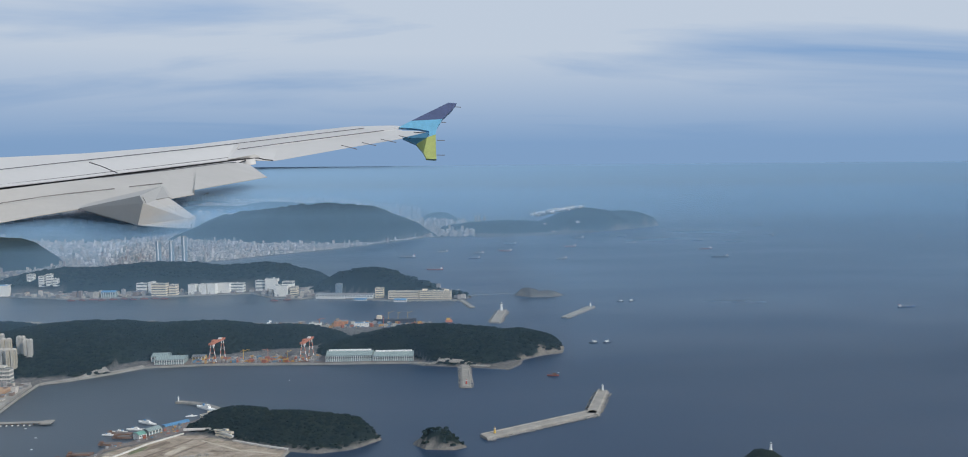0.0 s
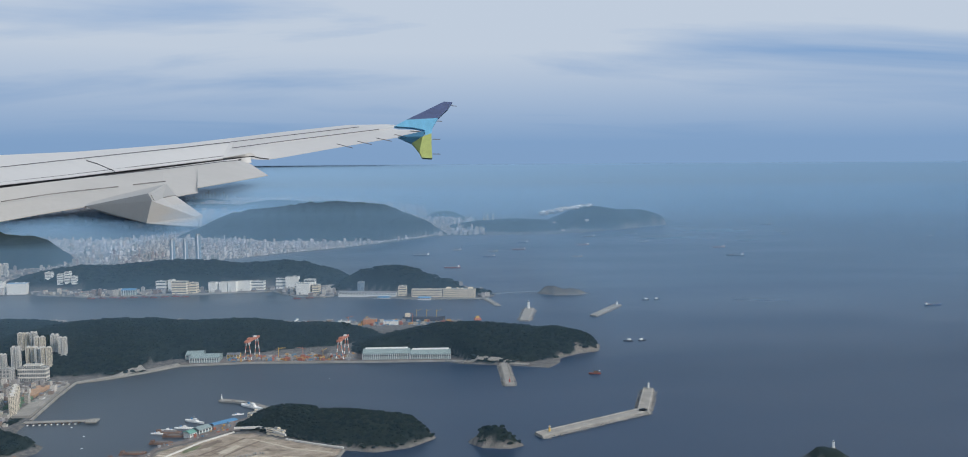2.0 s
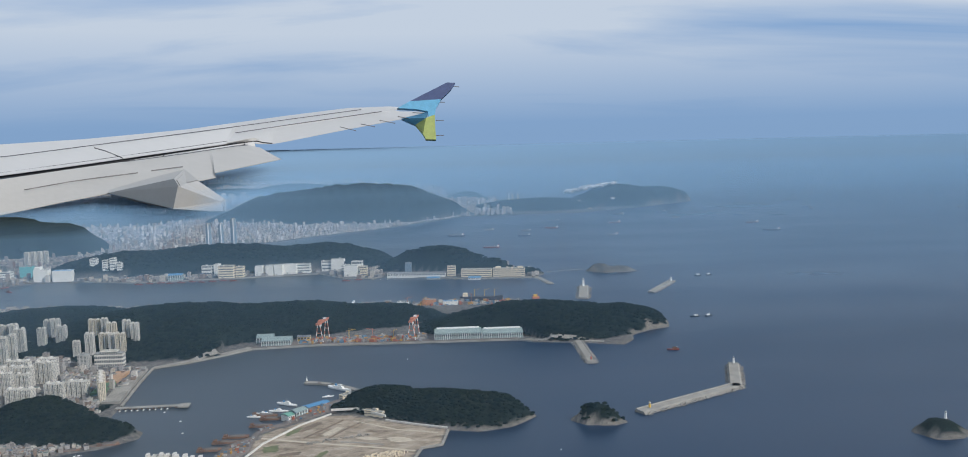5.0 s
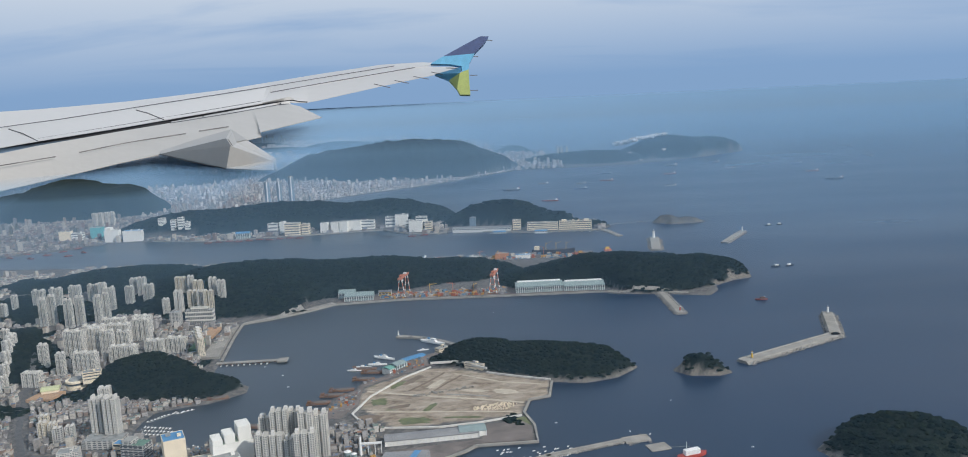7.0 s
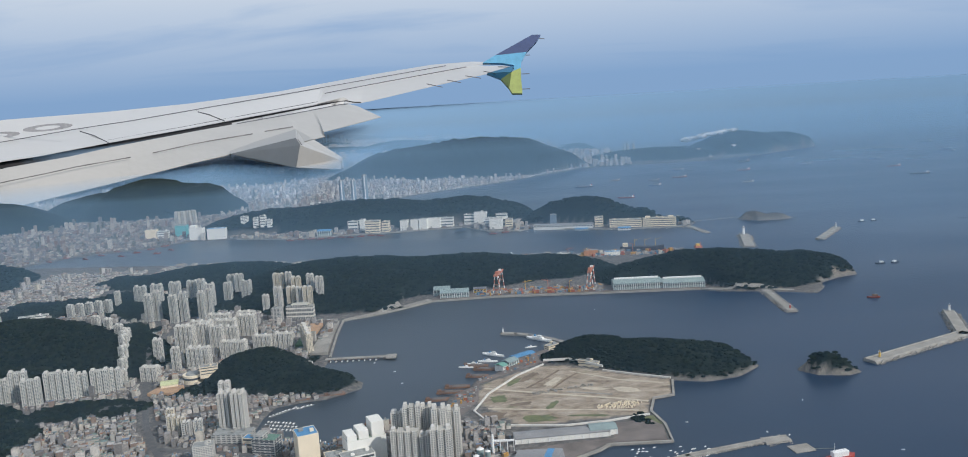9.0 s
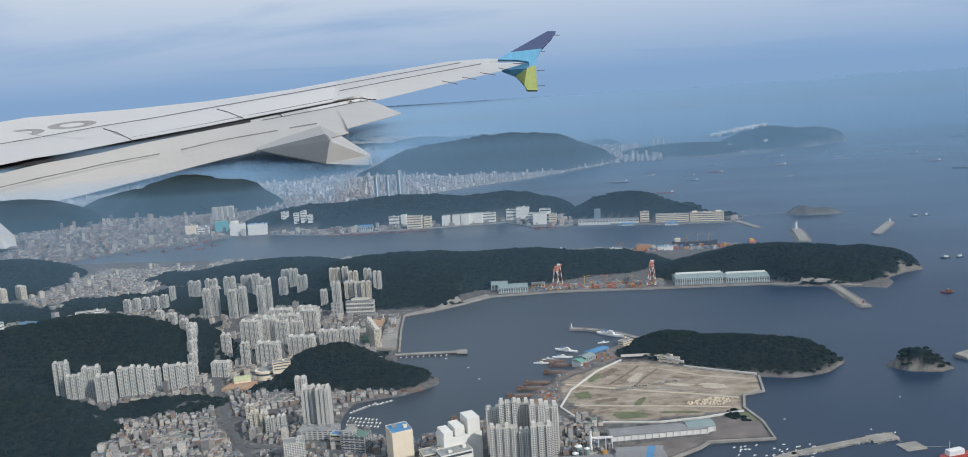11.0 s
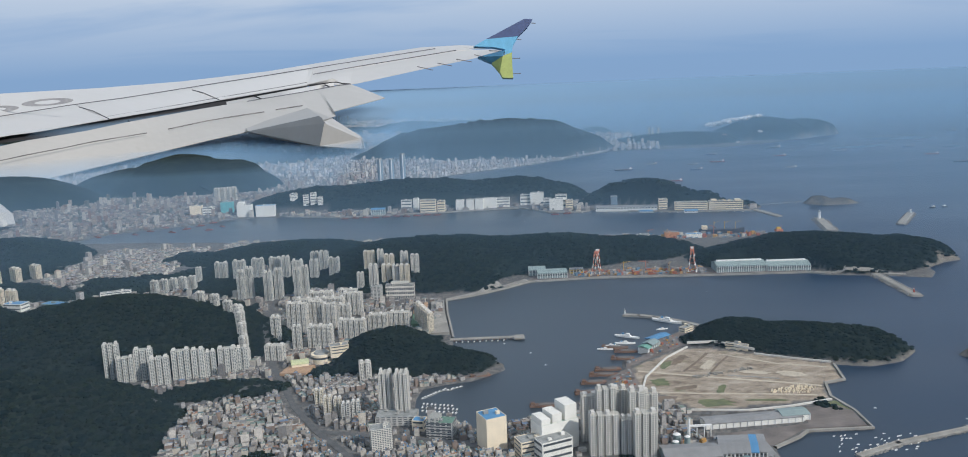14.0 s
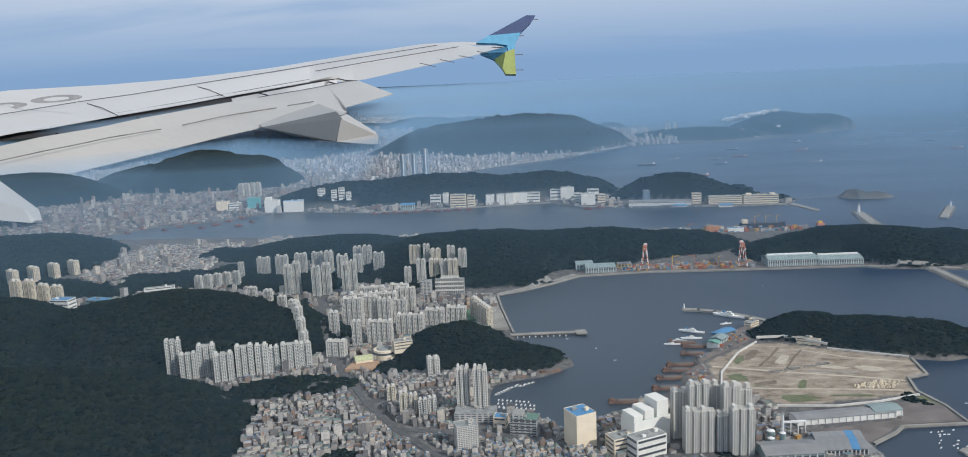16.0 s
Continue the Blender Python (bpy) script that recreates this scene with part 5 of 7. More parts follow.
bm = bmesh.new(); add_box(bm, -1.6, 1.6, -1.2, 1.2, -0.4, 1.1); part("walls", bm, STORE_CREAM, t)
bm = bmesh.new()
arch = [(1.3 * math.cos(math.pi * k / 10), 1.1 + 0.55 * math.sin(math.pi * k / 10)) for k in range(11)]
ends = [[bm.verts.new((s, a, b)) for a, b in arch] for s in (-1.7, 1.7)]
for k in range(10):
    bm.faces.new((ends[0][k], ends[0][k + 1], ends[1][k + 1], ends[1][k]))
bm.faces.new(ends[0]), bm.faces.new(ends[1][::-1]); bmesh.ops.recalc_face_normals(bm, faces=bm.faces)
part("roof", bm, plain("gym_roof", (0.50, 0.52, 0.30), 0.6, 0, 0.15), t)
# downtown
tower(-54.5, -74.2, 2.4, 3.7, 10, APT_WHITE, d=2.0, label="white apartment tower above the old houses")
for x, y, w, h in ((-48.9, -90.9, 2.1, 7.9), (-46.1, -92.1, 2.3, 8.2)):
    tower(x, y, w, h, -4, APT_WHITE, d=2.2, bays=3, label="slender white twin tower on a shared podium", group="twin towers")
block("podium", -47.0, -94.6, 6.6, 3.4, 1.5, OFFICE, "grey podium at the foot of twin towers", "podium", -4, None, 0, 4)
for x, y, w, h, m_ in ((-58.6, -90.6, 1.5, 3.6, APT_CREAM), (-57.0, -90.4, 1.4, 3.3, APT_CREAM), (-61.2, -84.5, 1.6, 2.5, APT_CREAM), (-55.4, -92.2, 1.6, 3.1, OFFICE), (-54.0, -90.6, 1.5, 2.8, APT_GREY)):
    tower(x, y, w, h, 6, m_, d=1.5, label="cream apartment tower among old houses", group="downtown towers")
block("office_building", -48.5, -104.3, 3.2, 2.4, 3.5, APT_WHITE, "white office block with window bands", "office building", 12, None, 0, 3)
block("office_building", -39.6, -100.2, 4.2, 2.6, 2.6, OFFICE, "grey concrete office block beside the harbour", "office building", -14, plain("green_roof_paint", (0.14, 0.24, 0.19), 0.8), 5, 3, steps_=((-1.8, 1.6, 0.7),))
block("office_building", -43.2, -97.0, 2.0, 1.8, 1.7, STORE_CREAM, "tan building with a blue roof by the harbour", "building", -14, ROOF_BLUE, 2, 1)
block("cold_store", -31.9, -105.6, 3.3, 3.6, 5.2, STORE_CREAM, "tall cream cold store with a bright blue roof", "warehouse", 24, ROOF_BLUE, 0, 2, door=True)
t = block("department_store", -22.6, -106.6, 6.2, 3.4, 4.4, STORE_WHITE, "white stepped department store by the water", "department store", 24, plain("pale_green_roof", (0.34, 0.42, 0.36), 0.8), 0, 4, steps_=((-3.0, 1.5, 0.9), (-1.2, 1.6, 1.4), (0.9, 2.0, 2.4)))
block("department_store", -23.2, -109.8, 5.0, 2.6, 3.0, STORE_WHITE, "white lower wing of a stepped store", "department store", 24, None, 3, 3)
block("market_hall", -26.6, -108.6, 3.6, 2.6, 2.6, STORE_CREAM, "cream market hall with barred windows", "market", 20, None, 4, 2)
HARBOUR = ((-17.2, -104.0, 2.6, 7.4), (-14.9, -105.2, 3.0, 8.8), (-12.7, -104.2, 2.2, 8.2), (-15.8, -109.2, 4.4, 6.4), (-12.7, -109.4, 1.7, 5.6), (-10.6, -106.4, 2.6, 8.6), (-8.5, -105.6, 2.4, 8.0), (-10.2, -110.6, 3.4, 7.0))
for x, y, w, h in HARBOUR:
    tower(x, y, w, h, 2, APT_WHITE, d=1.8, label="tall white apartment tower in a tight harbour cluster", group="harbour towers")
shed(8.6, -100.4, 15.5, 2.8, 0.85, STORE_WHITE, SHED_GREY, "long white shed with a dark flat-pitched roof beside the field", 5, 0.25, 14, 0, False)
shed(15.4, -99.4, 4.4, 2.8, 1.0, STORE_WHITE, SHED_GREEN, "white shed end with a pale green roof", 5, 0.3, 4, 0, False)
shed(-4.0, -113.0, 8.0, 4.2, 1.4, SHED_GREEN, SHED_GREY, "wide grey works hall", 0, 0.5, 8, 0)
for k in range(6):
    shed(1.2 + k * 1.15, -111.4, 1.0, 6.0, 0.9, SHED_GREY, SHED_GREY if k != 4 else ROOF_BLUE, "narrow dark works bay in a row", -14, 0.25, 2, 0)
t = thing("works_chimney", "white chimney with a pipe bridge in a works yard", "chimney", "", (-2.6, -104.6, 0.35))
bm = bmesh.new(); add_tube(bm, (0, 0, 0), (0, 0, 3.6), 0.24, 0.18, 10); part("shaft", bm, WHITE_PAINT, t)
bm = bmesh.new(); add_tube(bm, (0, 0, 3.6), (0, 0, 3.7), 0.22, 0.22, 10); part("rim", bm, DECK_GREY, t)
bm = bmesh.new(); add_box(bm, 0.2, 3.4, -0.15, 0.15, 2.2, 2.45); part("pipe_bridge", bm, WHITE_PAINT, t)
for k in (1.2, 2.3, 3.3):
    bm = bmesh.new(); add_box(bm, k - 0.05, k + 0.05, -0.1, 0.1, 0, 2.2); part("bridge_leg", bm, WHITE_PAINT, t)
for x, y, r, h in ((-4.6, -105.4, 0.6, 1.5), (-5.2, -107.2, 0.5, 1.2), (-3.4, -106.8, 0.45, 1.7)):
    t = thing("storage_tank", "pale round storage tank in a works yard", "tank", "works tanks", (x, y, 0.35))
    bm = bmesh.new(); add_tube(bm, (0, 0, 0), (0, 0, h), r, r, 16); part("shell", bm, SHED_GREEN, t)
    bm = bmesh.new(); add_tube(bm, (0, 0, h), (0, 0, h + 0.2), r, r * 0.2, 16); part("lid", bm, WHITE_PAINT, t)
# wharf
shed(4.2, -55.2, 5.4, 3.0, 0.9, SHED_GREEN, ROOF_BLUE, "low fish hall with a bright blue roof on the wharf", 40, 0.35, 6, 0)
shed(1.2, -62.0, 3.0, 2.2, 0.9, SHED_GREEN, SHED_GREEN, "pale green shed on the wharf", 50, 0.35, 4, 0)
shed(-0.6, -64.6, 1.6, 2.2, 0.9, STORE_WHITE, plain("sea_green_roof", (0.16, 0.34, 0.28), 0.7), "small green-roofed shed on the wharf", 50, 0.3, 3, 0)
block("wharf_building", 10.6, -52.6, 3.0, 1.6, 1.0, STORE_CREAM, "tan wharf building with a flat roof", "building", 40, None, 2, 2)
block("barracks", 17.2, -65.4, 4.4, 0.9, 0.9, STORE_CREAM, "long pale two-storey building beside the wooded hill", "building", -30, None, 2, 2)
# shipyard
shed(-12.6, -0.6, 8.0, 5.0, 1.5, SHED_GREEN, SHED_GREEN, "pale green shipyard shop with white piers", 0, 0.6, 12, 0)
shed(-16.4, 3.4, 4.6, 4.0, 1.5, SHED_GREEN, SHED_GREEN, "pale green shipyard shop under the woods", 0, 0.6, 5, 0)
shed(38.4, -2.6, 13.2, 6.0, 1.8, SHED_GREEN, SHED_GREEN, "great pale green shipbuilding hall on the quay", -2, 0.8, 22, 1)
shed(51.0, -3.4, 11.4, 5.6, 1.5, SHED_GREEN, SHED_GREEN, "long lower shipbuilding hall on the quay", -2, 0.8, 18, 1)
shed(-5.5, 3.6, 3.6, 2.2, 1.2, YELLOW_PAINT, SHED_GREY, "yellow block shop in the shipyard", 0, 0.3, 4, 0)


def gantry_crane(x, y, z, rot):
    t = thing("gantry_crane", "huge red and white gantry crane on the shipyard quay", "crane", "shipyard cranes", (x, y, z), rot)
    top = 5.4
    for yy, half in ((0.0, 1.15), (6.2, 0.8)):
        for s in (-1, 1):
            for k in range(5):
                a, b = k / 5, (k + 1) / 5
                bm = bmesh.new()
                add_beam(bm, (s * half * (1 - 0.72 * a), yy, top * a), (s * half * (1 - 0.72 * b), yy, top * b), 0.17)
                part("leg", bm, WHITE_PAINT if k % 2 == 0 else CRANE_RED, t)
        bm = bmesh.new(); add_beam(bm, (-half * 0.62, yy, top * 0.52), (half * 0.62, yy, top * 0.52), 0.12); part("tie", bm, CRANE_RED, t)
        bm = bmesh.new(); add_box(bm, -half - 0.25, half + 0.25, yy - 0.2, yy + 0.2, 0.0, 0.25); part("bogie", bm, RUST, t)
    for s in (-0.34, 0.34):
        bm = bmesh.new(); add_box(bm, s - 0.15, s + 0.15, -1.2, 7.2, top - 0.1, top + 0.45); part("girder", bm, CRANE_RED, t)
    bm = bmesh.new(); add_box(bm, -0.5, 0.5, 0.6, 1.9, top + 0.45, top + 0.95, 0.05); part("trolley", bm, CRANE_RED, t)
    bm = bmesh.new(); add_box(bm, -0.4, 0.4, 4.4, 5.2, top + 0.45, top + 0.85, 0.05); part("trolley", bm, WHITE_PAINT, t)
    bm = bmesh.new(); add_box(bm, 0.3, 0.75, -0.4, 0.3, top - 0.6, top - 0.1, 0.04); part("cabin", bm, WHITE_PAINT, t)
    return t


gantry_crane(-0.7, 0.3, 0.44, -14)
gantry_crane(25.2, -1.6, 0.44, -14)


def jib_crane(x, y, h, mat, rot):
    t = thing("jib_crane", "slim yard crane with a long jib", "crane", "yard cranes", (x, y, ground_z(x, y) + 0.1), rot)
    bm = bmesh.new(); add_beam(bm, (0, 0, 0), (0, 0, h), 0.13); part("mast", bm, mat, t)
    bm = bmesh.new(); add_beam(bm, (-0.6, 0, h), (2.0, 0, h + 0.25), 0.09); part("jib", bm, mat, t)
    bm = bmesh.new(); add_box(bm, -0.8, -0.35, -0.15, 0.15, h - 0.2, h + 0.1); part("counterweight", bm, RUST, t)
    bm = bmesh.new(); add_beam(bm, (0, 0, h + 0.5), (1.6, 0, h + 0.25), 0.03); part("stay", bm, mat, t)
    bm = bmesh.new(); add_beam(bm, (0, 0, h), (0, 0, h + 0.5), 0.08); part("peak", bm, mat, t)


for x, y, h, m_, r in ((7.4, 3.0, 2.6, YELLOW_PAINT, 10), (14, 5.4, 2.0, CRANE_RED, 160), (20, 3, 1.8, YELLOW_PAINT, 60), (24, 49, 2.4, CRANE_RED, 20), (46, 50, 2.6, CRANE_RED, 120), (30, 48, 2.2, YELLOW_PAINT, 70)):
    jib_crane(x, y, h, m_, r)


def scatter_stock(name, outline, count, mat, lo, hi, hmax, seed, label, lift=0.4):
    """A litter of steel sections, blocks and gear over a yard."""
    rng = np.random.RandomState(seed)
    xs, ys = [p[0] for p in outline], [p[1] for p in outline]
    X, Y = rng.uniform(min(xs), max(xs), count * 3), rng.uniform(min(ys), max(ys), count * 3)
    ok = signed_distance(X, Y, outline) > 0.5
    X, Y = X[ok][:count], Y[ok][:count]
    verts, faces = [], []
    for x, y in zip(X, Y):
        if any((x - a) ** 2 + (y - b) ** 2 < (r * 0.9) ** 2 for a, b, r in SITES if abs(a - x) < 9):
            continue
        w, d, h, a = rng.uniform(lo, hi), rng.uniform(lo, hi) * 0.6, rng.uniform(0.1, 1) ** 2 * hmax + 0.06, rng.choice([0.05, 1.5, 0.6, -0.3])
        c, s = math.cos(a), math.sin(a)
        i = len(verts)
        for zz, k in ((lift - 0.3, 1.0), (lift + h, 0.92)):
            verts += [(x + (u * c - v * s) * k, y + (u * s + v * c) * k, zz) for u, v in ((-w, -d), (w, -d), (w, d), (-w, d))]
        faces += [(i + 4, i + 5, i + 6, i + 7)] + [(i + k, i + (k + 1) % 4, i + 4 + (k + 1) % 4, i + 4 + k) for k in range(4)]
    tagged(soup(name, verts, faces, mat), label, "yard stock", kind="stuff")


scatter_stock("yard_stock", ((-7, -0.6), (30, -2.6), (30, 5.5), (-7, 6)), 420, YARD_STUFF, 0.15, 0.8, 0.8, 11, "rusty and yellow ship sections lying in the yard")
scatter_stock("boatyard_stock", ((9, -52), (1, -60), (-0.8, -66), (-5.5, -69), (-6, -73), (-9.5, -77), (-10.5, -82), (-14, -86), (-8, -88), (-5.4, -81), (-5, -71.5), (7, -61.5)), 320, YARD_STUFF, 0.1, 0.45, 0.5, 12, "rusty gear and hulls lying in the boatyard")
scatter_stock("north_yard_stock", ((-5, 47), (60, 44), (66, 49), (56, 50.5), (33, 52.5), (-9, 55)), 260, YARD_STUFF, 0.25, 1.0, 1.0, 13, "orange and grey ship sections behind the ridge", 0.5)
scatter_stock("works_stock", ((-8, -113), (-6, -103.6), (8, -104.5), (8.4, -112.6)), 160, YARD_STUFF, 0.12, 0.5, 0.6, 14, "pipes and gear in the works yard", 0.42)
scatter_stock("field_blocks", ((16, -86), (22, -84), (25, -86), (22, -89), (15, -88)), 190, STORE_CREAM, 0.07, 0.13, 0.16, 15, "rows of pale concrete blocks on the cleared field", 0.42)
scatter_stock("field_rubble", ((4, -78), (18, -74), (19, -76), (5, -80)), 110, CONCRETE, 0.08, 0.25, 0.2, 16, "pale rubble heaps on the cleared field", 0.42)

block("school_building", -128, -7, 7.5, 1.4, 1.3, STORE_WHITE, "long white school building on the wooded slope", "school", 18, None, 2, 2)
# far shore: cold stores
STORES_W = ((-61.5, 129.6, 4.4, 4.2, 3), (-57.4, 129.2, 2.2, 4.7, 0), (-52.0, 122.4, 6.4, 5.2, 5), (-46.6, 123.6, 3.0, 4.4, 4), (-38.8, 124.6, 3.3, 4.2, 0), (-34.4, 124.6, 3.2, 4.2, 0), (-30.6, 124.6, 3.4, 4.4, 0), (-26.0, 127.2, 5.2, 4.1, 0), (-20.6, 128.8, 5.6, 3.7, 3))
STORES_E = ((-10.9, 131.0, 4.4, 4.2, 3), (-6.0, 129.6, 5.6, 5.0, 0), (-2.4, 123.4, 3.4, 3.3, 3), (0.6, 114.4, 5.6, 4.4, 0), (3.0, 117.4, 4.6, 5.6, 3), (5.9, 113.9, 3.0, 3.9, 4), (24.5, 116.0, 2.6, 4.2, 0), (42.2, 105.7, 3.4, 3.9, 4))
for x, y, w, h, bands in STORES_W + STORES_E:
    m_ = GLASS_BLUE if 20 < x < 30 else STORE_CREAM if bands >= 4 else STORE_WHITE
    block("cold_store", x, y, w, 3.2, h, m_, "pale blue glass office by the quay" if m_ is GLASS_BLUE else "big white windowless cold store on the quay", "warehouse", -6, None, bands, 2, "quay cold stores", door=True, zmax=0.6)
shed(27.9, 106.4, 24.0, 4.0, 1.5, STORE_WHITE, SHED_GREY, "long low white fish market on the quay", -10, 0.3, 20, 0)
block("fish_market", 52.3, 101.6, 12.6, 3.0, 3.0, STORE_CREAM, "long cream market hall with window bands", "market", -9, None, 4, 4)
block("fish_market", 65.4, 99.4, 13.0, 3.0, 3.3, STORE_CREAM, "long cream market hall with roof houses", "market", -9, None, 4, 4, steps_=((-5.5, 2.0, 0.6), (3.5, 2.0, 0.6)))
for x, y in ((34.6, 101.6), (51.0, 96.4)):
    shed(x, y, 5.0, 3.0, 0.7, WHITE_PAINT, ROOF_BLUE, "blue-roofed landing shed over the water", -8, 0.3, 5, 0)
shed(-72.8, 121.6, 5.6, 3.0, 2.2, SHED_GREEN, ROOF_BLUE, "blue-green slipway hall on the quay", 0, 0.5, 6, 0)
block("teal_building", -140.6, 140.1, 5.0, 3.4, 5.0, TEAL, "teal-clad square building by the inner harbour", "building", 0, None, 0, 2)
block("cold_store", -130.6, 131.0, 6.0, 3.6, 5.0, STORE_WHITE, "big white cold store group on the quay", "warehouse", 0, None, 0, 3, "quay cold stores", steps_=((-2.6, 2.4, 1.2),))
block("cold_store", -121.4, 129.8, 8.0, 3.6, 4.6, STORE_WHITE, "big white cold store group on the quay", "warehouse", 0, ROOF_BLUE, 0, 3, "quay cold stores")
block("cold_store", -153.5, 138.4, 5.0, 3.0, 3.9, STORE_CREAM, "cream cold store by the inner harbour", "warehouse", 0, None, 0, 2, "quay cold stores")
block("cold_store", -148.2, 138.0, 4.6, 3.0, 3.2, STORE_WHITE, "white cold store by the inner harbour", "warehouse", 0, None, 3, 2, "quay cold stores")
for x, y, w, h in ((-110.2, 135, 3.0, 2.6), (-104.4, 132, 2.2, 4.0), (-101.2, 132, 2.4, 4.6), (-98.2, 131, 2.0, 2.8)):
    block("office_building", x, y, w, 2.2, h, STORE_WHITE, "white office block at the foot of a wooded hill", "office building", 0, None, 4, 2)
for k in range(4):
    tower(-154.6 + k * 2.5, 174 + k * 0.8, 2.6, 6.4, -18, APT_WHITE, label="white apartment tower above the inner harbour", group="inner harbour towers")
# slim glass towers of the far town
for x, y, w, h in ((-81.9, 221, 2.9, 13.6), (-76.4, 226, 2.7, 12.9), (-70.6, 230, 3.1, 15.2)):
    t = thing("skyscraper", "slim blue-grey glass skyscraper in the far town", "skyscraper", "far town skyscrapers", (x, y + 1.4, 0.3), 8)
    SITES.append((x, y, 4))
    bm = bmesh.new(); add_tube(bm, (0, 0, -0.5), (0, 0, h), w / 2, w / 2, 14); part("shaft", bm, GLASS_BLUE, t)
    bm = bmesh.new(); add_box(bm, -0.25, 0.25, -w / 2 - 0.08, w / 2 + 0.08, -0.5, h + 0.3); part("fin", bm, WHITE_PAINT, t)
    bm = bmesh.new(); add_tube(bm, (0, 0, h), (0, 0, h + 0.5), w / 2 * 0.8, w / 2 * 0.7, 14); part("crown", bm, DECK_GREY, t)
for x, h in ((104.6, 5.0), (107.4, 5.2), (111.8, 5.0)):
    z = ground_z(x, 425)
    t = thing("skyscraper", "grey tower standing on the far headland", "skyscraper", "headland towers", (x, 425, z))
    bm = bmesh.new(); add_box(bm, -0.8, 0.8, -0.8, 0.8, -1, h); part("shaft", bm, APT_GREY, t)
    bm = bmesh.new(); add_box(bm, -0.5, 0.5, -0.5, 0.5, h, h + 0.5); part("crown", bm, APT_GREY, t)


for k in range(9):
    x, h = -209 + k * 3.6, 5.5 + (k * 37 % 5) * 0.9
    z = ground_z(x, 822)
    t = thing("skyscraper", "pale tower on a distant hazy headland", "skyscraper", "distant towers", (x, 822, z))
    bm = bmesh.new(); add_box(bm, -1.0, 1.0, -1.0, 1.0, -1, h); part("shaft", bm, APT_GREY, t)
    bm = bmesh.new(); add_box(bm, -0.5, 0.5, -0.5, 0.5, h, h + 0.7); part("crown", bm, APT_GREY, t)
# ---- ships and boats ----
def hull_mesh(length, beam, depth, draught=0.2, sheer=0.25, blunt=0.7):
    bm = bmesh.new()
    rows = []
    for i in range(11):
        s = i / 10
        x = -length / 2 + length * s
        half = beam / 2 * (min(1, (s / 0.12 + 0.55) * 0.65) if s < 0.12 else 1) * (1 if s < blunt else max(0.02, 1 - ((s - blunt) / (1 - blunt)) ** 2.2))
        top = depth + sheer * depth * (max(0, (s - 0.72) / 0.28) ** 2 + 0.4 * max(0, (0.18 - s) / 0.18) ** 2)
        rows.append([bm.verts.new(p) for p in ((x, -half * 0.7, -draught), (x, -half, depth * 0.25), (x, -half, top), (x, half, top), (x, half, depth * 0.25), (x, half * 0.7, -draught))])
    for a, b in zip(rows, rows[1:]):
        for k in range(6):
            bm.faces.new((a[k], b[k], b[(k + 1) % 6], a[(k + 1) % 6]))
    bm.faces.new(rows[0]), bm.faces.new(rows[-1][::-1])
    bmesh.ops.recalc_face_normals(bm, faces=bm.faces)
    return bm


def cargo_ship(hull, length, label, house=WHITE_PAINT):
    t = thing("cargo_ship", label, "ship", "ships at anchor")
    beam, depth = length * 0.15, length * 0.055
    part("hull", hull_mesh(length, beam, depth), hull, t)
    bm = bmesh.new(); add_box(bm, -length * 0.47, length * 0.33, -beam * 0.42, beam * 0.42, depth, depth + 0.03); part("deck", bm, HULL_RED, t)
    bm = bmesh.new()
    add_box(bm, -length * 0.46, -length * 0.33, -beam * 0.4, beam * 0.4, depth, depth + length * 0.07)
    add_box(bm, -length * 0.42, -length * 0.345, -beam * 0.48, beam * 0.48, depth + length * 0.07, depth + length * 0.095)
    part("deckhouse", bm, house, t)
    bm = bmesh.new(); add_box(bm, -length * 0.455, -length * 0.425, -beam * 0.14, beam * 0.14, depth + length * 0.07, depth + length * 0.125); part("funnel", bm, RED_PAINT, t)
    for k in range(4):
        bm = bmesh.new(); add_box(bm, -length * 0.27 + k * length * 0.14, -length * 0.17 + k * length * 0.14, -beam * 0.3, beam * 0.3, depth, depth + length * 0.018); part("hatch", bm, DECK_GREY, t)
    for k in (-0.2, 0.08, 0.4):
        bm = bmesh.new(); add_tube(bm, (length * k, 0, depth), (length * k, 0, depth + length * 0.1), 0.05, 0.03, 6); part("mast", bm, house, t)
    return t


def small_boat(label, length, hull, cabin, group):
    t = thing("boat", label, "boat", group)
    part("hull", hull_mesh(length, length * 0.28, length * 0.1, 0.08), hull, t)
    bm = bmesh.new(); add_box(bm, -length * 0.3, length * 0.05, -length * 0.1, length * 0.1, length * 0.1, length * 0.24, 0.01); part("cabin", bm, cabin, t)
    bm = bmesh.new(); add_tube(bm, (length * 0.1, 0, length * 0.08), (length * 0.1, 0, length * 0.42), length * 0.015, length * 0.01, 5); part("mast", bm, cabin, t)
    return t


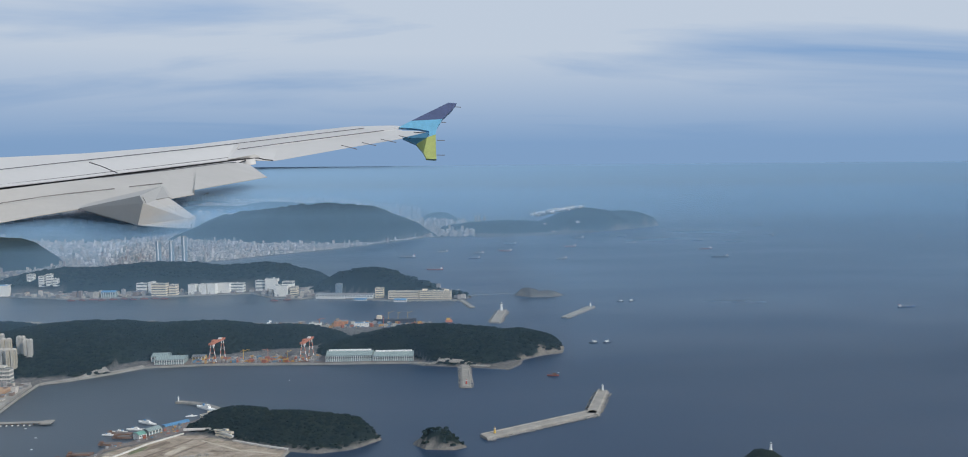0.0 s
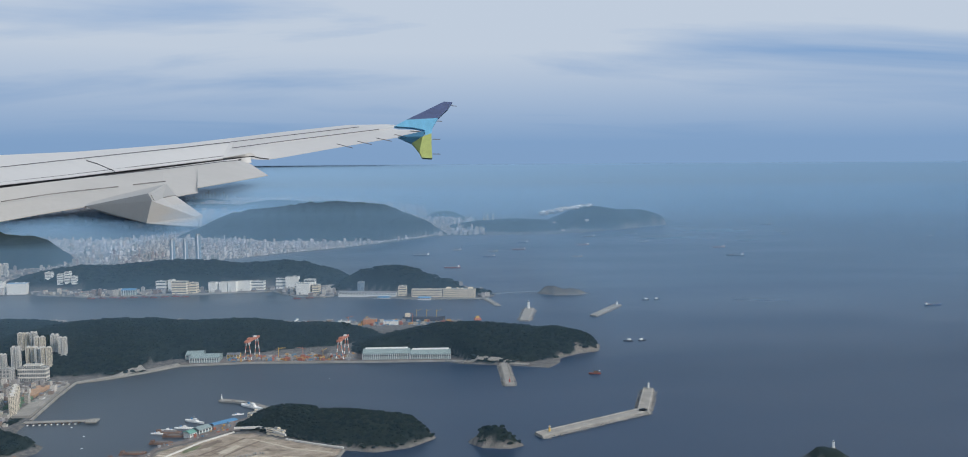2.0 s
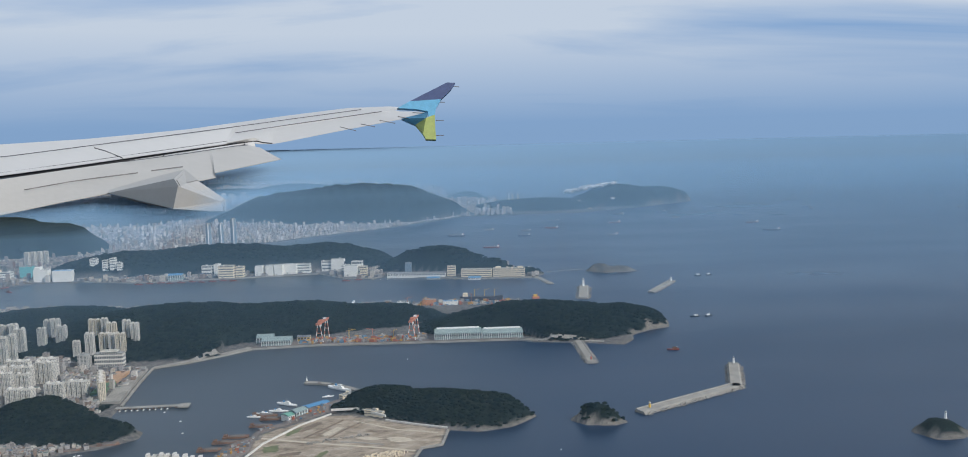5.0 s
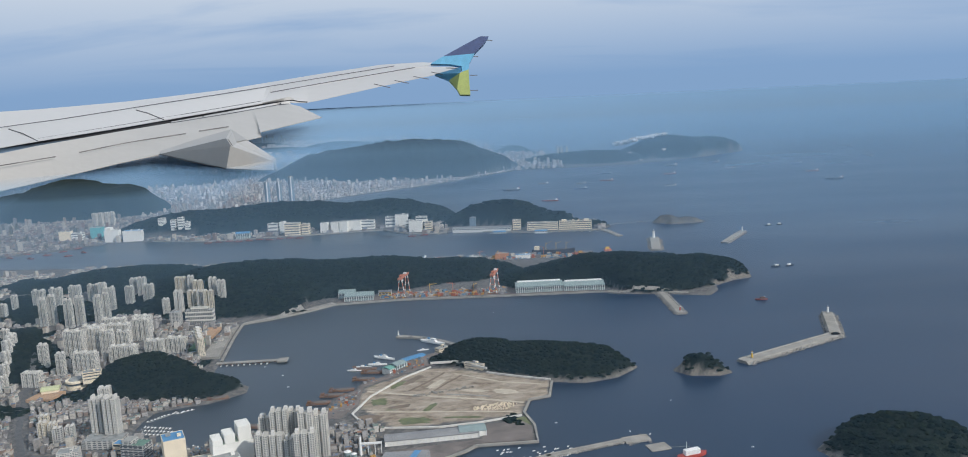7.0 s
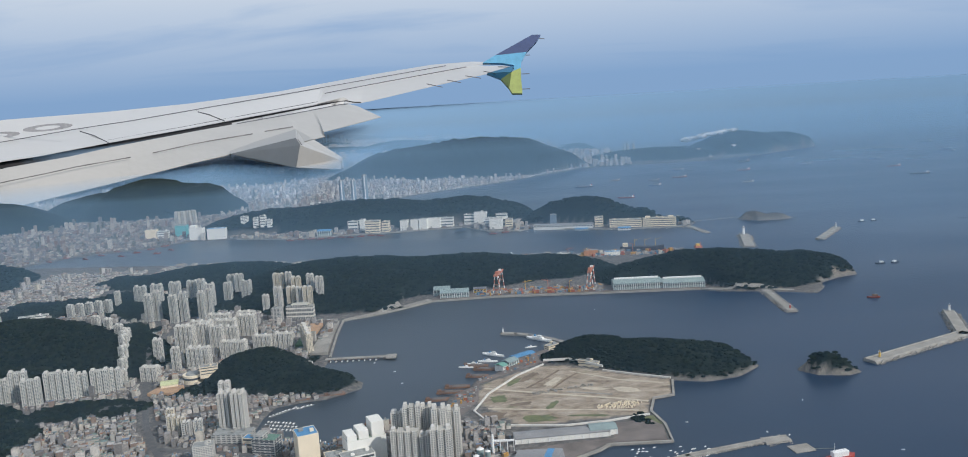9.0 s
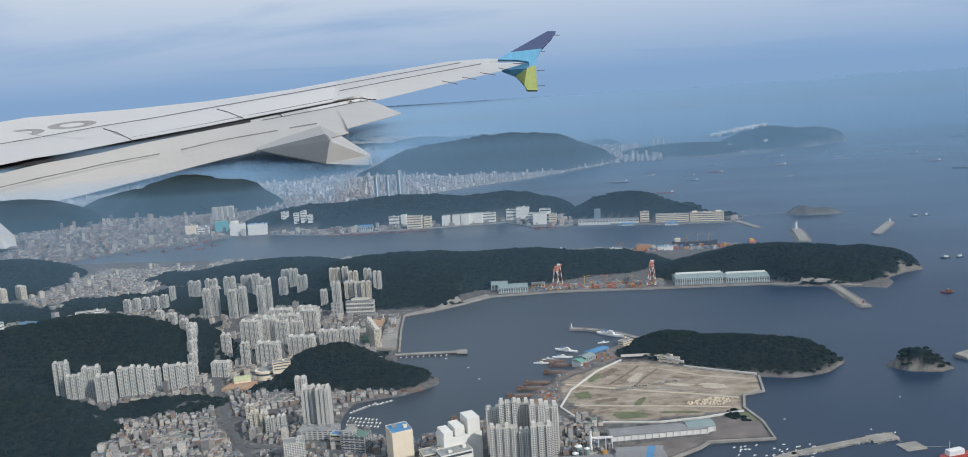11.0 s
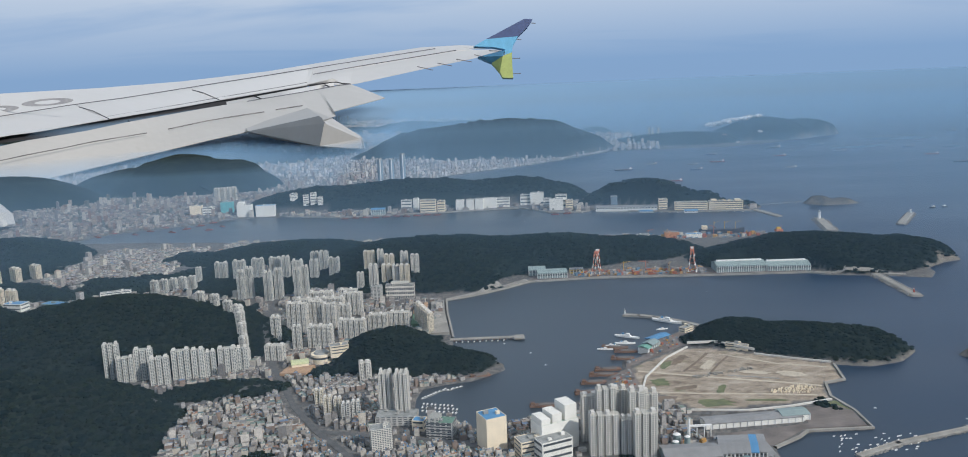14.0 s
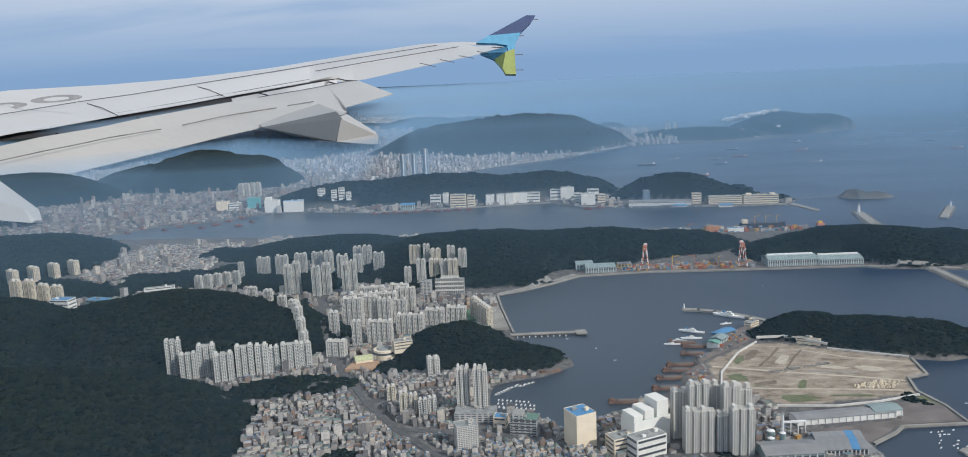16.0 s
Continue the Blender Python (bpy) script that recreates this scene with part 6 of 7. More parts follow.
MASTERS = [cargo_ship(HULL_RED, 8.6, "red-hulled cargo ship at anchor with white deckhouse"), cargo_ship(HULL_DARK, 10.0, "black-hulled tanker at anchor with white deckhouse"),
           cargo_ship(HULL_BLUE, 7.4, "blue-hulled coaster at anchor with white deckhouse"), cargo_ship(DECK_GREY, 6.4, "small grey freighter at anchor with white deckhouse")]
ANCHORED = ((230.5, 222), (236.5, 264), (248.5, 314), (140, 228.5), (200, 304.5), (171, 341), (112, 270), (90.5, 236), (67, 191), (73.5, 271.5), (120, 311), (156, 289), (52, 246), (334, 418), (314.5, 351), (95, 262), (205, 350))
for i, (x, y) in enumerate(ANCHORED):
    m_ = pose(x, y, 0, 0, 0, 168 + (i * 37) % 24)
    k = (1, 0, 2, 0, 3, 1, 0, 2, 0, 3, 2, 0, 1, 1, 2, 3, 2)[i]
    if i < 4:
        j = (1, 0, 2, 3)[i]
        MASTERS[j].matrix_basis = m_
    else:
        copy_thing(MASTERS[k], m_)
tug = small_boat("small dark tug with a tall mast under way", 3.0, HULL_DARK, WHITE_PAINT, "working boats")
tug.matrix_basis = pose(117.5, 14.5, 0, 0, 0, 20)
copy_thing(tug, pose(113, 14.4, 0, 0, 0, 180)); copy_thing(tug, pose(144, 86.5, 0, 0, 0, 15)); copy_thing(tug, pose(139, 86, 0, 0, 0, 190))
barge = small_boat("rust-red work barge with a low cabin", 3.2, HULL_RED, RUST, "work barges")
barge.matrix_basis = pose(94, -23, 0, 0, 0, 175)
copy_thing(barge, pose(4, 107.0, 0, 0, 0, 10)); copy_thing(barge, pose(-1, 105.5, 0, 0, 0, 0))

# patrol ships and ferries at the wharf
def patrol_ship(x, y, length, rot, label, group="wharf ships"):
    t = thing("patrol_ship", label, "ship", group, (x, y, 0), rot)
    beam = length * 0.16
    part("hull", hull_mesh(length, beam, length * 0.06, 0.2, 0.4, 0.55), WHITE_PAINT, t)
    bm = bmesh.new(); add_box(bm, -length * 0.25, length * 0.15, -beam * 0.36, beam * 0.36, length * 0.06, length * 0.11, 0.03); part("deckhouse", bm, WHITE_PAINT, t)
    bm = bmesh.new(); add_box(bm, -length * 0.05, length * 0.1, -beam * 0.3, beam * 0.3, length * 0.11, length * 0.16, 0.03); part("bridge", bm, WHITE_PAINT, t)
    bm = bmesh.new(); add_box(bm, length * 0.085, length * 0.105, -beam * 0.28, beam * 0.28, length * 0.135, length * 0.15); part("window_band", bm, WINDOW_DARK, t)
    bm = bmesh.new(); add_box(bm, -length * 0.2, -length * 0.13, -beam * 0.14, beam * 0.14, length * 0.11, length * 0.17); part("funnel", bm, ROOF_BLUE, t)
    bm = bmesh.new(); add_tube(bm, (0, 0, length * 0.16), (-length * 0.02, 0, length * 0.27), 0.05, 0.03, 6); part("mast", bm, DECK_GREY, t)
    return t


patrol_ship(8.4, -43.6, 7.0, -38, "large white patrol ship moored along the pier")
patrol_ship(-2.2, -53.2, 5.4, -30, "white ferry moored off the wharf")
patrol_ship(-3.4, -57.4, 4.2, -8, "white patrol boat moored in a raft")
patrol_ship(-6.4, -58.6, 3.6, 170, "white patrol boat moored in a raft")
patrol_ship(-8.0, -60.4, 3.2, -10, "white patrol boat moored in a raft")
patrol_ship(6.2, -48.8, 2.6, 10, "small white patrol boat by the wharf")
for x, y, w, r in ((-6.0, -60.0, 5.4, -10), (-4.2, -62.4, 4.6, -6), (-5.6, -66.6, 4.6, -6), (-9.4, -72.2, 5.0, 0), (-10.6, -75.0, 5.4, -3), (-13.0, -78.6, 4.6, 2), (-14.6, -83.2, 4.8, 4), (-22.6, -88.2, 5.2, -2), (-36.6, -73.4, 4.4, 18), (-33.4, -72.8, 4.2, 22), (-39.8, -75.0, 4.0, 10)):
    t = thing("pontoon", "rusty brown pontoon moored along the shore", "pontoon", "rusty pontoons", (x, y, 0), r)
    bm = bmesh.new(); add_box(bm, -w / 2, w / 2, -0.6, 0.6, -0.3, 0.36, 0.04); part("hull", bm, RUST, t)
    bm = bmesh.new(); add_box(bm, -w / 2 + 0.2, -w / 2 + 0.9, -0.4, 0.4, 0.36, 0.75, 0.03); part("cabin", bm, RUST, t)
    bm = bmesh.new(); add_box(bm, -w * 0.2, w * 0.35, -0.45, 0.45, 0.36, 0.5); part("cargo", bm, APRON, t)

# moored freighter and floating dock behind the ridge
t = thing("moored_ship", "long dark ship under repair with cranes", "ship", "", (50, 54.6, 0), -6)
part("hull", hull_mesh(15, 2.4, 1.4, 0.3), HULL_DARK, t)
bm = bmesh.new(); add_box(bm, -6.6, -4.8, -0.9, 0.9, 1.4, 2.6, 0.05); part("deckhouse", bm, STORE_CREAM, t)
for k in (-2.5, 1, 4.5):
    bm = bmesh.new(); add_beam(bm, (k, 0, 1.4), (k, 0, 4.0), 0.12); part("mast", bm, YELLOW_PAINT, t)
    bm = bmesh.new(); add_beam(bm, (k, 0, 3.4), (k + 2, 0, 4.2), 0.07); part("derrick", bm, YELLOW_PAINT, t)
t = thing("drilling_barge", "orange square work platform with a deck crane", "barge", "", (69, 53.5, 0), 5)
bm = bmesh.new(); add_box(bm, -1.2, 1.2, -0.9, 0.9, -0.3, 0.7, 0.05); part("hull", bm, CRANE_RED, t)
bm = bmesh.new(); add_box(bm, -0.8, 0.5, -0.6, 0.6, 0.7, 1.4, 0.04); part("deckhouse", bm, YELLOW_PAINT, t)
bm = bmesh.new(); add_beam(bm, (0.8, 0, 0.7), (0.8, 0, 2.0), 0.1); part("mast", bm, CRANE_RED, t)
block("work_hall", 31.5, 46.8, 4.6, 2.6, 2.0, plain("orange_sheeting", (0.50, 0.24, 0.12), 0.7), "orange-brown hall behind the ridge", "building", -4, zmax=0.5)
block("work_hall", 38.6, 46.0, 5.0, 2.2, 1.3, STORE_WHITE, "white hall behind the ridge", "building", -4, ROOF_BLUE, zmax=0.5)
block("work_hall", 22.5, 48.6, 4.0, 2.2, 1.2, STORE_WHITE, "pale hall behind the ridge", "building", -4, zmax=0.5)
for x in (-22, -8, 5):
    patrol_ship(x, 60 - x * 0.05, 4.6, 80, "white ship moored behind the ridge", "north side ships")
t = thing("red_ship", "bright red salvage ship with white deckhouse", "ship", "", (48.8, -111.5, 0), 15)
part("hull", hull_mesh(5.0, 1.3, 0.5), RED_PAINT, t)
bm = bmesh.new(); add_box(bm, -1.4, 1.2, -0.45, 0.45, 0.5, 1.3, 0.04); part("deckhouse", bm, WHITE_PAINT, t)
bm = bmesh.new(); add_beam(bm, (-1.0, 0, 1.2), (-1.0, 0, 2.6), 0.07); part("mast", bm, WHITE_PAINT, t)
t = thing("moored_raft", "flat pale square raft with a trailing line", "raft", "", (44.6, -107.4, 0), 12)
bm = bmesh.new(); add_box(bm, -1.7, 1.7, -1.3, 1.3, -0.2, 0.14, 0.03); part("deck", bm, CONCRETE, t)
bm = bmesh.new(); add_beam(bm, (1.6, -0.6, 0.06), (4.6, -1.6, 0.05), 0.05); part("line", bm, DECK_GREY, t)

# small craft
rng = random.Random(21)
white = small_boat("small white pleasure boat at a mooring", 0.55, WHITE_PAINT, WHITE_PAINT, "moored small boats")
white.matrix_basis = pose(20, -105.5, 0, 0, 0, 20)
for k in range(46):
    copy_thing(white, pose(rng.uniform(17.5, 31), rng.uniform(-110.2, -104.2), 0, 0, 0, rng.uniform(10, 50)))
for k in range(12):
    copy_thing(white, pose(24 + k * 1.1, -108.6 + k * 0.32, 0, 0, 0, 110))
for x, y in ((41.6, -100.6), (44.6, -102.2), (52, -88), (59, -109.6), (30, -95), (-23, -60.6), (-28, -54), (-20.6, -68), (96, -20), (24, -20), (-14, 93), (-40, 105)):
    copy_thing(white, pose(x, y, 0, 0, 0, rng.uniform(0, 180)))
fisher = small_boat("white fishing boat rafted with others in the harbour", 1.0, DECK_GREY, WHITE_PAINT, "harbour fishing boats")
fisher.matrix_basis = pose(-42.4, -88.6, 0, 0, 0, 60)
for k in range(26):
    copy_thing(fisher, pose(-43.2 + (k % 9) * 0.72 + rng.uniform(-.1, .1), -88.0 + (k // 9) * 1.5 - (k % 9) * 0.2, 0, 0, 0, 70 + rng.uniform(-6, 6)))
for k in range(14):
    copy_thing(fisher, pose(-43.6 + rng.uniform(-.1, .3) + k * 0.5, -82.5 + 0.5 * k * (1 if k < 9 else 0.75), 0, 0, 0, rng.uniform(-30, 60)))
for k in range(16):
    copy_thing(fisher, pose(-31.8 + k * 0.95, -96.0 + abs(k - 2) * 0.58, 0, 0, 0, 100 + rng.uniform(-20, 20)))
for k in range(9):
    copy_thing(fisher, pose(-38 + k * 1.25, -51.9, 0, 0, 0, 80 + rng.uniform(-10, 10)))
for k in range(22):
    copy_thing(fisher, pose(10 + k * 3.0, 106.2 - k * 0.62 + rng.uniform(-0.6, 0), 0, 0, 0, rng.uniform(-30, 30)))
for k in range(14):
    copy_thing(barge, pose(-178 + k * 3.4, 97 + (k % 4) * 6 + k * 0.5, 0, 0, 0, rng.uniform(-30, 40)))
for k in range(10):
    copy_thing(barge, pose(-86 + k * 4.2, 116.2 + (k % 3) * 0.8, 0, 0, 0, rng.uniform(-20, 20)))


copy_thing(MASTERS[2], pose(244, 61, 0, 0, 0, 8))
copy_thing(MASTERS[3], pose(407, 312, 0, 0, 0, 20))
copy_thing(MASTERS[3], pose(311, 338, 0, 0, 0, 100))
lighthouse(125.5, -89, ground_z(125.5, -89), 1.6, WHITE_PAINT, "white light tower on a small rocky islet")
# thin footbridge from the wooded tip to the rocky islet
t = thing("footbridge", "thin footbridge over the water to a rocky islet", "bridge")
bm = bmesh.new(); add_beam(bm, (79, 103.5, 0.9), (99, 107.5, 0.9), 0.12); part("deck", bm, DECK_GREY, t)
for k in range(4):
    bm = bmesh.new(); add_beam(bm, (82 + k * 4.6, 104.1 + k * 0.92, -1), (82 + k * 4.6, 104.1 + k * 0.92, 1.4), 0.12); part("pylon", bm, CONCRETE, t)
# ---- the towns: houses without number ----
def clear_of(X, Y, roads=True):
    ok = np.ones(X.shape, bool)
    for a, b, r in SITES:
        ok &= (X - a) ** 2 + (Y - b) ** 2 > (r + 0.5) ** 2
    if roads:
        for q in ROADS:
            for (ax, ay), (bx, by) in zip(q, q[1:]):
                dx, dy = bx - ax, by - ay
                t = np.clip(((X - ax) * dx + (Y - ay) * dy) / (dx * dx + dy * dy), 0, 1)
                ok &= (X - ax - t * dx) ** 2 + (Y - ay - t * dy) ** 2 > 1.45 ** 2
    return ok


def town_spots(box, step, seed, jitter=0.25, turn=0.0, keep=1.0, woods=0.12, shore=1.2):
    """Spots on a jittered turned grid, on open ground only."""
    rng = np.random.RandomState(seed)
    x0, x1, y0, y1 = box
    r = math.hypot(x1 - x0, y1 - y0) / 2
    g = np.arange(-r, r, step)
    X, Y = np.meshgrid(g, g)
    X, Y = X.ravel(), Y.ravel()
    # leave lanes between rows
    X = X + (np.floor(Y / step / 2) % 2) * step * 0.3
    X, Y = X + rng.uniform(-jitter, jitter, X.shape) * step, Y + rng.uniform(-jitter, jitter, X.shape) * step
    c, s = math.cos(radians(turn)), math.sin(radians(turn))
    X, Y = X * c - Y * s + (x0 + x1) / 2, X * s + Y * c + (y0 + y1) / 2
    ok = (X > x0) & (X < x1) & (Y > y0) & (Y < y1) & (rng.uniform(0, 1, X.shape) < keep)
    X, Y = X[ok], Y[ok]
    z, wood, rock, bare, sd = land_height(X, Y)
    ok = (wood < woods) & (sd > shore) & (bare < 0.5) & clear_of(X, Y)
    return X[ok], Y[ok], z[ok], rng


def house_soup(name, spots, w, h, label, tall=0.0, tall_h=(2, 4), turn=0.0, mats=(HOUSE_WALL, HOUSE_ROOF)):
    X, Y, Z, rng = spots
    verts, faces, mi = [], [], []
    for x, y, z in zip(X, Y, Z):
        a, b = rng.uniform(*w) / 2, rng.uniform(*w) / 2
        hh = rng.uniform(*h) if rng.uniform() > tall else rng.uniform(*tall_h)
        q = radians(turn + rng.choice([0, 0, 0, 90, 8, -6]))
        c, s = math.cos(q), math.sin(q)
        boxes = [(-a, a, -b, b, -0.5, hh)]
        if rng.uniform() < 0.6:
            boxes.append((-a * 0.6, a * 0.1, -b * 0.5, b * 0.5, hh, hh + 0.22))
        for x0, x1, y0, y1, z0, z1 in boxes:
            i = len(verts)
            for zz in (z0, z1):
                verts += [(x + u * c - v * s, y + u * s + v * c, z + zz) for u, v in ((x0, y0), (x1, y0), (x1, y1), (x0, y1))]
            faces += [(i + 4, i + 5, i + 6, i + 7)] + [(i + k, i + (k + 1) % 4, i + 4 + (k + 1) % 4, i + 4 + k) for k in range(4)]
            mi += [1, 0, 0, 0, 0]
    return tagged(soup(name, verts, faces, list(mats), None, "", mi), label, "houses", kind="stuff")


NEAR_BOX = (-92, 14, -132, -92)
near = town_spots(NEAR_BOX, 1.12, 41, 0.22, 12)
order = np.argsort(-(np.abs(near[1] + 104) < 9).astype(float) + np.hypot(near[0] + 45, near[1] + 104) / 100)
close, rest = order[:300], order[300:]


def house_model(w, d, h, pitched):
    t = thing("house", "small flat-roofed house in the old harbour town" if not pitched else "small house with a pitched coloured roof", "house", "old town houses")
    bm = bmesh.new(); add_box(bm, -w / 2, w / 2, -d / 2, d / 2, -0.5, h); part("walls", bm, HOUSE_WALL_OB, t)
    bm = bmesh.new()
    if pitched:
        vs = [bm.verts.new(p) for p in ((-w / 2 - .05, -d / 2 - .05, h), (w / 2 + .05, -d / 2 - .05, h), (w / 2 + .05, d / 2 + .05, h), (-w / 2 - .05, d / 2 + .05, h), (-w / 2 + 0.1, 0, h + 0.25), (w / 2 - 0.1, 0, h + 0.25))]
        for f in ((0, 1, 5, 4), (2, 3, 4, 5), (1, 2, 5), (3, 0, 4), (3, 2, 1, 0)):
            bm.faces.new([vs[i] for i in f])
    else:
        add_box(bm, -w / 2 + 0.05, w / 2 - 0.05, -d / 2 + 0.05, d / 2 - 0.05, h - 0.05, h + 0.03)
    part("roof", bm, HOUSE_ROOF_OB, t)
    if not pitched:
        bm = bmesh.new(); add_box(bm, -w * 0.3, w * 0.05, -d * 0.25, d * 0.2, h + 0.03, h + 0.26); part("stair_house", bm, HOUSE_WALL_OB, t)
        bm = bmesh.new(); add_tube(bm, (w * 0.3, d * 0.25, h + 0.03), (w * 0.3, d * 0.25, h + 0.2), 0.08, 0.08, 8); part("water_tank", bm, ROOF_BLUE, t)
    bm = bmesh.new(); add_box(bm, -w * 0.3, w * 0.3, -d / 2 - 0.02, -d / 2 + 0.05, h * 0.45, h * 0.45 + 0.14); part("window_band", bm, WINDOW_DARK, t)
    return t


MODELS = [house_model(*a) for a in ((0.85, 0.75, 0.65, False), (0.8, 0.65, 0.45, True), (1.0, 0.7, 0.9, False), (0.7, 0.8, 1.2, False), (1.05, 0.85, 0.55, False), (0.9, 0.65, 0.45, True))]
for k, i in enumerate(close):
    m_ = pose(near[0][i], near[1][i], near[2][i], 0, 0, 12 + (k * 53 % 4) * 90 + (k % 7 - 3) * 2)
    if k < len(MODELS):
        MODELS[k].matrix_basis = m_
    else:
        copy_thing(MODELS[k * 7 % len(MODELS)], m_)
house_soup("old_town_houses", (near[0][rest], near[1][rest], near[2][rest], near[3]), (0.5, 1.3), (0.35, 1.2), "crowded small houses of the old harbour town", 0.10, (1.3, 2.4), 12)
house_soup("terrace_houses", town_spots((-95, -44, -93, -72), 1.08, 42, 0.15, 24), (0.55, 0.98), (0.4, 1.0), "terraced small houses climbing a slope", 0.06, (1.3, 2.2), 24)
house_soup("estate_houses", town_spots((-100, -42, -72, -18), 1.25, 43, 0.25, -6, 0.8), (0.55, 1.2), (0.4, 1.2), "low buildings between the apartment blocks", 0.08, (1.4, 2.6), -6)
house_soup("ridge_foot_houses", town_spots((-135, -62, -18, 20), 1.8, 44, 0.25, -10, 0.55), (0.8, 1.5), (0.4, 1.2), "low buildings below the wooded ridge", 0.1, (1.4, 2.6), -10)
house_soup("valley_houses", town_spots((-158, -124, 4, 62), 1.3, 45, 0.25, -25, 0.95, 0.6), (0.8, 1.6), (0.4, 1.0), "red and grey roofs of a valley town", 0.04, (1.6, 3.2), -25)
house_soup("west_valley_houses", town_spots((-166, -128, -34, -6), 1.6, 55, 0.25, -25, 0.55), (0.8, 1.6), (0.4, 1.0), "scattered low buildings in a wooded valley", 0.05, (1.6, 3.0), -25)
house_soup("north_shore_houses", town_spots((-120, 20, 46, 82), 2.0, 46, 0.25, -4, 0.8), (1.0, 2.4), (0.5, 1.2), "sheds and works along the north shore", 0.05, (1.4, 2.2), -4)
house_soup("cape_houses", town_spots((-62, -36, -82, -68), 1.1, 47, 0.2, 20, 0.9, 0.3, 0.7), (0.6, 1.0), (0.4, 0.9), "small harbour houses round the wooded cape", 0.03, (1.2, 1.8), 20)
house_soup("quay_houses", town_spots((-142, 78, 94, 146), 2.3, 48, 0.25, -6, 0.75), (1.0, 2.2), (0.5, 1.6), "low sheds and houses along the far quay", 0.08, (1.8, 3.0), -6)
house_soup("inner_harbour_town", town_spots((-340, -100, 84, 262), 1.6, 49, 0.3, 8, 0.65), (0.7, 1.6), (0.4, 1.0), "dense hillside town above the inner harbour", 0.04, (2.0, 4.2), 8, (CITY_GREY, CITY_GREY))
house_soup("far_city", town_spots((-420, 70, 206, 420), 2.0, 50, 0.3, 30, 0.7), (0.7, 1.6), (0.3, 0.9), "dense pale city round the far bay", 0.10, (1.6, 3.4), 30, (CITY_FAR, CITY_FAR))
house_soup("beach_town", town_spots((-80, 24, 245, 350), 1.6, 51, 0.25, 42, 0.9, 0.2), (0.7, 1.5), (0.4, 0.9), "pale town along the far beach", 0.03, (1.3, 2.2), 42, (CITY_FAR, CITY_FAR))
house_soup("isthmus_town", town_spots((56, 100, 366, 480), 2.3, 52, 0.25, 10, 0.7, 0.3), (1.2, 2.0), (1.0, 2.5), "white towers on the low neck of land", 0.3, (3.0, 5.5), 10, (CITY_FAR, CITY_FAR))
house_soup("outer_city", town_spots((-600, 60, 420, 900), 6.0, 53, 0.3, 15, 0.6), (2.5, 5.5), (1.0, 3.0), "hazy outer city beyond the bay", 0.12, (3.0, 6.0), 15, (CITY_FAR, CITY_FAR))
house_soup("headland_houses", town_spots((120, 200, 366, 410), 5.0, 54, 0.3, 10, 0.03, 2.0, 1.0), (1.5, 3.0), (0.5, 1.0), "few pale buildings on the far headland", 0.0, (2, 3), 10, (CITY_FAR, CITY_FAR))

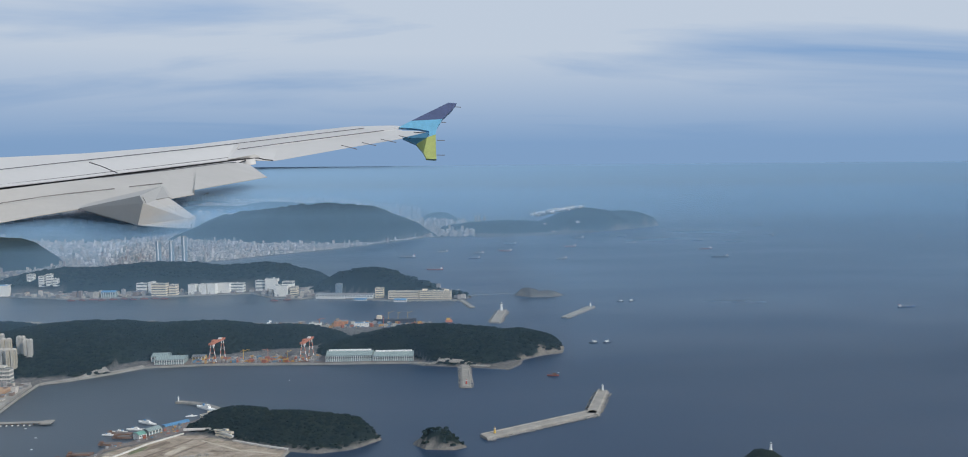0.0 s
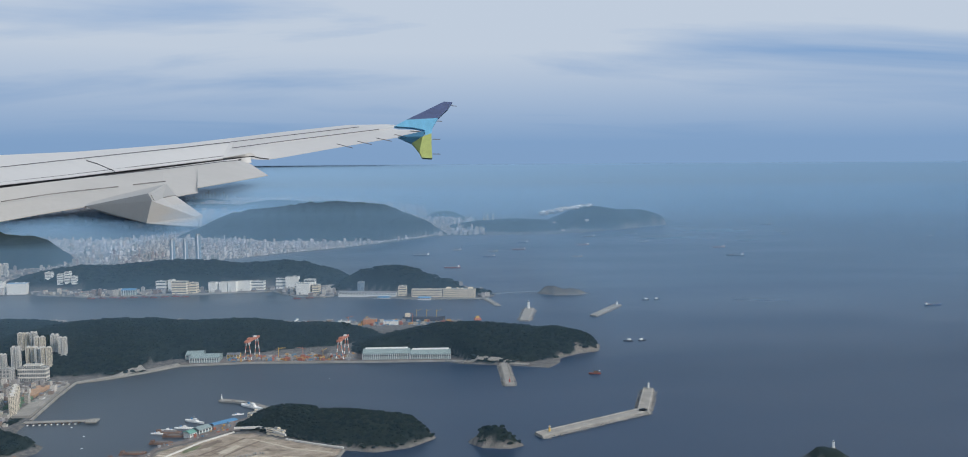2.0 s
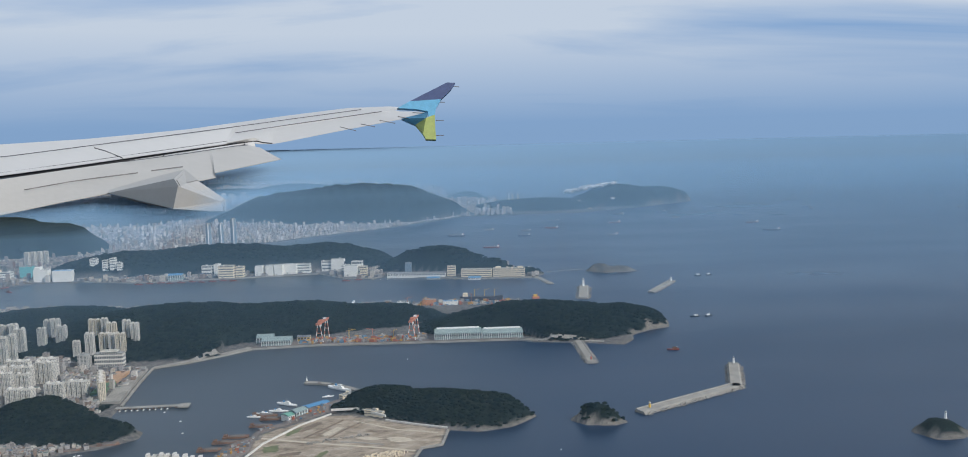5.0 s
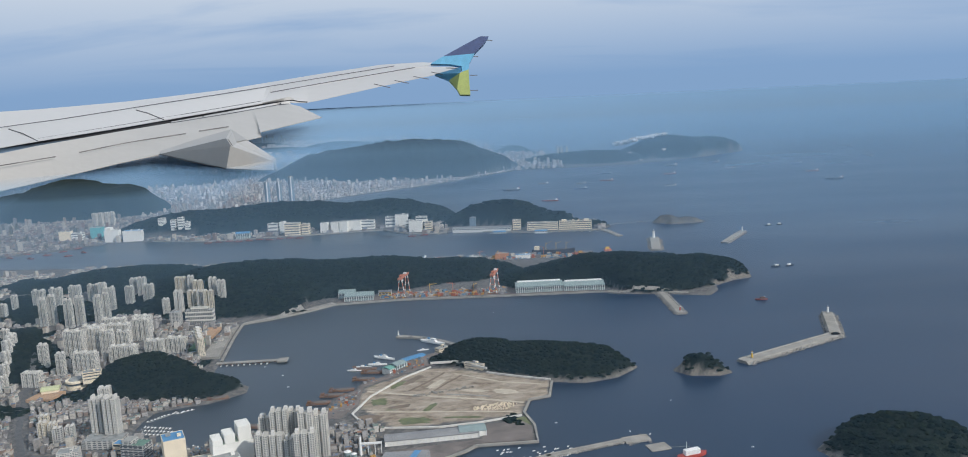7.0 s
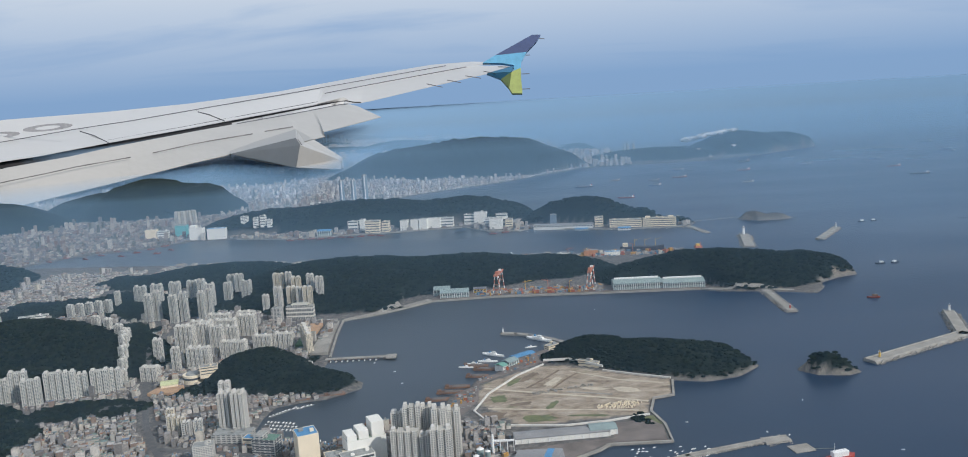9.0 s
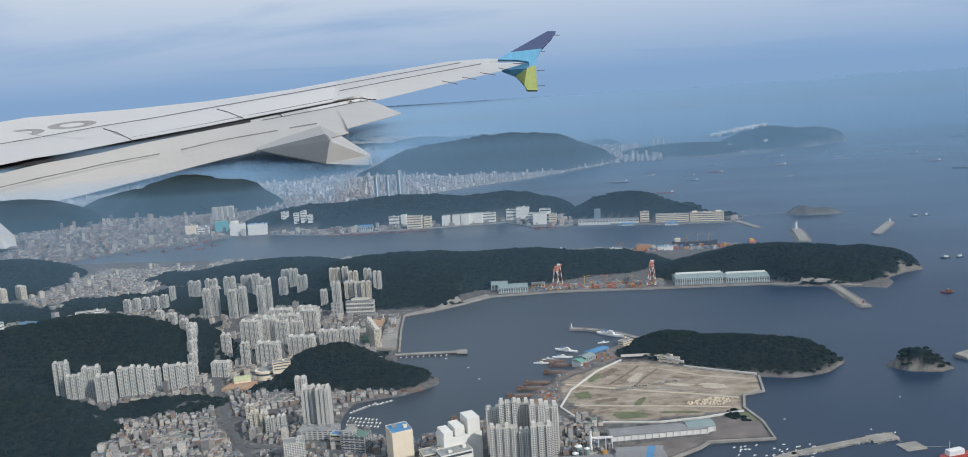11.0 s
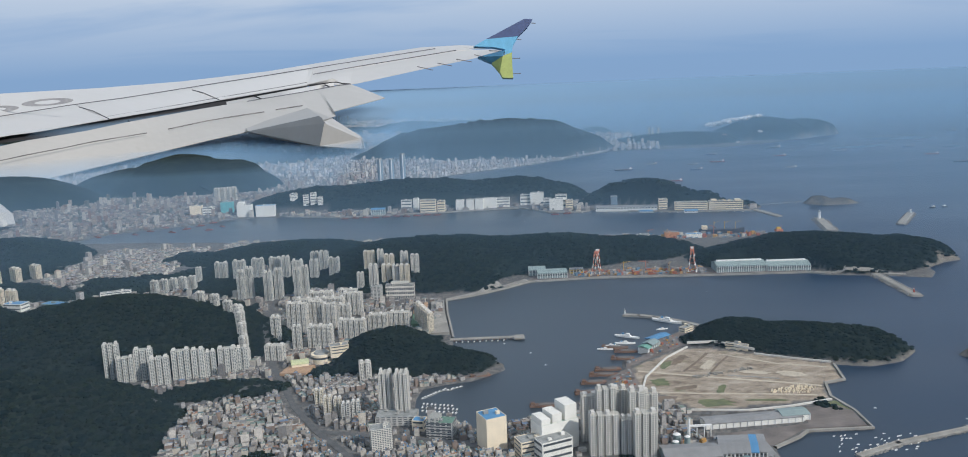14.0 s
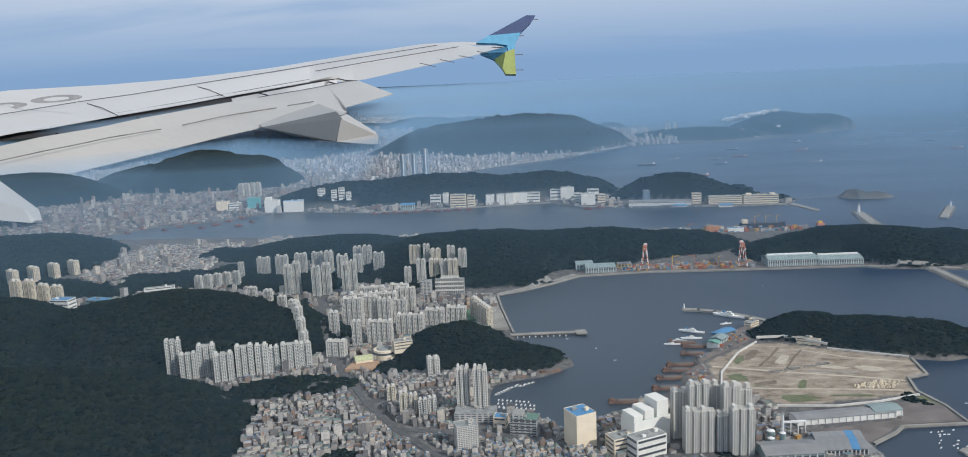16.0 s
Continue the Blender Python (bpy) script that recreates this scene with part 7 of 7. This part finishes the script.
# ---- woods ----
def crown_soup(name, box, step, size, seed, label, keep=1.0):
    """Uneven tree crowns over the wooded ground of a stretch of coast."""
    rng = np.random.RandomState(seed)
    g = [np.arange(a, b, step) for a, b in (box[:2], box[2:])]
    X, Y = (v.ravel() for v in np.meshgrid(*g))
    X, Y = X + rng.uniform(-0.9, 0.9, X.shape) * step, Y + rng.uniform(-0.9, 0.9, X.shape) * step
    z, wood, rock, bare, sd = land_height(X, Y)
    ok = (wood > 0.35) & (sd > 0.4) & (rng.uniform(0, 1, X.shape) < keep)
    for a, b, r in SITES:
        ok &= (X - a) ** 2 + (Y - b) ** 2 > (r * 0.75) ** 2
    X, Y, z = X[ok], Y[ok], z[ok]
    n = len(X)
    ring = 6
    a = np.linspace(0, 2 * np.pi, ring, endpoint=False)[None, :] + rng.uniform(0, 1, (n, 1))
    r = size * rng.uniform(0.65, 1.35, (n, 1))
    V = np.zeros((n, 2 * ring + 1, 3))
    for k, (rad, up) in enumerate(((1.0, 0.1), (0.7, 0.5))):
        rr = r * rad * rng.uniform(0.7, 1.25, (n, ring))
        V[:, k * ring:(k + 1) * ring, 0] = X[:, None] + rr * np.cos(a + 0.5 * k)
        V[:, k * ring:(k + 1) * ring, 1] = Y[:, None] + rr * np.sin(a + 0.5 * k)
        V[:, k * ring:(k + 1) * ring, 2] = z[:, None] + r * up * rng.uniform(0.75, 1.2, (n, ring))
    V[:, -1] = np.stack([X, Y, z + r[:, 0] * rng.uniform(0.58, 0.78, n)], 1)
    F = []
    for k in range(ring):
        j = (k + 1) % ring
        F += [(k, j, ring + k), (j, ring + j, ring + k), (ring + k, ring + j, 2 * ring)]
    F = np.array(F)
    faces = (F[None] + (np.arange(n) * (2 * ring + 1))[:, None, None]).reshape(-1, 3)
    ob = soup(name, V.reshape(-1, 3).tolist(), faces.tolist(), LEAF)
    return tagged(ob, label, "trees", kind="stuff")


crown_soup("mountain_trees", (-190, -66, -140, -14), 0.8, 0.6, 61, "dense dark green forest on the near mountain")
crown_soup("cape_trees", (-68, -24, -80, -48), 0.75, 0.5, 62, "dense dark green trees on the wooded cape")
crown_soup("ridge_trees", (-205, 106, -30, 66), 0.95, 0.72, 63, "dense dark green forest on the long ridge")
crown_soup("town_trees", (-72, 26, -118, -66), 0.8, 0.42, 67, "small groves between the houses")
crown_soup("island_trees", (8, 100, -128, -45), 0.8, 0.52, 64, "dense dark green trees on the harbour islands")
crown_soup("second_ridge_trees", (-170, 124, 95, 200), 1.5, 1.0, 65, "dark forest on the ridge across the strait")

# ---- low clouds ----
def cloud(place, size, count, seed, label):
    """Puffs heaped along a line: place and size of the whole."""
    rng = random.Random(seed)
    bm = bmesh.new()
    for k in range(count):
        s = k / (count - 1)
        c = Vector(((s - 0.5) * size[0] + rng.uniform(-0.04, 0.04) * size[0], rng.uniform(-0.3, 0.3) * size[1], (0.5 * size[3] * (2 * s - 1)) + rng.uniform(-0.2, 0.3) * size[2]))
        r = (0.35 + 0.65 * math.sin(math.pi * min(0.85, s + 0.1))) * rng.uniform(0.6, 1.1)
        bmesh.ops.create_icosphere(bm, subdivisions=2, radius=1.0, matrix=Matrix.Translation(c) @ Matrix.Diagonal((r * size[0] * 0.09, r * size[1] * 0.4, r * size[2] * 0.45, 1)))
    for v in bm.verts:
        v.co += noise.noise_vector(v.co * 0.8) * size[2] * 0.22
    ob = part("cloud", bm, CLOUD_WHITE, None, smooth=True)
    ob.location = place
    return tagged(ob, label, "cloud")


cloud((171, 430, 13.8), (40, 10, 3.4, 6.6), 90, 5, "small white cap of cloud on the far headland")
